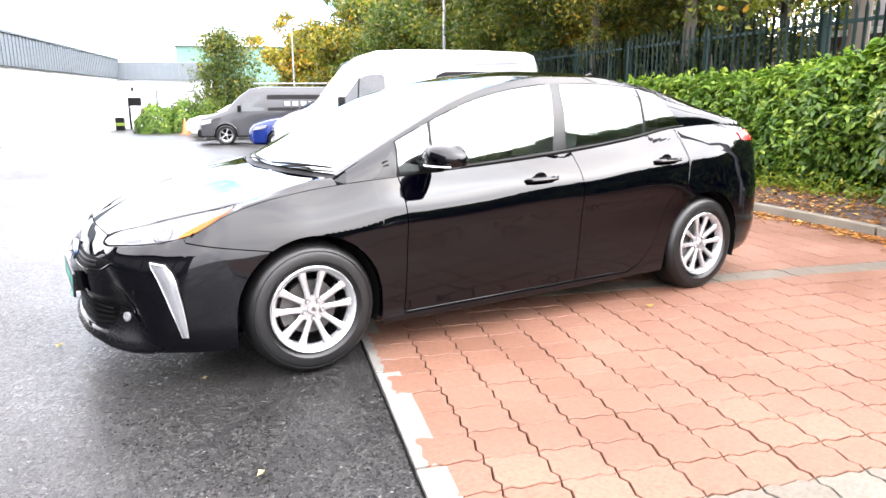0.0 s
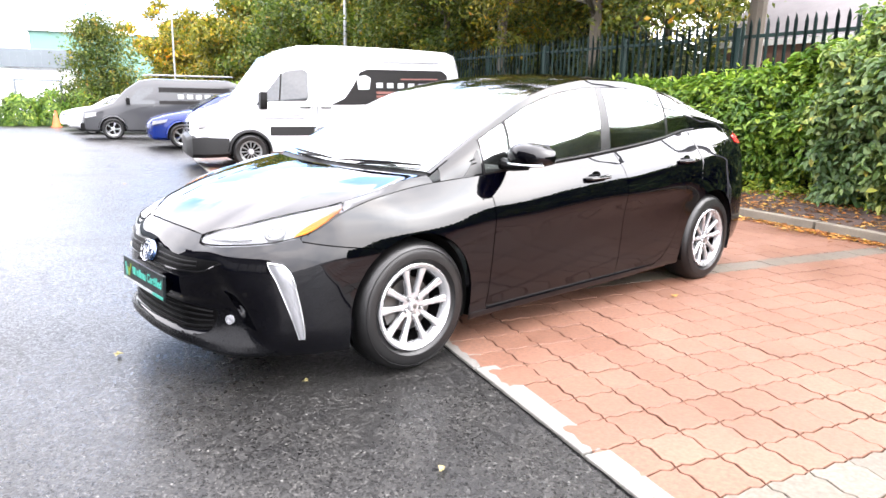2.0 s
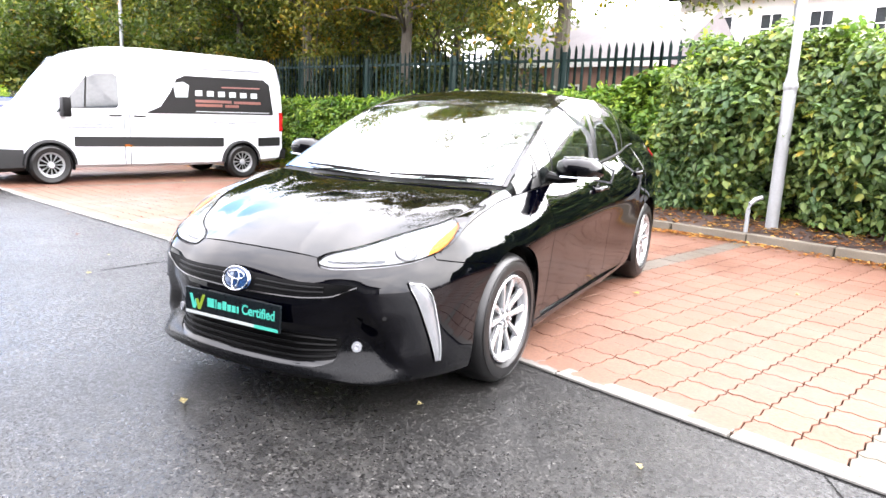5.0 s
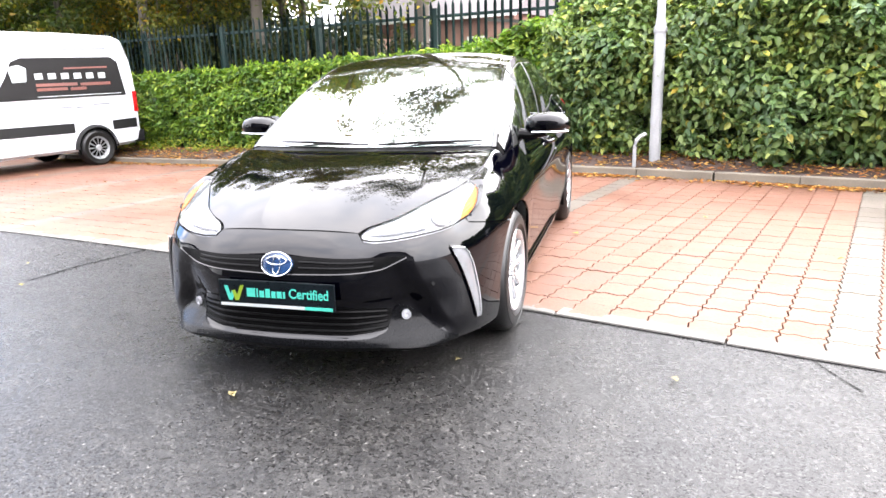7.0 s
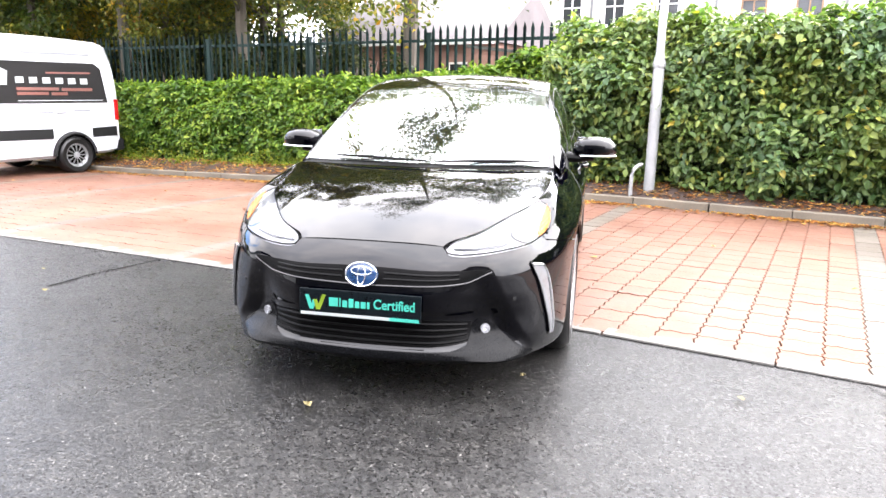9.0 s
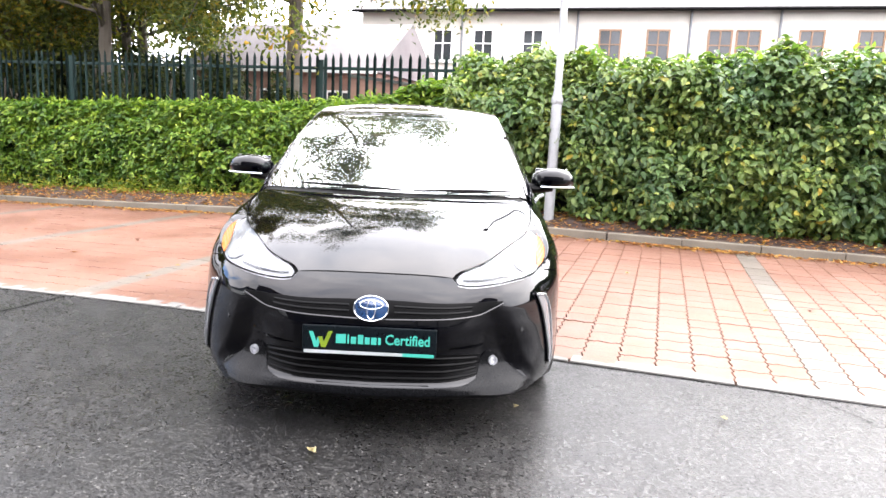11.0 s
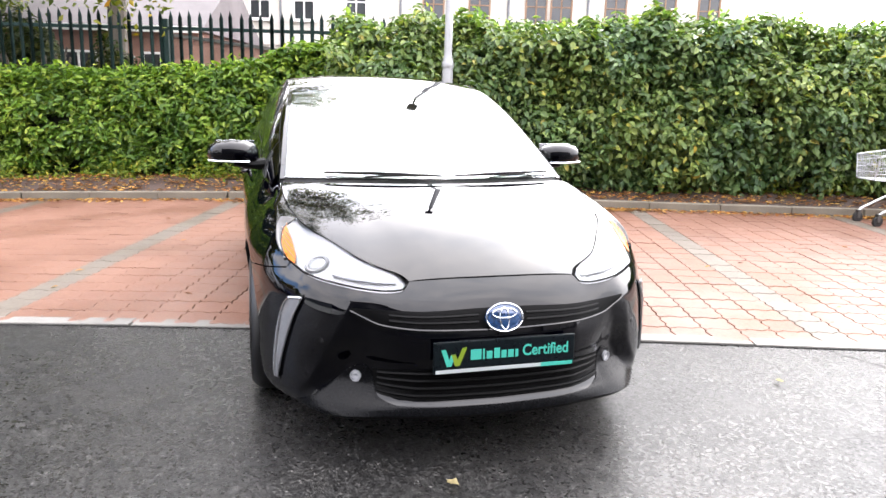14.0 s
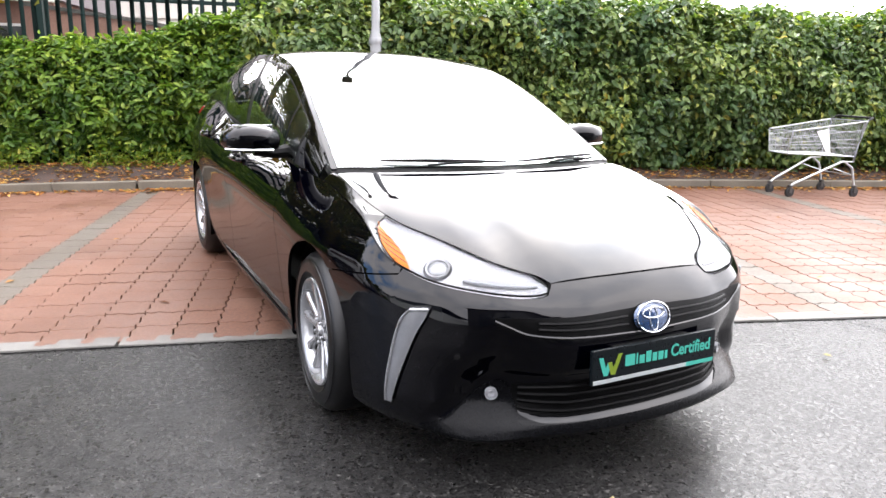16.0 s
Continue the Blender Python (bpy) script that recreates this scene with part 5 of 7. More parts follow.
for a, b in (((0.205, -0.14), (0.228, -0.90)), ((0.226, 0.72), (0.205, -0.06))):
    wip = thing("wiper", "", "")
    wip.parent = CAR
    pts = [on_screen(a[0] + (b[0] - a[0]) * k, a[1] + (b[1] - a[1]) * k, 0.012 + 0.003 * math.sin(math.pi * k)) for k in spread(0, 1, 14)]
    part("blade", tube_bm(pts, 0.006, 6, radii=[0.004 + 0.004 * math.sin(math.pi * k) for k in spread(0, 1, 14)]), GRILLE, wip, smooth=True)
    pts = [on_screen(0.190 + 0.012 * k, b[1] + (a[1] - b[1]) * (0.75 - 0.5 * k) * 0.9, 0.014 + 0.005 * math.sin(math.pi * k)) for k in spread(0, 1, 8)]
    part("arm", tube_bm(pts, 0.005, 6), GRILLE, wip, smooth=True)
fin = prism_bm([(2.30, 1.385), (2.50, 1.345), (2.47, 1.40), (2.44, 1.425)], "y", -0.012, 0.012, bevel=0.006)
part("aerial", fin, BLACK_PAINT, CAR, smooth=True)

# cabin: dash, wheel, seats, lining
part("dashboard", prism_bm([(0.30, 0.55), (0.95, 0.55), (0.98, 0.70), (0.90, 0.86), (0.78, 0.905), (0.45, 0.90), (0.24, 0.865)], "y", -0.66, 0.66, bevel=0.03), TRIM_DARK, CAR, "black padded dashboard", smooth=True)
sw = thing("steering_wheel", "", "")
sw.parent = CAR
sw.matrix_basis = pose(1.06, 0.36, 0.86, 0, -62, 0)
ring = [(0.18 * math.cos(q), 0.18 * math.sin(q), 0) for q in [2 * math.pi * k / 32 for k in range(33)]]
part("rim", tube_bm(ring, 0.015, 8, caps=False), TRIM_DARK, sw, smooth=True)
part("boss", lathe_bm([(0.0005, 0.02), (0.06, 0.015), (0.07, -0.02)], 20, "z"), TRIM_DARK, sw, smooth=True)
for q in (0, 2.6, -2.6):
    part("spoke", tube_bm([(0.03 * math.cos(q), 0.03 * math.sin(q), 0), (0.175 * math.cos(q), 0.175 * math.sin(q), 0)], 0.014, 6), TRIM_DARK, sw, smooth=True)


def cabin_seat(x, y, w):
    st = thing("seat", "", "")
    st.parent = CAR
    st.matrix_basis = pose(x, y, 0)
    part("cushion", box_bm((-0.28, -w / 2, 0.32), (0.24, w / 2, 0.50), 0.05), TRIM_DARK, st, smooth=True)
    bm = box_bm((-0.06, -w / 2, 0.0), (0.08, w / 2, 0.62), 0.05)
    for v in bm.verts:
        v.co = Vector((v.co.x + 0.24 + 0.42 * v.co.z * 0.75, v.co.y * (1 - 0.15 * v.co.z), v.co.z + 0.44))
    part("backrest", bm, TRIM_DARK, st, smooth=True)
    for hy in ((0,) if w < 0.8 else (-0.36, 0.36)):
        bm = box_bm((0.42, hy - 0.13, 1.03), (0.51, hy + 0.13, 1.19), 0.035)
        part("headrest", bm, TRIM_DARK, st, smooth=True)


for sy in (-0.36, 0.36):
    cabin_seat(1.32, sy, 0.50)
cabin_seat(2.12, 0.0, 1.26)
mirror_in = part("rear_view_mirror", box_bm((0.86, -0.12, 1.16), (0.885, 0.12, 1.225), 0.012), BLACK_PLASTIC, CAR, smooth=True)
panel("headliner", lambda x, f: cabin_top(x, f, -0.03), spread(1.06, 2.42, 20), spread(-0.95, 0.95, 16), TRIM_DARK, CAR, depth=0)
part("floor_carpet", box_bm((0.3, -0.70, 0.27), (3.3, 0.70, 0.31)), TRIM_DARK, CAR)
part("parcel_shelf", box_bm((2.5, -0.62, 0.92), (3.25, 0.62, 0.95), 0.01), TRIM_DARK, CAR)
part("bulkhead", box_bm((0.22, -0.68, 0.25), (0.30, 0.68, 0.86)), UNDER, CAR)
# ---- planting ----
def leaf_cloud(name, pts, outs, size, mat, parent=None, label="", seed=1, spread_out=0.7, up=0.35, slim=0.42, fold=0.25, lift=0.0, blade=False):
    """Many small folded leaves, one at each point, turned roughly outwards; lift sets whether tips rise or hang."""
    rng = np.random.default_rng(seed)
    n = len(pts)
    pts = np.asarray(pts, float)
    d = np.asarray(outs, float) + rng.normal(0, spread_out, (n, 3)) + np.array([0, 0, up])
    d /= np.linalg.norm(d, axis=1, keepdims=True)
    r = rng.normal(0, 1, (n, 3)) + np.array([0, 0, 1.6 * lift])
    a = r - d * (r * d).sum(1, keepdims=True)
    a /= np.linalg.norm(a, axis=1, keepdims=True) + 1e-9
    # the blade lies across the way it faces: length along a, width along b
    b = np.cross(d, a)
    ln = size * rng.uniform(0.6, 1.25, (n, 1))
    w = ln * slim * rng.uniform(0.8, 1.2, (n, 1))
    tip = pts + a * ln * 0.6 - d * ln * 0.10
    base = pts - a * ln * 0.4
    if blade:
        sides = [pts + a * ln * k + q * b * w * g + d * w * fold for q, k, g in ((1, -0.16, 0.43), (1, 0.18, 0.47), (-1, 0.18, 0.47), (-1, -0.16, 0.43))]
        ring, tris = [base, sides[0], sides[1], tip, sides[2], sides[3]], [0, 1, 2, 0, 2, 3, 0, 3, 4, 0, 4, 5]
    else:
        ring, tris = [base, pts + b * w * 0.5 + d * w * fold, tip, pts - b * w * 0.5 + d * w * fold], [0, 1, 2, 0, 2, 3]
    m = len(ring)
    v = np.stack(ring, 1).reshape(-1, 3)
    me = bpy.data.meshes.new(name)
    me.vertices.add(m * n)
    me.vertices.foreach_set("co", v.ravel())
    me.loops.add(len(tris) * n)
    idx = np.arange(n)[:, None] * m + np.array(tris)
    me.loops.foreach_set("vertex_index", idx.ravel())
    me.polygons.add(len(tris) // 3 * n)
    me.polygons.foreach_set("loop_start", np.arange(0, len(tris) * n, 3))
    me.materials.append(mat)
    me.update(calc_edges=True)
    me.validate()
    ob = new(name, me)
    ob.parent = parent
    tagged(ob, label, kind="stuff")
    return ob


def hedge(name, label, v0, v1, top, front, back, mat, size, count, seed, lump, foot_z=0.2, slim=0.42, extra=None, clump=0.13, lift=0.0):
    """A hedge along the bed: leaves over a near-black sheet that stands for its shaded inside."""
    h = thing(name, label, "hedge")
    rng = np.random.default_rng(seed)

    def skin(v, k):
        # k from 0 at the foot of the front, over the top at 0.62, to the back
        f0 = front(v) + lump * noise.noise(Vector((v * 1.3, k * 4.0, seed))) + 0.5 * lump * noise.noise(Vector((v * 3.7, k * 9.0, seed + 3)))
        zt = top(v) + 0.8 * lump * noise.noise(Vector((v * 1.7, 7.0, seed))) + 0.5 * lump * noise.noise(Vector((v * 5.0, 3.0, seed)))
        zf = fall(v) + foot_z
        if k < 0.62:
            q = k / 0.62
            bulge = 0.16 * math.sin(math.pi * min(1, q * 1.08)) - 0.05
            return np.array(bay(f0 - bulge + 0.25 * max(0, q - 0.75) * 4 * (q - 0.7), v, zf + (zt - zf) * q)), np.array([-BC, BS, 0.25 + 0.5 * q])
        q = (k - 0.62) / 0.38
        return np.array(bay(f0 + 0.05 + q * (back - f0), v, zt + 0.05 * math.sin(math.pi * q))), np.array([-0.25 * BC, 0.25 * BS, 1.0])
    P, N = [], []
    for _ in range(count // 40):
        v, k = rng.uniform(v0, v1), rng.uniform(0, 1) ** 0.85
        p, n_ = skin(v, k)
        n_ = n_ / np.linalg.norm(n_)
        c = p + n_ * rng.uniform(-0.10, 0.5 * lump + 0.02)
        q = rng.normal(0, 1, (40, 3)) + n_ * 0.8
        q /= np.linalg.norm(q, axis=1, keepdims=True)
        r = clump * rng.uniform(0.35, 1.15, (40, 1))
        P.append(c + q * r)
        N.append(q * 0.7 + n_ * 0.5)
    P, N = np.concatenate(P), np.concatenate(N)
    leaf_cloud("foliage", P, N, size, mat, h, "", seed, spread_out=0.45, up=0.8, slim=slim, lift=lift, blade=True)
    # shoots that stand out above the clipped line
    P, N = [], []
    for _ in range(int((v1 - v0) * (34 if lump < 0.2 else 60))):
        v = rng.uniform(v0, v1)
        p, n_ = skin(v, rng.uniform(0.42, 0.9))
        ln = rng.uniform(0.05, 0.30) if lump < 0.2 else rng.uniform(0.08, 0.42)
        for j in range(8):
            P.append(p + np.array([rng.normal(0, 0.03), rng.normal(0, 0.03), ln * j / 7]))
            N.append([rng.normal(0, 1), rng.normal(0, 1), 0.4])
    leaf_cloud("new_growth", P, N, size * 0.9, mat if extra is None else extra, h, "", seed + 9, slim=slim, lift=1.0, blade=True)
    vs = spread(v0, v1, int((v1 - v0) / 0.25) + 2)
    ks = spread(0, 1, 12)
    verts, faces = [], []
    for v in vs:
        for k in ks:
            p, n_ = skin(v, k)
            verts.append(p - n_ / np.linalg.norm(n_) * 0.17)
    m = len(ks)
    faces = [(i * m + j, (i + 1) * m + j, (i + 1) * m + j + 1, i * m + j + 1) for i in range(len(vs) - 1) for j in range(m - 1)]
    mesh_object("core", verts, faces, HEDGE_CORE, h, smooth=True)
    return h


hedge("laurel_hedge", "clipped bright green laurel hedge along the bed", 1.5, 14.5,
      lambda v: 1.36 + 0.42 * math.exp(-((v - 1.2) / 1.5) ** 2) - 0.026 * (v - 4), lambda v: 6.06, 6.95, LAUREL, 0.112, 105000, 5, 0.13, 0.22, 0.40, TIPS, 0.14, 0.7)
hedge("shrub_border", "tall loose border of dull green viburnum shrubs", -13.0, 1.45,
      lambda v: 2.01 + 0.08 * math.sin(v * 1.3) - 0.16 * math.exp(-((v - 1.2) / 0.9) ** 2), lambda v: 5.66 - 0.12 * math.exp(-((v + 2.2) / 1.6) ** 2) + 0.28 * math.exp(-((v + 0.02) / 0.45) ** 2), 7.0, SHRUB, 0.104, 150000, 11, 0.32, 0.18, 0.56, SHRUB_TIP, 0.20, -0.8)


def tree(u, v, height, radius, leaves, seed, mat, size=0.2, trunk=0.16, low=0.35, label="tall autumn tree with mixed green and ochre leaves", z0=None, lean=0.0, puff=0.10):
    """A tapered trunk with limbs, and a ragged crown of leaf clumps at their ends."""
    rng = np.random.default_rng(seed)
    g = fall(v) if z0 is None else z0
    t = thing("tree", label, "tree", bay(u, v, g - 0.05), group="trees behind the fence")
    top = np.array([lean, rng.normal(0, 0.3), height * 0.92])
    pts = [top * k + np.array([0.15 * math.sin(5 * k + seed), 0.15 * math.cos(4 * k + seed), 0]) * k for k in spread(0, 1, 9)]
    bm = tube_bm(pts, trunk, 10, radii=[trunk * (1.25 - 1.1 * k) for k in spread(0, 1, 9)])
    ends = [pts[-1], pts[-2], pts[-3]]
    for _ in range(int(16 + height)):
        k = rng.uniform(low, 0.95)
        a = top * k
        q = rng.uniform(0, 2 * math.pi)
        r = radius * math.sqrt(max(0.05, 1 - ((k - low) / (1 - low)) ** 2.2)) * rng.uniform(0.55, 1.1)
        e = a + np.array([math.cos(q) * r, math.sin(q) * r, rng.uniform(-0.1, 0.5) * r])
        m = (a + e) / 2 + np.array([0, 0, 0.12 * r])
        tube_bm([a, m, e], 0.03, 5, bm, radii=[trunk * 0.4 * (1 - 0.6 * k), trunk * 0.22, 0.012])
        ends += [e, m * 0.35 + e * 0.65, m]
        for _ in range(2):
            f = e + rng.normal(0, 0.28 * radius, 3) * np.array([1, 1, 0.7])
            tube_bm([m * 0.4 + e * 0.6, f], 0.012, 4, bm, radii=[0.02, 0.006])
            ends.append(f)
    part("trunk", bm, BARK, t, smooth=True)
    ends = np.array(ends)
    pick = rng.integers(0, len(ends), leaves)
    off = rng.normal(0, 1, (leaves, 3)) * np.array([puff, puff, 0.7 * puff]) * radius
    P = ends[pick] + off
    N = off / (np.linalg.norm(off, axis=1, keepdims=True) + 1e-6)
    leaf_cloud("crown", P, N, size, mat, t, "", seed, spread_out=0.9, slim=0.5)
    return t


for k, (u, v, h, r, n_, sc) in enumerate([
        (9.4, 11.0, 14.0, 3.3, 30000, 0.115), (8.8, 14.5, 12.0, 3.4, 22000, 0.125), (9.6, 6.3, 15.6, 3.9, 36000, 0.11), (9.0, 18.6, 12.5, 3.4, 12000, 0.2), (12.6, 13.0, 13.0, 3.6, 9000, 0.22),
        (9.6, 23.0, 13.0, 3.6, 11000, 0.24), (13.5, 19.0, 14.0, 4.0, 9000, 0.26), (9.0, 28.0, 13.0, 3.8, 10000, 0.28), (14.0, 26.0, 15.0, 4.2, 9000, 0.3), (8.2, 34.0, 13.0, 4.0, 10000, 0.32),
        (13.0, 36.0, 15.0, 4.6, 9000, 0.36), (7.2, 42.0, 13.5, 4.2, 9000, 0.36), (10.0, 52.0, 16.0, 5.2, 9000, 0.44), (3.5, 55.0, 12.0, 4.2, 8000, 0.44), (15.0, 44.0, 16.0, 5.0, 8000, 0.4), (17.0, 31.0, 16.0, 4.6, 8000, 0.36), (16.5, 22.5, 15.0, 4.4, 8000, 0.32), (15.5, 15.0, 14.0, 3.6, 8000, 0.26)]):
    tree(u, v, h if v < 16 else 0.62 * h, r, int(n_ * (1.6 if k < 3 else 2.9)), 20 + k, TREE_LEAF, sc * (1.1 if k < 3 else 0.78), 0.14 + 0.01 * (k % 4), 0.26 if k in (0, 1, 2) else 0.24)
tree(-2.0, 35.5, 5.3, 1.45, 16000, 71, TREE_LEAF, 0.17, 0.1, 0.12, "round green maple beside the low hedge", fall(35), 0.0, 0.32)


def bush(u, v, r, h, n_, seed, mat, size, label):
    rng = np.random.default_rng(seed)
    b = thing("bush", label, "bush", bay(u, v, fall(v)))
    d = rng.normal(0, 1, (n_, 3))
    d /= np.linalg.norm(d, axis=1, keepdims=True)
    d[:, 2] = np.abs(d[:, 2])
    k = 0.80 + 0.22 * np.array([noise.noise(Vector((a * 2.2, b_ * 2.2, c * 2.2 + seed))) for a, b_, c in d])
    P = d * np.array([r, r, h]) * k[:, None] * rng.uniform(0.82, 1.05, (n_, 1))
    leaf_cloud("foliage", P, d, size, mat, b, "", seed)
    bm = bmesh.new()
    for q in range(7):
        a = rng.uniform(0, 6.28)
        tube_bm([(0.1 * math.cos(a), 0.1 * math.sin(a), 0), (0.6 * r * math.cos(a), 0.6 * r * math.sin(a), 0.7 * h)], 0.02, 5, bm)
    part("stems", bm, BARK, b)
    return b


for k, (u, v, r, h) in enumerate([(6.2, 16.2, 1.1, 1.5), (6.0, 18.2, 1.3, 1.75), (6.2, 20.4, 1.3, 1.6), (5.8, 23.0, 1.5, 1.9), (5.6, 26.0, 1.6, 1.9), (6.0, 30.0, 2.0, 2.4)]):
    bush(u, v, r, h, 2600, 80 + k, YELLOWISH if k in (1, 2, 3) else LAUREL, 0.15, "rounded lime green shrub in the bed")
for k, (u, v, r, h) in enumerate([(1.9, 26.4, 1.2, 2.3), (3.3, 26.0, 1.4, 2.55), (4.6, 25.7, 1.3, 2.5)]):
    bush(u, v, r, h, 3600, 140 + k, TIPS, 0.15, "tall lime green shrub behind the grey van")
# shrubs and thicket with the shade put into their leaf colour
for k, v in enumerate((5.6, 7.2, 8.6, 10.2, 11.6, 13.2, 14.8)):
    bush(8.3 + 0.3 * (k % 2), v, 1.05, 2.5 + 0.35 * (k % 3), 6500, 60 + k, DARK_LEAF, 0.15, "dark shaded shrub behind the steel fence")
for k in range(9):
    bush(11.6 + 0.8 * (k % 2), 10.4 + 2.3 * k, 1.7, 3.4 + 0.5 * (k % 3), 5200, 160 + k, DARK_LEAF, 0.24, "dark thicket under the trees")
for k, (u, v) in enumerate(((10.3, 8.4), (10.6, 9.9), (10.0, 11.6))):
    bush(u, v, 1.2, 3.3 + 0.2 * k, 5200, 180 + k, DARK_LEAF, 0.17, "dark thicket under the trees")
for k in range(8):
    bush(-5.6 + 1.35 * k, 34.0 + 0.2 * k, 1.35, 1.75 + 0.12 * (k % 3) + 0.10 * k, 3000, 90 + k, LAUREL, 0.2, "low green hedge bush before the white building")

# low weeds at the foot of the hedge
rng = np.random.default_rng(3)
P, N = [], []
for _ in range(150):
    v, u = rng.uniform(-6, 13), rng.uniform(5.55, 5.85)
    for j in range(34):
        q = rng.normal(0, 0.09, 3)
        P.append(np.array(bay(u, v, fall(v) + 0.16)) + np.array([q[0], q[1], abs(q[2]) * 1.3]))
        N.append([q[0], q[1], 0.5])
weeds = leaf_cloud("weeds", P, N, 0.07, YELLOWISH, None, "yellow-green weeds and seedlings at the hedge foot", 5)
tagged(weeds, category="weeds")
# fallen leaves: thick on the bed, drifted along the kerb, thin on the paving and the lane
P, N = [], []
for _ in range(9500):
    v = rng.uniform(-11, 14)
    u = rng.uniform(4.99, 5.95)
    z = fall(v) + 0.085 + 0.12 * min(1, max(0, (u - 4.95) / 0.7)) + 0.035 * noise.noise(Vector((u * 2.3, v * 2.3, 0)))
    P.append(bay(u, v, z + 0.012)), N.append([rng.normal(0, 0.2), rng.normal(0, 0.2), 1])
for _ in range(7600):
    v = rng.uniform(-11, 14)
    if noise.noise(Vector((v * 0.8, 5, 0))) + rng.uniform(-0.3, 0.5) < 0:
        continue
    P.append(bay(4.85 - abs(rng.normal(0, 0.11)), v, fall(v) + 0.026)), N.append([rng.normal(0, 0.2), rng.normal(0, 0.2), 1])
for _ in range(60):
    v = rng.uniform(-8, 13)
    P.append(bay(rng.uniform(0.2, 4.8) ** 1.0, v, fall(v) + 0.020)), N.append([0, 0, 1])
for _ in range(9):
    v = rng.uniform(3.5, 10)
    P.append(bay(rng.uniform(-4, -0.1), v, fall(v) + 0.008)), N.append([0, 0, 1])
litter = leaf_cloud("leaf_litter", P, N, 0.066, LITTER, None, "brown and yellow fallen leaves on bed and paving", 8, spread_out=0.25, up=1.0, slim=0.55, fold=0.1)
tagged(litter, category="leaves")
for x, y, s in ((-1.02, 0.21, 0.045), (-0.48, -0.63, 0.03), (2.88, -2.0, 0.05), (-0.51, -1.58, 0.032), (-1.55, -1.75, 0.035), (0.6, 2.9, 0.04), (0.13, 2.48, 0.045)):
    leaf = leaf_cloud("fallen_leaf", [(0, 0, 0), (0.008, 0.01, 0.002)], [(0, 0, 1), (0, 0, 1)], s, PALE_LEAF, None, "", int(1000 * s), spread_out=0.1, up=1, slim=0.7)
    leaf.location = (x, y, 0.012)
    tagged(leaf, "single pale fallen leaf lying on wet ground", "leaf")

# ---- palisade fence ----
FENCE_U, FENCE_TOP = 7.15, 2.46
fence = thing("fence", "dark green steel palisade fence with pointed pales", "fence", bay(FENCE_U, 0, 0), BAY_TURN)


def pale_bm():
    bm = bmesh.new()
    sec = [(-0.030, 0.012), (-0.020, -0.002), (-0.008, -0.006), (0.008, -0.006), (0.020, -0.002), (0.030, 0.012)]
    rows = [[bm.verts.new((y, x, z)) for x, y in sec] for z in (0.15, FENCE_TOP - 0.16, FENCE_TOP - 0.10)]
    rows.append([bm.verts.new((y, x * 0.18, FENCE_TOP + (0.0 if abs(x) < 0.01 else -0.02))) for x, y in sec])
    for p, q in zip(rows, rows[1:]):
        for j in range(5):
            bm.faces.new((p[j], p[j + 1], q[j + 1], q[j]))
    bmesh.ops.solidify(bm, geom=bm.faces[:], thickness=0.003)
    return bm


first = part("pale", pale_bm(), FENCE_GREEN, fence)
first.matrix_basis = pose(-0.05, -9.0, 0)
for k in range(1, 190):
    v = -9.0 + 0.1533 * k
    ob = new("pale", first.data)
    ob.parent = fence
    ob.matrix_basis = pose(-0.05, v, random.uniform(-0.012, 0.012), random.uniform(-0.4, 0.4), 0, 0)
V_POSTS = [4.28 + 2.68 * k for k in range(-6, 16)]
for v in V_POSTS:
    part("post", box_bm((-0.03, v - 0.05, 0.0), (0.07, v + 0.05, FENCE_TOP - 0.12), 0.006), FENCE_GREEN, fence)
for a, b in zip(V_POSTS, V_POSTS[1:]):
    for z in (0.55, 2.20):
        part("rail", box_bm((-0.035, a + 0.05, z - 0.025), (0.012, b - 0.05, z + 0.025), 0.004), FENCE_GREEN, fence)
far = bmesh.new()
for k in range(150):
    v = 20.2 + 0.155 * k
    box_bm((-0.05, v - 0.03, 0.0 + fall(v)), (-0.04, v + 0.03, FENCE_TOP + fall(v) * 0.4), 0.0, far)
tagged(part("far_pales", far, FENCE_GREEN, fence), kind="stuff")

# ---- lamp column and cycle hoop in the bed ----
def lamp_column(at, height, label, head=True, r0=0.075, r1=0.045, turn=0.0):
    t = thing("street_lamp", label, "lamp post", at, turn)
    part("pole", lathe_bm([(r0, -0.15), (r0, 1.62), (r0 * 0.96, 1.66), (r1 * 1.1, 1.70), (r1, 1.75), (r1 * 0.8, height)], 20, "z"), GALV, t, smooth=True)
    part("collar", lathe_bm([(r0 + 0.004, 1.56), (r0 + 0.01, 1.58), (r0 + 0.01, 1.62), (r0 + 0.002, 1.64)], 20, "z"), GALV, t, smooth=True)
    if head:
        part("arm", tube_bm([(0, 0, height - 0.02), (-0.15, 0, height + 0.03), (-0.5, 0, height + 0.06)], 0.025, 8), GALV, t, smooth=True)
        part("lantern", box_bm((-0.78, -0.085, height + 0.02), (-0.42, 0.085, height + 0.08), 0.025), GALV, t, smooth=True)
    return t


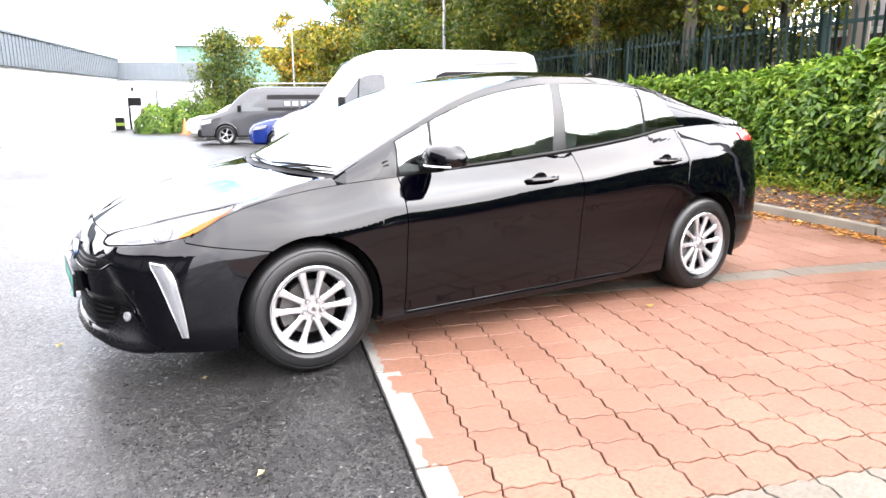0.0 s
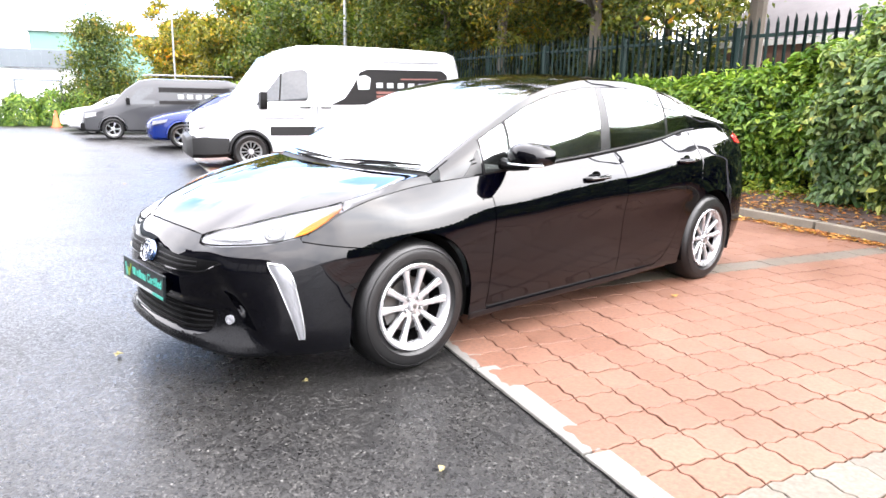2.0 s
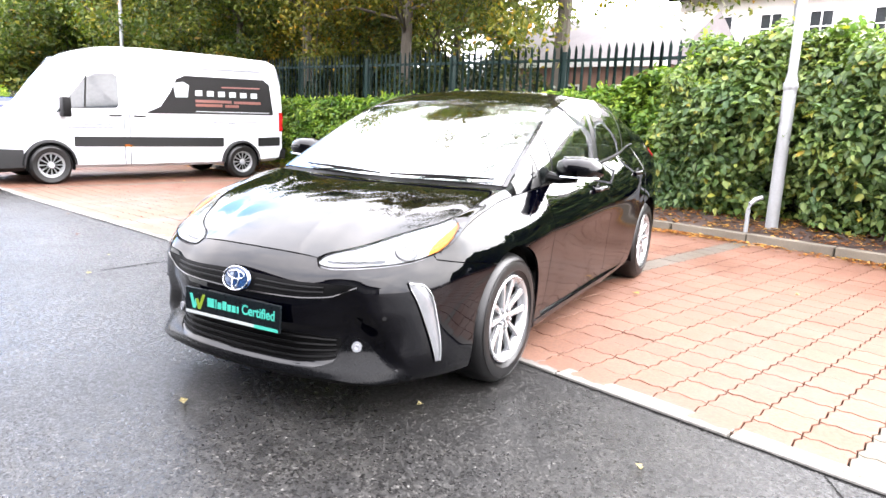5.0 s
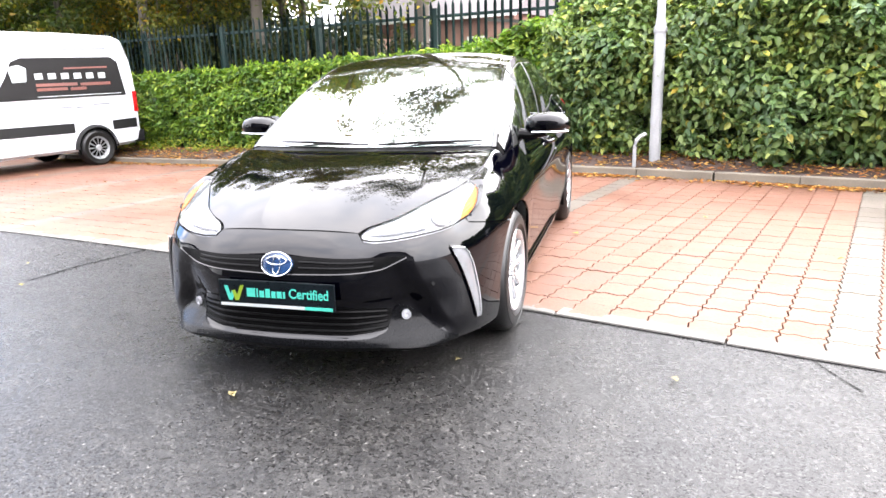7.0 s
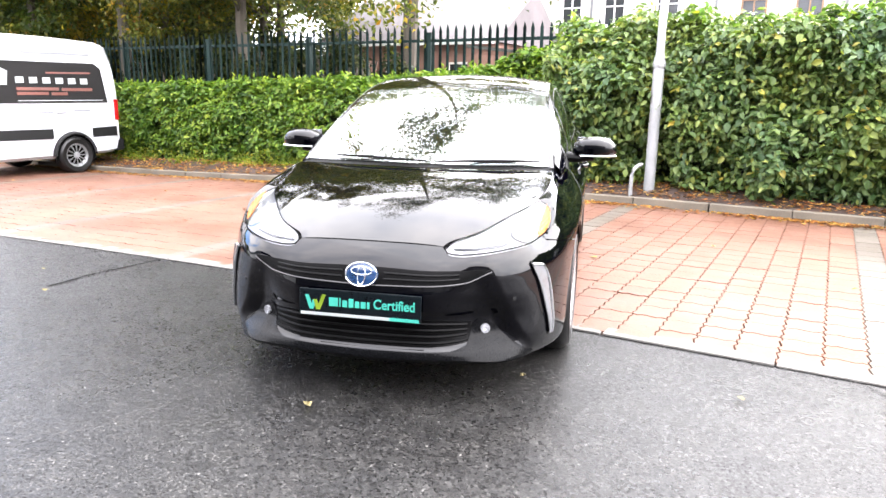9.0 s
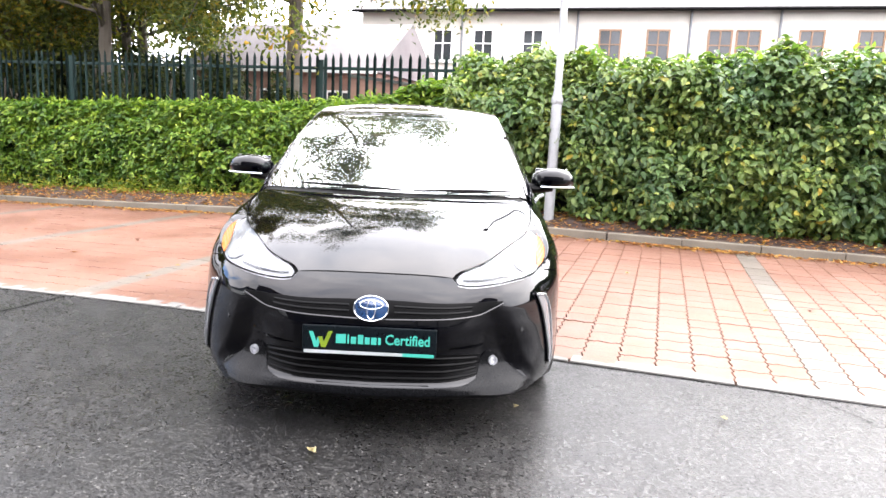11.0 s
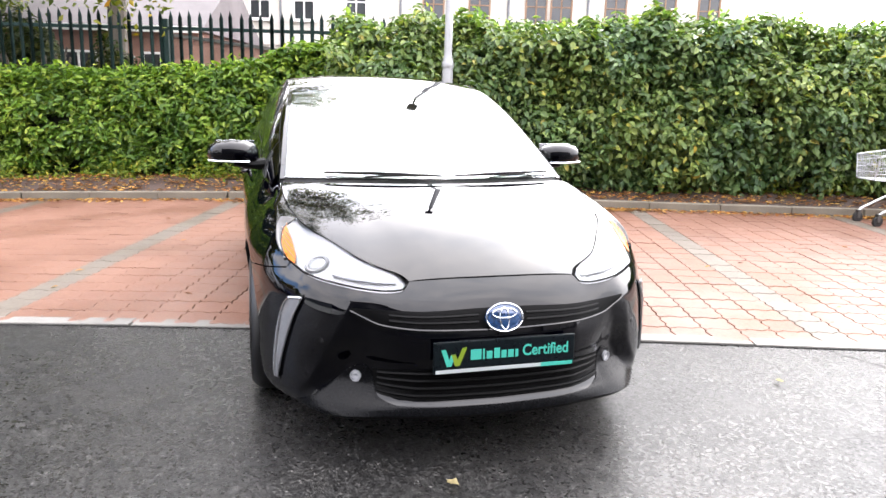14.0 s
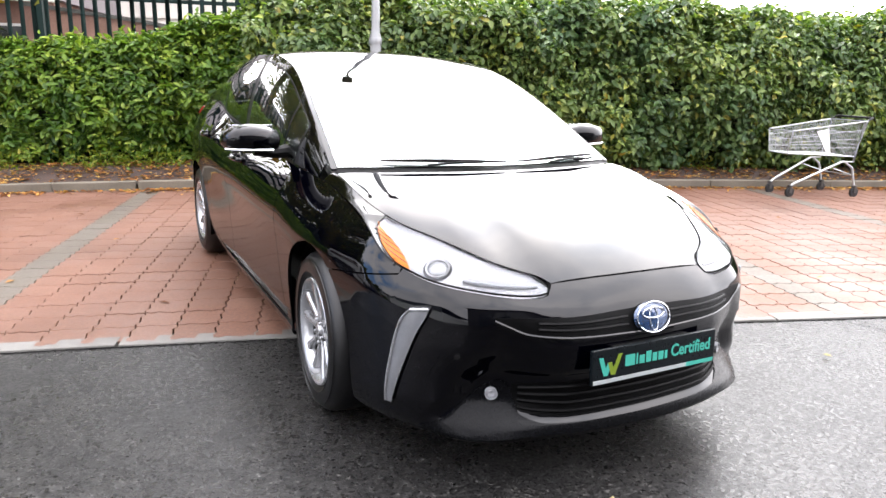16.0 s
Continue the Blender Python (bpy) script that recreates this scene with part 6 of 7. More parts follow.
lamp_column(bay(5.36, -0.05, 0.1), 5.2, "grey galvanised steel lamp column standing in the bed", True, 0.068, 0.050, BAY_TURN)
lamp_column(bay(1.5, 38.0, fall(38)), 5.6, "slim grey lamp post by the far hedge", True, 0.07, 0.05, BAY_TURN)
lamp_column(bay(6.2, 21.5, fall(21)), 9.0, "tall grey lamp post behind the parked vans", True, 0.08, 0.06, BAY_TURN)
hoop = thing("post_hoop", "short bent grey steel tube in the bed", "post", bay(5.03, 0.10, 0.05), BAY_TURN)
part("tube", tube_bm([(0, 0, 0), (0, 0, 0.30), (0.012, -0.012, 0.37), (0.05, -0.05, 0.42), (0.11, -0.09, 0.44)], 0.024, 10), GALV, hoop, smooth=True)

# ---- shopping trolley ----
def trolley(at, turn):
    t = thing("shopping_trolley", "abandoned zinc wire shopping trolley with a white card", "trolley", at, turn)
    # the basket runs along x from its low nose to the handle end
    L, W0, W1 = 1.00, 0.40, 0.56
    def corner(k, q, up):
        w = (W0 + (W1 - W0) * k) / 2
        zb, zt = 0.50 - 0.10 * (1 - k) * 0.0 + 0.03 * (1 - k), 0.80 + 0.13 * k
        inset_ = 0.05 * (1 - up)
        return (0.02 + L * k * (0.93 + 0.07 * up), q * (w - inset_), zb + (zt - zb) * up)
    frame_bm = bmesh.new()
    for up in (0, 1):
        tube_bm([corner(0, -1, up), corner(1, -1, up), corner(1, 1, up), corner(0, 1, up), corner(0, -1, up)], 0.008, 6, frame_bm)
    for k in (0, 1):
        for q in (-1, 1):
            tube_bm([corner(k, q, 0), corner(k, q, 1)], 0.007, 6, frame_bm)
    part("basket_frame", frame_bm, WIRE, t, smooth=True)
    for q in (-1, 1):
        bm = bmesh.new()
        for k in spread(0.02, 0.98, 34):
            tube_bm([corner(k, q, 0), corner(k, q, 1)], 0.0026, 4, bm, caps=False)
        for up in (0.25, 0.5, 0.75):
            tube_bm([corner(0, q, up), corner(1, q, up)], 0.0032, 4, bm, caps=False)
        part("side_mesh", bm, WIRE, t)
    for k, name in ((0, "front_mesh"), (1, "back_flap")):
        bm = bmesh.new()
        for q in spread(-0.96, 0.96, 18):
            tube_bm([corner(k, q, 0), corner(k, q, 1)], 0.0026, 4, bm, caps=False)
        for up in (0.33, 0.66):
            tube_bm([corner(k, -1, up), corner(k, 1, up)], 0.003, 4, bm, caps=False)
        part(name, bm, WIRE, t)
    bm = bmesh.new()
    for q in spread(-0.96, 0.96, 16):
        tube_bm([corner(0, q, 0), corner(1, q, 0)], 0.0026, 4, bm, caps=False)
    part("floor_mesh", bm, WIRE, t)
    part("handle", tube_bm([(L + 0.02, -0.27, 0.93), (L + 0.10, -0.27, 0.97), (L + 0.10, 0.27, 0.97), (L + 0.02, 0.27, 0.93)], 0.013, 8), GREY_PLASTIC, t, smooth=True)
    for q in (-1, 1):
        part("leg", tube_bm([(0.12, q * 0.17, 0.13), (0.16, q * 0.18, 0.17), (0.76, q * 0.25, 0.44), (0.92, q * 0.26, 0.44), (1.01, q * 0.26, 0.90)], 0.014, 8), WIRE, t, smooth=True)
        part("leg", tube_bm([(0.80, q * 0.25, 0.44), (0.92, q * 0.26, 0.36), (0.99, q * 0.26, 0.14)], 0.013, 8), WIRE, t, smooth=True)
        for x in (0.12, 1.00):
            bm = lathe_bm([(0.012, -0.016), (0.055, -0.016), (0.062, -0.010), (0.062, 0.010), (0.055, 0.016), (0.012, 0.016)], 20)
            bmesh.ops.translate(bm, vec=(x, q * (0.17 if x < 0.5 else 0.26), 0.062), verts=bm.verts)
            w = part("wheel", bm, RUBBER, t, smooth=True)
            part("fork", box_bm((x - 0.02, q * (0.17 if x < 0.5 else 0.26) - 0.025, 0.055), (x + 0.02, q * (0.17 if x < 0.5 else 0.26) + 0.025, 0.15), 0.006), STEEL, w)
    part("rack", tube_bm([(0.65, -0.24, 0.36), (0.96, -0.24, 0.27), (0.96, 0.24, 0.27), (0.65, 0.24, 0.36)], 0.007, 6), WIRE, t, smooth=True)
    part("card", prism_bm([(0.30, 0.80), (0.46, 0.83), (0.54, 0.53), (0.50, 0.52)], "y", -0.275, -0.270), PAPER, t, "white advertising card on the basket")
    return t


trolley(bay(4.34, -4.86, 0.0), BAY_TURN - 84)
# ---- other vehicles ----
def hull_bm(stations):
    """A body of cross-sections: (x, foot, waist height, roof height, half width at waist, half width at roof)."""
    bm = bmesh.new()
    rings = []
    for x, zb, zm, zt, wm, wt in stations:
        half = [(wm * 0.90, zb), (wm * 0.985, zb + 0.06), (wm, zb + 0.3 * (zm - zb)), (wm, zm)]
        for q in (0.25, 0.5, 0.75):
            half.append((wm + (wt - wm) * q * q, zm + (zt - zm) * (q * 0.97)))
        r = 0.16 * wt
        half += [(wt * 0.985, zt - 0.35 * r), (wt * 0.94, zt - 0.1 * r), (wt * 0.80, zt), (wt * 0.4, zt + 0.012), (0, zt + 0.018)]
        ring = [bm.verts.new((x, -y, z)) for y, z in half] + [bm.verts.new((x, y, z)) for y, z in half[-2::-1]]
        rings.append(ring)
    m = len(rings[0])
    for p, q in zip(rings, rings[1:]):
        for j in range(m - 1):
            bm.faces.new((p[j], p[j + 1], q[j + 1], q[j]))
        bm.faces.new((p[m - 1], p[0], q[0], q[m - 1]))
    bm.faces.new(rings[0])
    bm.faces.new(rings[-1][::-1])
    return bm


def plain_wheel(parent, x, y, r, sd, alloy=False, rim_r=0.62):
    w = thing("wheel", "", "")
    w.parent = parent
    w.matrix_basis = pose(x, y, r, 0, 0, 0 if sd < 0 else 180)
    k = rim_r * r
    part("tyre", lathe_bm([(k, 0.04), (k * 1.03, 0.0), (r * 0.86, -0.012), (r * 0.96, 0.01), (r, 0.04), (r, 0.19), (r * 0.9, 0.22)], 36), RUBBER, w, smooth=True)
    part("rim", lathe_bm([(k * 1.01, 0.03), (k, 0.004), (k * 0.93, 0.012), (k * 0.86, 0.05), (k * 0.80, 0.06)], 36), SILVER if alloy else GALV, w, smooth=True)
    n = 5 if alloy else 12
    for j in range(n):
        a = 2 * math.pi * j / n
        wd = 0.22 if alloy else 0.10
        pts = [(k * rr * math.cos(a + da), dd, k * rr * math.sin(a + da)) for rr, da, dd in ((0.2, -wd * 1.2, 0.02), (0.92, -wd * 0.8, 0.02), (0.92, wd * 0.8, 0.02), (0.2, wd * 1.2, 0.02))]
        bm = bmesh.new()
        f = bm.faces.new([bm.verts.new(p) for p in pts])
        bmesh.ops.solidify(bm, geom=[f], thickness=0.02)
        part("spoke", bm, SILVER if alloy else GALV, w)
    part("hub", lathe_bm([(0.0005, 0.0), (k * 0.22, 0.002), (k * 0.3, 0.03)], 20), SILVER if alloy else GALV, w, smooth=True)
    part("backing", lathe_bm([(0.0005, 0.09), (k * 0.98, 0.09)], 24), UNDER, w)
    return w


def decal(name, outline, y, mat, parent, label="", tilt=0.0, deep=0.012, skin=None, lift=0.004):
    """A flat piece let into a vehicle's side at y; outline in (x, z)."""
    bm = prism_bm(outline, "y", -deep / 2, deep / 2)
    for v in bm.verts:
        if skin:
            k = max(0.0, (v.co.z - skin[0]) / (skin[1] - skin[0]))
            k = math.floor(k * 4) / 4, k * 4 - math.floor(k * 4)
            wa = skin[2] + (skin[3] - skin[2]) * k[0] ** 2
            wb = skin[2] + (skin[3] - skin[2]) * (k[0] + 0.25) ** 2
            v.co.y += (1 if y > 0 else -1) * (wa + (wb - wa) * k[1] + lift)
        else:
            v.co.y += y + tilt * (v.co.z - 1.0)
    return part(name, bm, mat, parent, label)


def arch_trim(parent, x, y, r, mat):
    """A flared arch on the side at y, and a flat black disc for the well's shade."""
    back = 0 if y < 0 else 180
    part("arch", lathe_bm([(r + 0.045, -0.050), (r + 0.070, -0.046), (r + 0.095, 0.0), (r + 0.095, 0.05), (r + 0.045, 0.05)], 24, start=0.0, arc=math.pi), mat, parent, smooth=True).matrix_basis = pose(x, y, r, 0, 0, back)
    part("arch_well", lathe_bm([(0.0005, 0.0), (r + 0.055, 0.0)], 28, start=-0.25, arc=math.pi + 0.5), UNDER, parent).matrix_basis = pose(x, y * 1.002, r, 0, 0, back)


# white panel van
van = thing("panel_van", "white high-roof panel van with grey trim and dark side graphic", "van", bay(-0.22, 11.40, fall(10.6)), BAY_TURN)
W = 0.985
VS = (1.22, 2.48, 0.985, 0.86)
part("body", hull_bm([(0.02, 0.36, 0.60, 0.92, 0.70, 0.55), (0.10, 0.30, 0.75, 1.02, 0.86, 0.70), (0.35, 0.28, 0.95, 1.14, 0.95, 0.80), (0.75, 0.28, 1.10, 1.27, W, 0.86), (0.98, 0.28, 1.20, 1.42, W, 0.86),
                         (1.30, 0.28, 1.22, 1.86, W, 0.84), (1.55, 0.28, 1.22, 2.16, W, 0.83), (1.80, 0.28, 1.22, 2.33, W, 0.83), (2.15, 0.28, 1.22, 2.44, W, 0.84), (2.8, 0.28, 1.22, 2.48, W, 0.86), (4.4, 0.30, 1.22, 2.48, W, 0.86),
                         (5.40, 0.34, 1.22, 2.45, W, 0.86), (5.60, 0.36, 1.22, 2.38, W * 0.985, 0.84), (5.70, 0.40, 1.22, 2.20, W * 0.96, 0.80)]), WHITE_PAINT, van, smooth=True)
for sd in (-1, 1):
    y = sd * (W + 0.004)
    tl = -sd * 0.02
    decal("door_window", [(1.22, 1.24), (1.50, 1.33), (2.24, 1.36), (2.28, 1.42), (2.28, 1.92), (2.20, 1.97), (1.90, 1.95), (1.72, 1.86)], y, WINDOW_DARK, van, "grey-tinted cab side window", skin=VS, lift=0.009)
    decal("window_bar", [(1.68, 1.34), (1.71, 1.34), (1.76, 1.90), (1.73, 1.90)], y, BLACK_PLASTIC, van, "", skin=VS, lift=0.0125)
    decal("side_graphic", [(2.75, 1.28), (3.05, 1.42), (3.25, 1.70), (3.38, 1.95), (3.55, 2.02), (5.25, 2.04), (5.38, 1.95), (5.46, 1.32), (3.7, 1.30)], y, DECAL, van, "dark printed graphic panel", skin=VS, lift=0.009)
    for z, a, b in ((1.52, 3.74, 4.50), (1.52, 4.56, 5.16), (1.44, 3.74, 4.30), (1.44, 4.36, 4.66)):
        decal("graphic_line", [(a, z), (b, z + 0.006), (b, z + 0.060), (a, z + 0.052)], y, DECAL_RED, van, "rust-red printed line", skin=VS, lift=0.0125)
    decal("underline", [(3.74, 1.335), (5.36, 1.35), (5.36, 1.365), (3.74, 1.35)], y, PALE_INK, van, "", skin=VS, lift=0.0125)
    decal("graphic_line", [(4.3, 1.82), (5.15, 1.84), (5.15, 1.87), (4.3, 1.85)], y, DECAL_RED, van, "", skin=VS, lift=0.0135)
    for k in range(6):
        decal("word_bar", [(3.74 + 0.24 * k, 1.645), (3.88 + 0.24 * k, 1.65), (3.88 + 0.24 * k, 1.755), (3.74 + 0.24 * k, 1.75)], y, PALE_INK, van, "", skin=VS, lift=0.0145)
    decal("emblem", [(3.34, 1.60), (3.58, 1.61), (3.62, 1.84), (3.50, 1.90), (3.30, 1.86)], y, PALE_INK, van, "pale printed emblem", skin=VS, lift=0.0145)
    decal("web_line", [(3.9, 2.16), (5.2, 2.18), (5.2, 2.215), (3.9, 2.195)], y, INK_GREY, van, "", skin=VS, lift=0.009)
    for k, (a, b, z) in enumerate(((1.62, 2.18, 1.10), (1.66, 2.16, 1.04), (1.40, 2.2, 0.985), (4.1, 4.35, 1.12), (4.42, 4.6, 1.11), (4.75, 5.1, 1.15))):
        decal("small_print", [(a, z), (b, z + 0.005), (b, z + 0.03), (a, z + 0.025)], y, INK_GREY, van)
    decal("side_moulding", [(1.50, 0.66), (4.32, 0.66), (4.32, 0.84), (1.50, 0.84)], y, MOULD, van, "grey plastic side moulding")
    decal("side_moulding", [(5.10, 0.66), (5.62, 0.68), (5.62, 0.86), (5.10, 0.84)], y - sd * 0.003, MOULD, van)
    for x in (2.36, 2.46):
        decal("door_gap", [(x, 0.34), (x + 0.012, 0.34), (x + 0.012, 1.28), (x, 1.28)], y - sd * 0.004, UNDER, van)
    decal("door_gap", [(2.36, 0.66), (2.48, 0.66), (2.48, 0.70), (2.36, 0.70)], y, AMBER, van, "small amber marker")
    for x in (2.10, 2.54):
        part("handle", box_bm((x, y - 0.02, 1.21), (x + 0.22, y + 0.02, 1.235), 0.006), BLACK_PLASTIC, van)
    part("tail_lamp", box_bm((5.61, y - sd * 0.03 - 0.02, 0.98), (5.70, y - sd * 0.03 + 0.02, 1.38), 0.01), RED_LENS, van, "red tail lamp cluster")
    mir = part("door_mirror", box_bm((1.28, sd * 1.02 - 0.02, 1.18), (1.42, sd * 1.22 if sd > 0 else sd * 1.0, 1.52) if sd > 0 else (1.42, sd * 1.0, 1.52), 0.03), BLACK_PLASTIC, van, smooth=True) if sd > 0 else part("door_mirror", box_bm((1.28, -1.22, 1.18), (1.42, -1.0, 1.52), 0.03), BLACK_PLASTIC, van, smooth=True)
    decal("headlamp", [(0.12, 0.80), (0.42, 0.86), (0.62, 1.08), (0.50, 1.10), (0.16, 1.0)], sd * 0.90, WHITE_DRL, van, "clear headlamp", deep=0.10)
    for x in (1.10, 4.72):
        plain_wheel(van, x, sd * (W + 0.048), 0.345, sd)
        arch_trim(van, x, sd * (W + 0.002), 0.345, MOULD)
part("front_bumper", hull_bm([(-0.06, 0.26, 0.45, 0.60, 0.60, 0.55), (0.02, 0.22, 0.48, 0.66, 0.86, 0.84), (0.30, 0.22, 0.48, 0.68, 0.975, 0.96), (0.70, 0.24, 0.48, 0.66, 0.992, 0.985)]), MOULD, van, "dark grey plastic front bumper", smooth=True)
part("rear_bumper", box_bm((5.55, -0.95, 0.38), (5.80, 0.95, 0.62), 0.04), MOULD, van, smooth=True)
for z in (0.72, 0.79, 0.86):
    part("grille_bar", box_bm((-0.01, -0.42, z), (0.06, 0.42, z + 0.035), 0.01), BLACK_PLASTIC, van)
scr = bmesh.new()
scr.faces.new([scr.verts.new(p) for p in ((1.00, -0.80, 1.44), (1.00, 0.80, 1.44), (1.60, 0.70, 2.24), (1.60, -0.70, 2.24))])
bmesh.ops.solidify(scr, geom=scr.faces[:], thickness=0.02)
part("windscreen", scr, WINDOW_DARK, van)


def hatch(name, label, at, paint_mat, low=True):
    """A parked car seen from its front corner."""
    c = thing(name, label, "car", at, BAY_TURN)
    part("body", hull_bm([(0.0, 0.30, 0.50, 0.62, 0.62, 0.55), (0.12, 0.22, 0.62, 0.74, 0.80, 0.70), (0.5, 0.20, 0.72, 0.86, 0.88, 0.76), (1.15, 0.20, 0.82, 0.97, 0.89, 0.78), (1.75, 0.20, 0.92, 1.32, 0.89, 0.66),
                             (2.15, 0.20, 0.94, 1.44, 0.89, 0.63), (3.2, 0.20, 0.96, 1.44, 0.89, 0.63), (3.9, 0.22, 0.98, 1.26, 0.88, 0.64), (4.25, 0.30, 0.92, 1.0, 0.80, 0.66)]), paint_mat, c, smooth=True)
    for sd in (-1, 1):
        decal("side_window", [(1.42, 0.98), (1.95, 1.34), (3.0, 1.38), (3.55, 1.26), (3.62, 1.04)], sd * 0.80, WINDOW_DARK, c, "", skin=(0.95, 1.44, 0.89, 0.63))
        decal("headlamp", [(0.10, 0.60), (0.48, 0.68), (0.55, 0.76), (0.12, 0.70)], sd * 0.80, WHITE_DRL, c, deep=0.14)
        for x in (0.82, 3.42):
            plain_wheel(c, x, sd * 0.94, 0.32, sd, True, 0.68)
            arch_trim(c, x, sd * 0.893, 0.32, paint_mat)
    scr = bmesh.new()
    scr.faces.new([scr.verts.new(p) for p in ((1.12, -0.70, 0.985), (1.12, 0.70, 0.985), (1.86, 0.58, 1.40), (1.86, -0.58, 1.40))])
    bmesh.ops.solidify(scr, geom=scr.faces[:], thickness=0.015)
    part("windscreen", scr, WINDOW_DARK, c)
    part("grille", box_bm((-0.012, -0.5, 0.36), (0.04, 0.5, 0.52), 0.01), BLACK_PLASTIC, c)
    return c


hatch("blue_car", "blue hatchback with silver alloy wheels", bay(-0.80, 16.7, fall(15.8) + 0.02), BLUE_PAINT)
hatch("white_car", "white hatchback parked beyond the grey van", bay(-3.2, 25.8, fall(25)), WHITE_PAINT)
hatch("silver_car", "pale silver car parked in the far bays", bay(-3.6, 28.5, fall(28)), SILVER_PAINT)

GS = (1.05, 1.93, 0.95, 0.80)
gv = thing("grey_van", "dark grey panel van with roof bars and alloy wheels", "van", bay(-2.55, 21.95, fall(21)), BAY_TURN)
part("body", hull_bm([(0.0, 0.32, 0.55, 0.78, 0.72, 0.60), (0.10, 0.25, 0.70, 0.92, 0.88, 0.74), (0.5, 0.24, 0.85, 1.02, 0.94, 0.80), (0.95, 0.24, 1.0, 1.16, 0.95, 0.82), (1.35, 0.24, 1.05, 1.58, 0.95, 0.80), (1.75, 0.24, 1.05, 1.86, 0.95, 0.79),
                         (2.2, 0.24, 1.05, 1.93, 0.95, 0.80), (4.5, 0.26, 1.05, 1.93, 0.95, 0.80), (4.85, 0.30, 1.05, 1.82, 0.93, 0.78), (4.92, 0.36, 1.05, 1.60, 0.90, 0.76)]), GREY_PAINT, gv, smooth=True)
for sd in (-1, 1):
    decal("cab_window", [(1.32, 1.12), (1.72, 1.60), (2.15, 1.66), (2.18, 1.12)], sd * 0.93, WINDOW_DARK, gv, "", skin=GS)
    decal("load_window", [(2.32, 1.12), (2.32, 1.66), (4.55, 1.66), (4.6, 1.14)], sd * 0.93, DECAL, gv, "dark side with pale printing", skin=GS)
    for k in range(5):
        decal("word_bar", [(2.9 + 0.28 * k, 1.30), (3.08 + 0.28 * k, 1.30), (3.08 + 0.28 * k, 1.44), (2.9 + 0.28 * k, 1.44)], sd * 0.94, PALE_INK, gv, "", skin=GS, lift=0.012)
    for x in (0.90, 3.90):
        plain_wheel(gv, x, sd * 1.0, 0.335, sd, True, 0.66)
        arch_trim(gv, x, sd * 0.953, 0.335, GREY_PAINT)
    part("roof_bar", tube_bm([(1.9, sd * 0.68, 2.05), (4.7, sd * 0.68, 2.05)], 0.02, 8), GALV, gv)
    decal("headlamp", [(0.10, 0.66), (0.45, 0.74), (0.50, 0.86), (0.12, 0.82)], sd * 0.86, WHITE_DRL, gv, deep=0.14)
    part("door_mirror", box_bm((1.32, sd * 1.06 - 0.09, 1.10), (1.44, sd * 1.06 + 0.09, 1.32), 0.02), BLACK_PLASTIC, gv)
for x in spread(2.0, 4.6, 5):
    part("roof_rung", tube_bm([(x, -0.7, 2.05), (x, 0.7, 2.05)], 0.016, 6), GALV, gv)
part("front_bumper", box_bm((-0.04, -0.85, 0.26), (0.25, 0.85, 0.52), 0.05), BLACK_PLASTIC, gv)

# ---- buildings ----
def facade_window(parent, at, w, h, facing, mat=WHITE_TRIM):
    """A window let into a wall: frame, pane, bars and sill; facing is the wall's local frame."""
    f = thing("window", "", "")
    f.parent = parent
    f.matrix_basis = Matrix.Translation(at) @ facing
    part("pane", box_bm((-w / 2, -0.01, 0), (w / 2, 0.02, h)), WINDOW_DARK, f)
    for a, b in (((-w / 2 - 0.06, -0.05, -0.06), (-w / 2, 0.03, h + 0.06)), ((w / 2, -0.05, -0.06), (w / 2 + 0.06, 0.03, h + 0.06)), ((-w / 2, -0.05, h), (w / 2, 0.03, h + 0.06)), ((-w / 2 - 0.1, -0.12, -0.12), (w / 2 + 0.1, 0.03, -0.03)), ((-0.025, -0.04, 0), (0.025, 0.03, h)), ((-w / 2, -0.039, h * 0.55), (w / 2, 0.03, h * 0.55 + 0.04))):
        part("frame", box_bm(a, b), mat, f)
    return f


ident = Matrix.Identity(4)
face_u = Matrix.Rotation(-math.pi / 2, 4, "Z")
row = thing("terrace_house", "long cream rendered terrace with white-framed windows", "house", bay(24.0, 0, 0.5), BAY_TURN)
part("wall", box_bm((0, -10.4, -1.5), (8, 11.2, 5.6)), RENDER_CREAM, row)
part("roof", prism_bm([(-0.35, 5.55), (8.35, 5.55), (4, 8.0)], "y", -10.7, 11.5), SLATE, row)
part("gutter", tube_bm([(-0.4, -10.7, 5.5), (-0.4, 11.5, 5.5)], 0.07, 8), BLACK_PLASTIC, row)
part("ledge", box_bm((-0.06, -10.4, 2.62), (0.0, 11.2, 2.76)), RENDER_CREAM, row)
for v in (9.4, 7.6, 5.9, 3.9, 0.95, -0.8, -2.95, -3.9, -5.95, -7.8, -9.45):
    facade_window(row, (0, v, 3.62), 0.72, 1.15, face_u, WHITE_TRIM if v > 2 else TIMBER)
for v in (8.6, 5.9, 3.0, 0.0, -3.0, -6.0, -9.0):
    facade_window(row, (0, v, 0.8), 1.1, 1.2, face_u)
for v in (6.8, 2.2, -1.9, -4.9):
    part("downpipe", tube_bm([(-0.06, v, -1), (-0.06, v, 5.5)], 0.045, 8), INK_GREY, row)

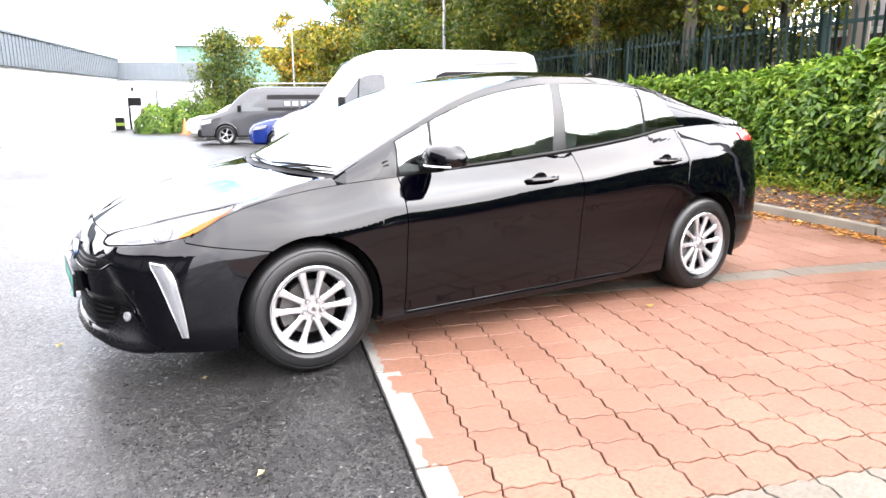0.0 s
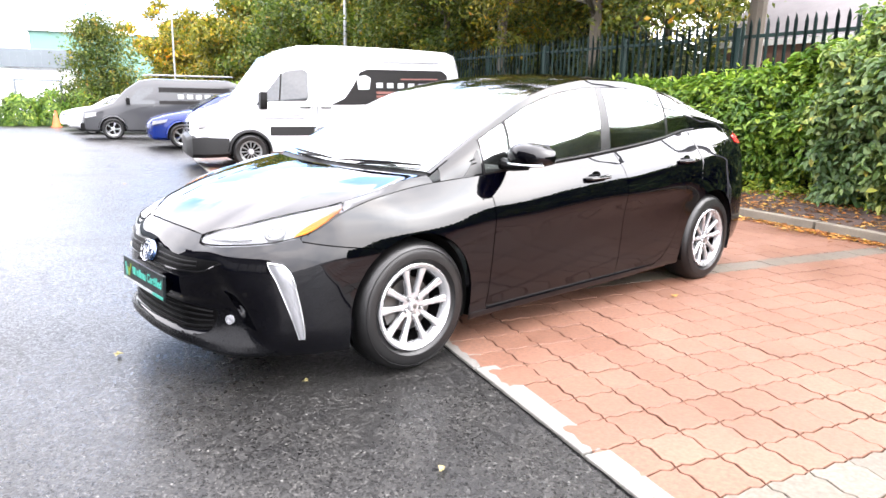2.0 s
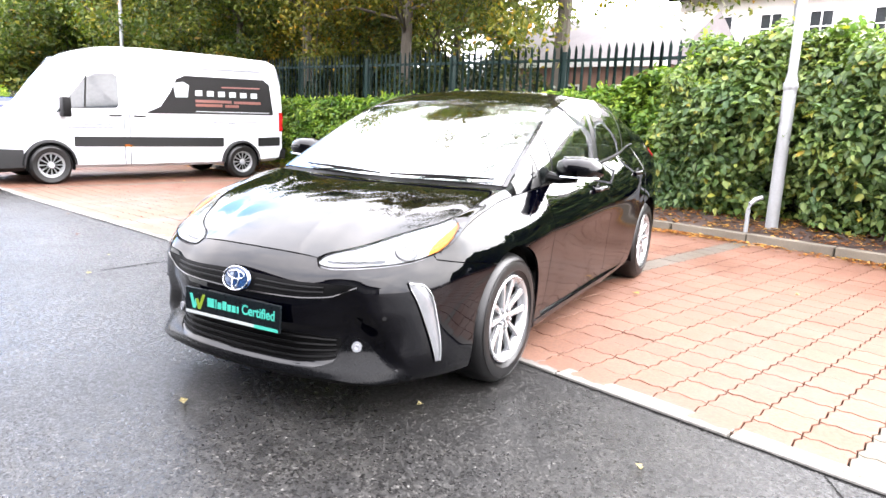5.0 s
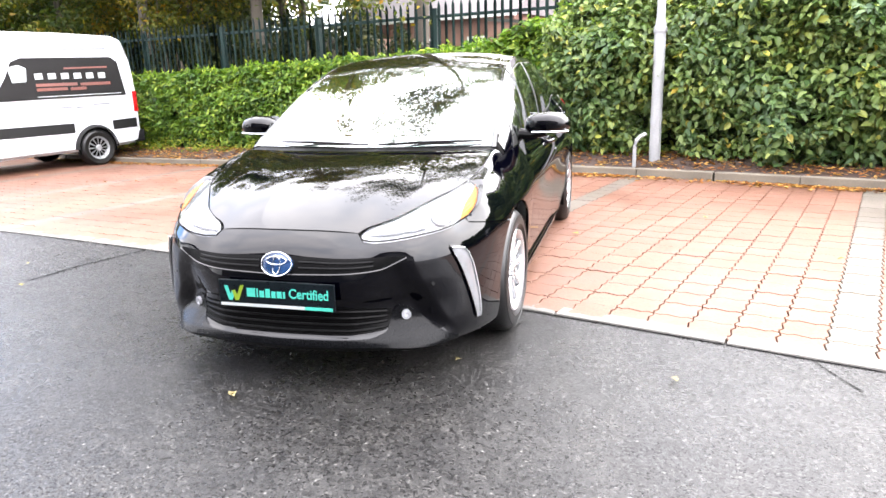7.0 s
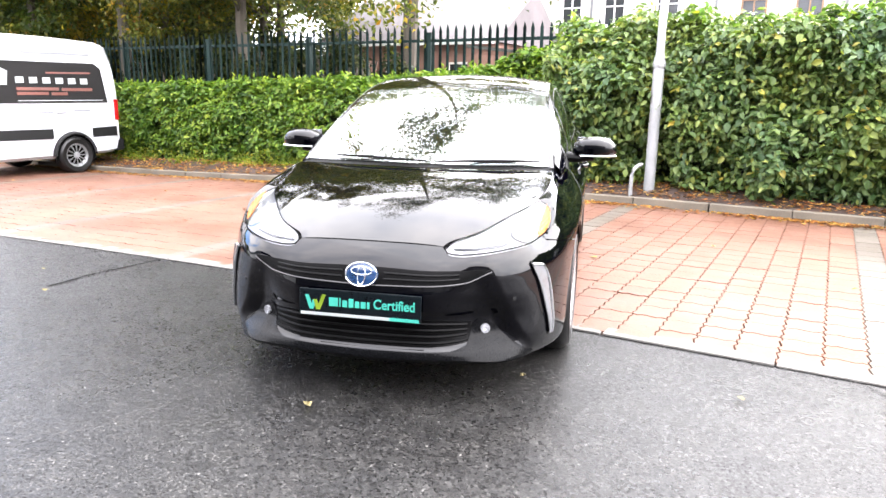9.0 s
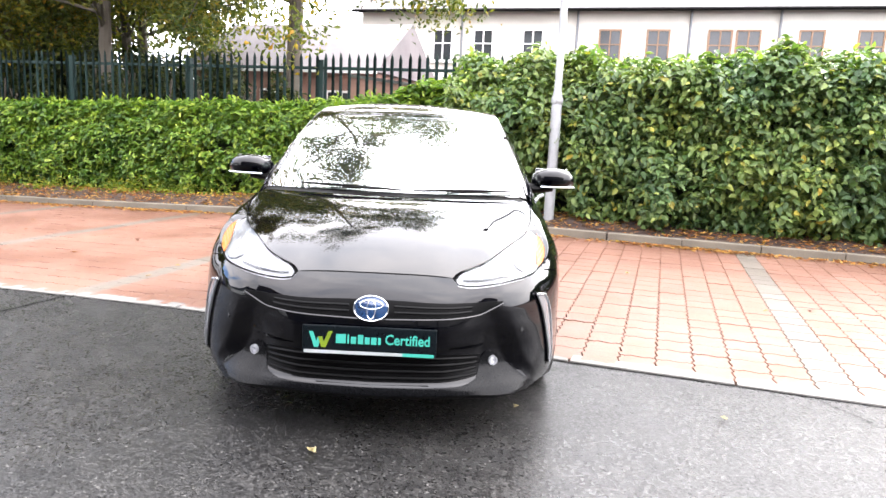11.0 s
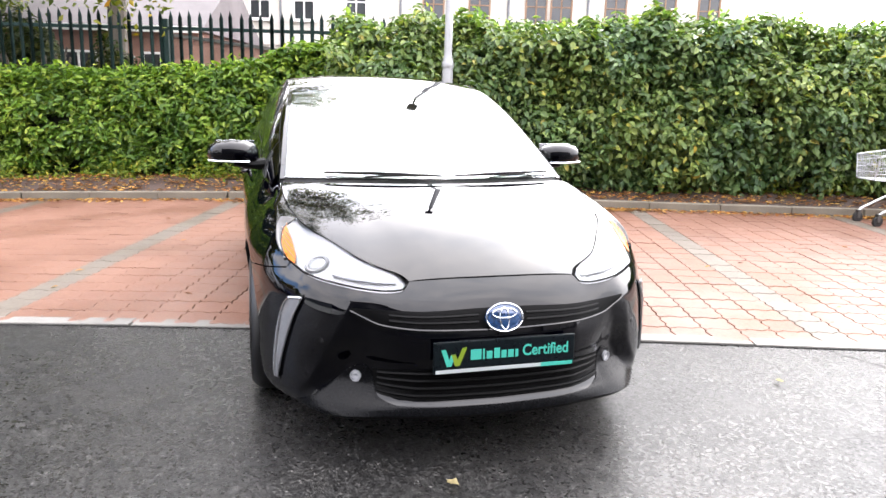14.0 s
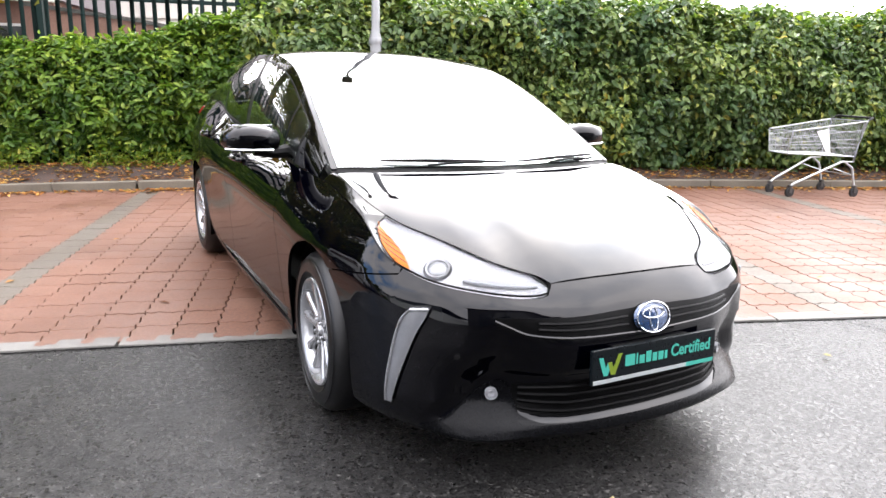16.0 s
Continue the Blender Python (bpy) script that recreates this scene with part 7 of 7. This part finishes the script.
cott = thing("brick_house", "low red brick house with slate roof and white bargeboards", "house", bay(15.0, 9.6, 0.0), BAY_TURN)
part("wall", box_bm((0, -2.9, -1.0), (5, 3.2, 2.85)), BRICK, cott)
part("roof", prism_bm([(-0.3, 2.80), (5.3, 2.80), (2.5, 4.5)], "y", -3.1, 3.4), SLATE, cott)
part("bargeboard", box_bm((-0.34, -3.1, 2.74), (-0.28, 3.4, 2.90)), WHITE_TRIM, cott)
facade_window(cott, (0, 0.3, 1.1), 0.9, 1.1, face_u)
facade_window(cott, (0, -1.9, 1.1), 0.9, 1.1, face_u)
yard = thing("garden_wall", "red brick garden wall with pale sloping coping", "wall", bay(13.5, 4.0, 0.0), BAY_TURN)
part("wall", prism_bm([(-6.0, -1), (2.8, -1), (2.8, 2.55), (0.5, 2.30), (-1.4, 1.98), (-6.0, 1.9)], "x", 0, 0.24), BRICK, yard)
part("coping", prism_bm([(-6.0, 1.9), (-1.4, 1.98), (0.5, 2.30), (2.8, 2.55), (2.8, 2.63), (0.5, 2.38), (-1.4, 2.06), (-6.0, 1.98)], "x", -0.05, 0.29), CONCRETE, yard)
steps = thing("outdoor_steps", "pale concrete steps beside the brick house", "steps", bay(14.0, 11.6, 0.0), BAY_TURN)
for k in range(9):
    part("tread", box_bm((0.12 * k, -0.6 + 0.05 * k, 1.0 + 0.16 * k), (0.12 * k + 0.4, 1.4 + 0.05 * k, 1.075 + 0.16 * k), 0.01), CONCRETE, steps)
part("string", box_bm((0, 1.4, -1.0), (1.4, 1.6, 2.3)), BRICK, steps)
part("string", box_bm((0, -0.8, -1.0), (1.4, -0.6, 2.3)), BRICK, steps)

shed = thing("showroom", "long white showroom with grey ribbed fascia", "building", bay(-9.2, 0, 0), BAY_TURN)
part("wall", box_bm((-12, 10, -1.5), (0, 45, 2.35)), CLADDING, shed)
part("wall", box_bm((-12, 45.0, -1.5), (5.4, 56, 2.30)), CLADDING, shed)
part("roof", box_bm((-12.2, 9.7, 3.42), (0.25, 44.8, 3.52), 0.02), GREY_CLAD, shed)
part("roof", box_bm((-12.2, 44.8, 3.20), (5.8, 56.3, 3.30), 0.02), GREY_CLAD, shed)
fascia = part("fascia", box_bm((0.0, 10, 2.30), (0.17, 45, 3.42)), GREY_CLAD, shed, "grey ribbed metal fascia")
rib = None
for k in range(87):
    if rib is None:
        rib = part("rib", box_bm((0.171, 10.2, 2.31), (0.20, 10.4, 3.41)), GREY_CLAD, fascia)
    else:
        new("rib", rib.data).parent = fascia
        fascia.children[-1].matrix_basis = pose(0, 0.4 * k, 0)
end_fascia = part("fascia", box_bm((0.2, 44.63, 2.22), (5.6, 45.0, 3.2)), GREY_CLAD, shed)
for k in range(13):
    part("rib", box_bm((0.4 + 0.4 * k, 44.60, 2.23), (0.6 + 0.4 * k, 44.629, 3.19)), GREY_CLAD, end_fascia)
part("shutter_frame", box_bm((2.2, 44.9, -1.0), (4.75, 44.99, 1.55)), GREY_CLAD, shed)
for k in range(14):
    part("shutter_slat", box_bm((2.35, 44.84 + 0.01 * (k % 2), -0.85 + 0.165 * k), (4.6, 44.92, -0.70 + 0.165 * k)), CLADDING, shed)
part("door", box_bm((0.5, 44.9, -1.0), (1.3, 44.98, 1.1)), BLACK_PLASTIC, shed)
part("wall_vent", box_bm((0.75, 44.9, 1.5), (0.9, 44.98, 1.75)), BLACK_PLASTIC, shed)
bin_ = thing("waste_bin", "tall pale plastic bin by the showroom wall", "bin", bay(-7.9, 43.6, fall(43.6)), BAY_TURN)
part("body", box_bm((-0.4, -0.4, 0), (0.4, 0.4, 1.35), 0.08), CLADDING, bin_, smooth=True)
part("lid", box_bm((-0.43, -0.43, 1.36), (0.43, 0.43, 1.48), 0.05), CLADDING, bin_, smooth=True)
bollard = thing("bollard", "dark bollard with yellow and black stripes", "bollard", bay(-8.75, 42.0, fall(42)), BAY_TURN)
part("post", box_bm((-0.25, -0.2, 0), (0.25, 0.2, 0.8), 0.04), BLACK_PLASTIC, bollard)
part("stripe", box_bm((-0.256, -0.206, 0.3), (0.256, 0.206, 0.5), 0.03), LIME, bollard)
cone = thing("traffic_cone", "orange traffic cone by the low hedge", "cone", bay(-4.0, 31.5, fall(31.5)), BAY_TURN)
part("cone", lathe_bm([(0.17, 0.03), (0.03, 0.72), (0.0005, 0.73)], 20, "z"), ORANGE, cone, smooth=True)
part("base", box_bm((-0.22, -0.22, 0), (0.22, 0.22, 0.035), 0.01), ORANGE, cone)
barn = thing("warehouse", "pale green clad warehouse behind the showroom", "building", bay(-9.0, 78, -1), BAY_TURN)
part("wall", box_bm((0, 0, 0), (26, 20, 7.4)), GREEN_CLAD, barn)
part("roof", box_bm((-0.4, -0.4, 7.4), (26.4, 20.4, 8.1), 0.1), CLADDING, barn)
# unseen hall added behind the camera; blocks sky and darkens the car's reflections
hall = thing("sales_hall", "unseen dark glazed hall added across the lane to block sky", "building", bay(-9.2, -2, 0), BAY_TURN)
part("wall", box_bm((-12, -16, -0.5), (0, 7, 5.2)), HALL_DARK, hall)
part("roof", box_bm((-12.3, -16.3, 5.2), (0.4, 7.3, 5.5), 0.05), SLATE, hall)
for k in range(8):
    part("glazing", box_bm((0.0, -13.5 + 2.4 * k, 0.2), (0.05, -11.3 + 2.4 * k, 3.4), 0.01), WINDOW_DARK, hall)
# ---- block paving, laid last ----
PU, PV = 0.2095, 0.2042
WAVE = [(0.0, 0.0), (0.16, 1.0), (0.31, -1.0), (0.69, 1.0), (0.84, -1.0)]


def paver_outline(gap=0.002):
    """One block with waved sides that key into its neighbours."""
    a, b, w, c = PU, PV, 0.0085, 0.0078
    out = [(t * a, c * o) for t, o in WAVE] + [(a + w * o, t * b) for t, o in WAVE]
    out += [((1 - t) * a, b - c * o) for t, o in WAVE] + [(-w * o, (1 - t) * b) for t, o in WAVE]
    cx, cy = a / 2, b / 2
    return [(x - cx, y - cy) for x, y in out]


SHAPE = np.array(paver_outline())
RIM = len(SHAPE)


def paver_rings():
    d = np.roll(SHAPE, -1, 0) - np.roll(SHAPE, 1, 0)
    nrm = np.stack([d[:, 1], -d[:, 0]], 1)
    nrm /= np.linalg.norm(nrm, axis=1, keepdims=True)
    nrm = nrm * 1.3
    lo = SHAPE - nrm * 0.0026
    mid = SHAPE - nrm * 0.0028
    top = SHAPE - nrm * 0.0046
    return [(lo, -0.022), (mid, -0.0025), (top, 0.0)]


RINGS = paver_rings()
PV_VERTS = np.concatenate([np.column_stack([r, np.full(RIM, z)]) for r, z in RINGS])
PV_FACES = [(i * RIM + j, i * RIM + (j + 1) % RIM, (i + 1) * RIM + (j + 1) % RIM, (i + 1) * RIM + j) for i in range(2) for j in range(RIM)] + [tuple(range(2 * RIM, 3 * RIM))]
# thin out the block for the joined rest
pave = thing("paved_bays", "worn red waved concrete blocks with grey bay lines", "paving", bay(0, 0, 0), BAY_TURN, kind="structure")
one = {}
for mat, key in ((PAVER, 0), (PAVER_GREY, 1)):
    me = bpy.data.meshes.new("paver")
    me.from_pydata(PV_VERTS.tolist(), [], PV_FACES)
    me.materials.append(mat)
    me.polygons.foreach_set("use_smooth", [False] * (2 * RIM + 1))
    me.update()
    one[key] = me
rng = np.random.default_rng(17)
rest = {(0, 0): [], (0, 1): [], (1, 0): [], (1, 1): []}
for j in range(-62, 84):
    v = 0.03 + PV * j
    grey = j % 12 == 0
    for i in range(-1, 24):
        u = 0.04 + PU * (i + 0.5)
        if u - PU / 2 < 0.03 and u + PU / 2 < 0.15:
            continue
        if u > 4.86 - PU / 2 + 0.1:
            continue
        z = fall(v) + 0.010 + rng.normal(0, 0.0012)
        tx, ty = rng.normal(0, 0.14, 2)
        if -13 <= j <= -2:
            ob = new("paver", one[1 if grey else 0])
            ob.parent = pave
            ob.matrix_basis = pose(u, v, z, tx, ty, 0)
        else:
            rest[(1 if grey else 0, 1 if j > -2 else 0)].append((u, v, z, math.radians(tx), math.radians(ty)))
for (g, side), rows in rest.items():
    if not rows:
        continue
    a = np.array(rows)
    V3 = PV_VERTS[None] + 0.0
    vv = np.repeat(V3, len(a), 0)
    vv[:, :, 2] += vv[:, :, 1] * a[:, 3:4] - vv[:, :, 0] * a[:, 4:5]
    vv += a[:, None, :3]
    m = len(PV_VERTS)
    faces = [tuple(k * m + q for q in f) for k in range(len(a)) for f in PV_FACES]
    ob = mesh_object("far_pavers", vv.reshape(-1, 3), faces, PAVER_GREY if g else PAVER, pave)
    tagged(ob, kind="stuff")
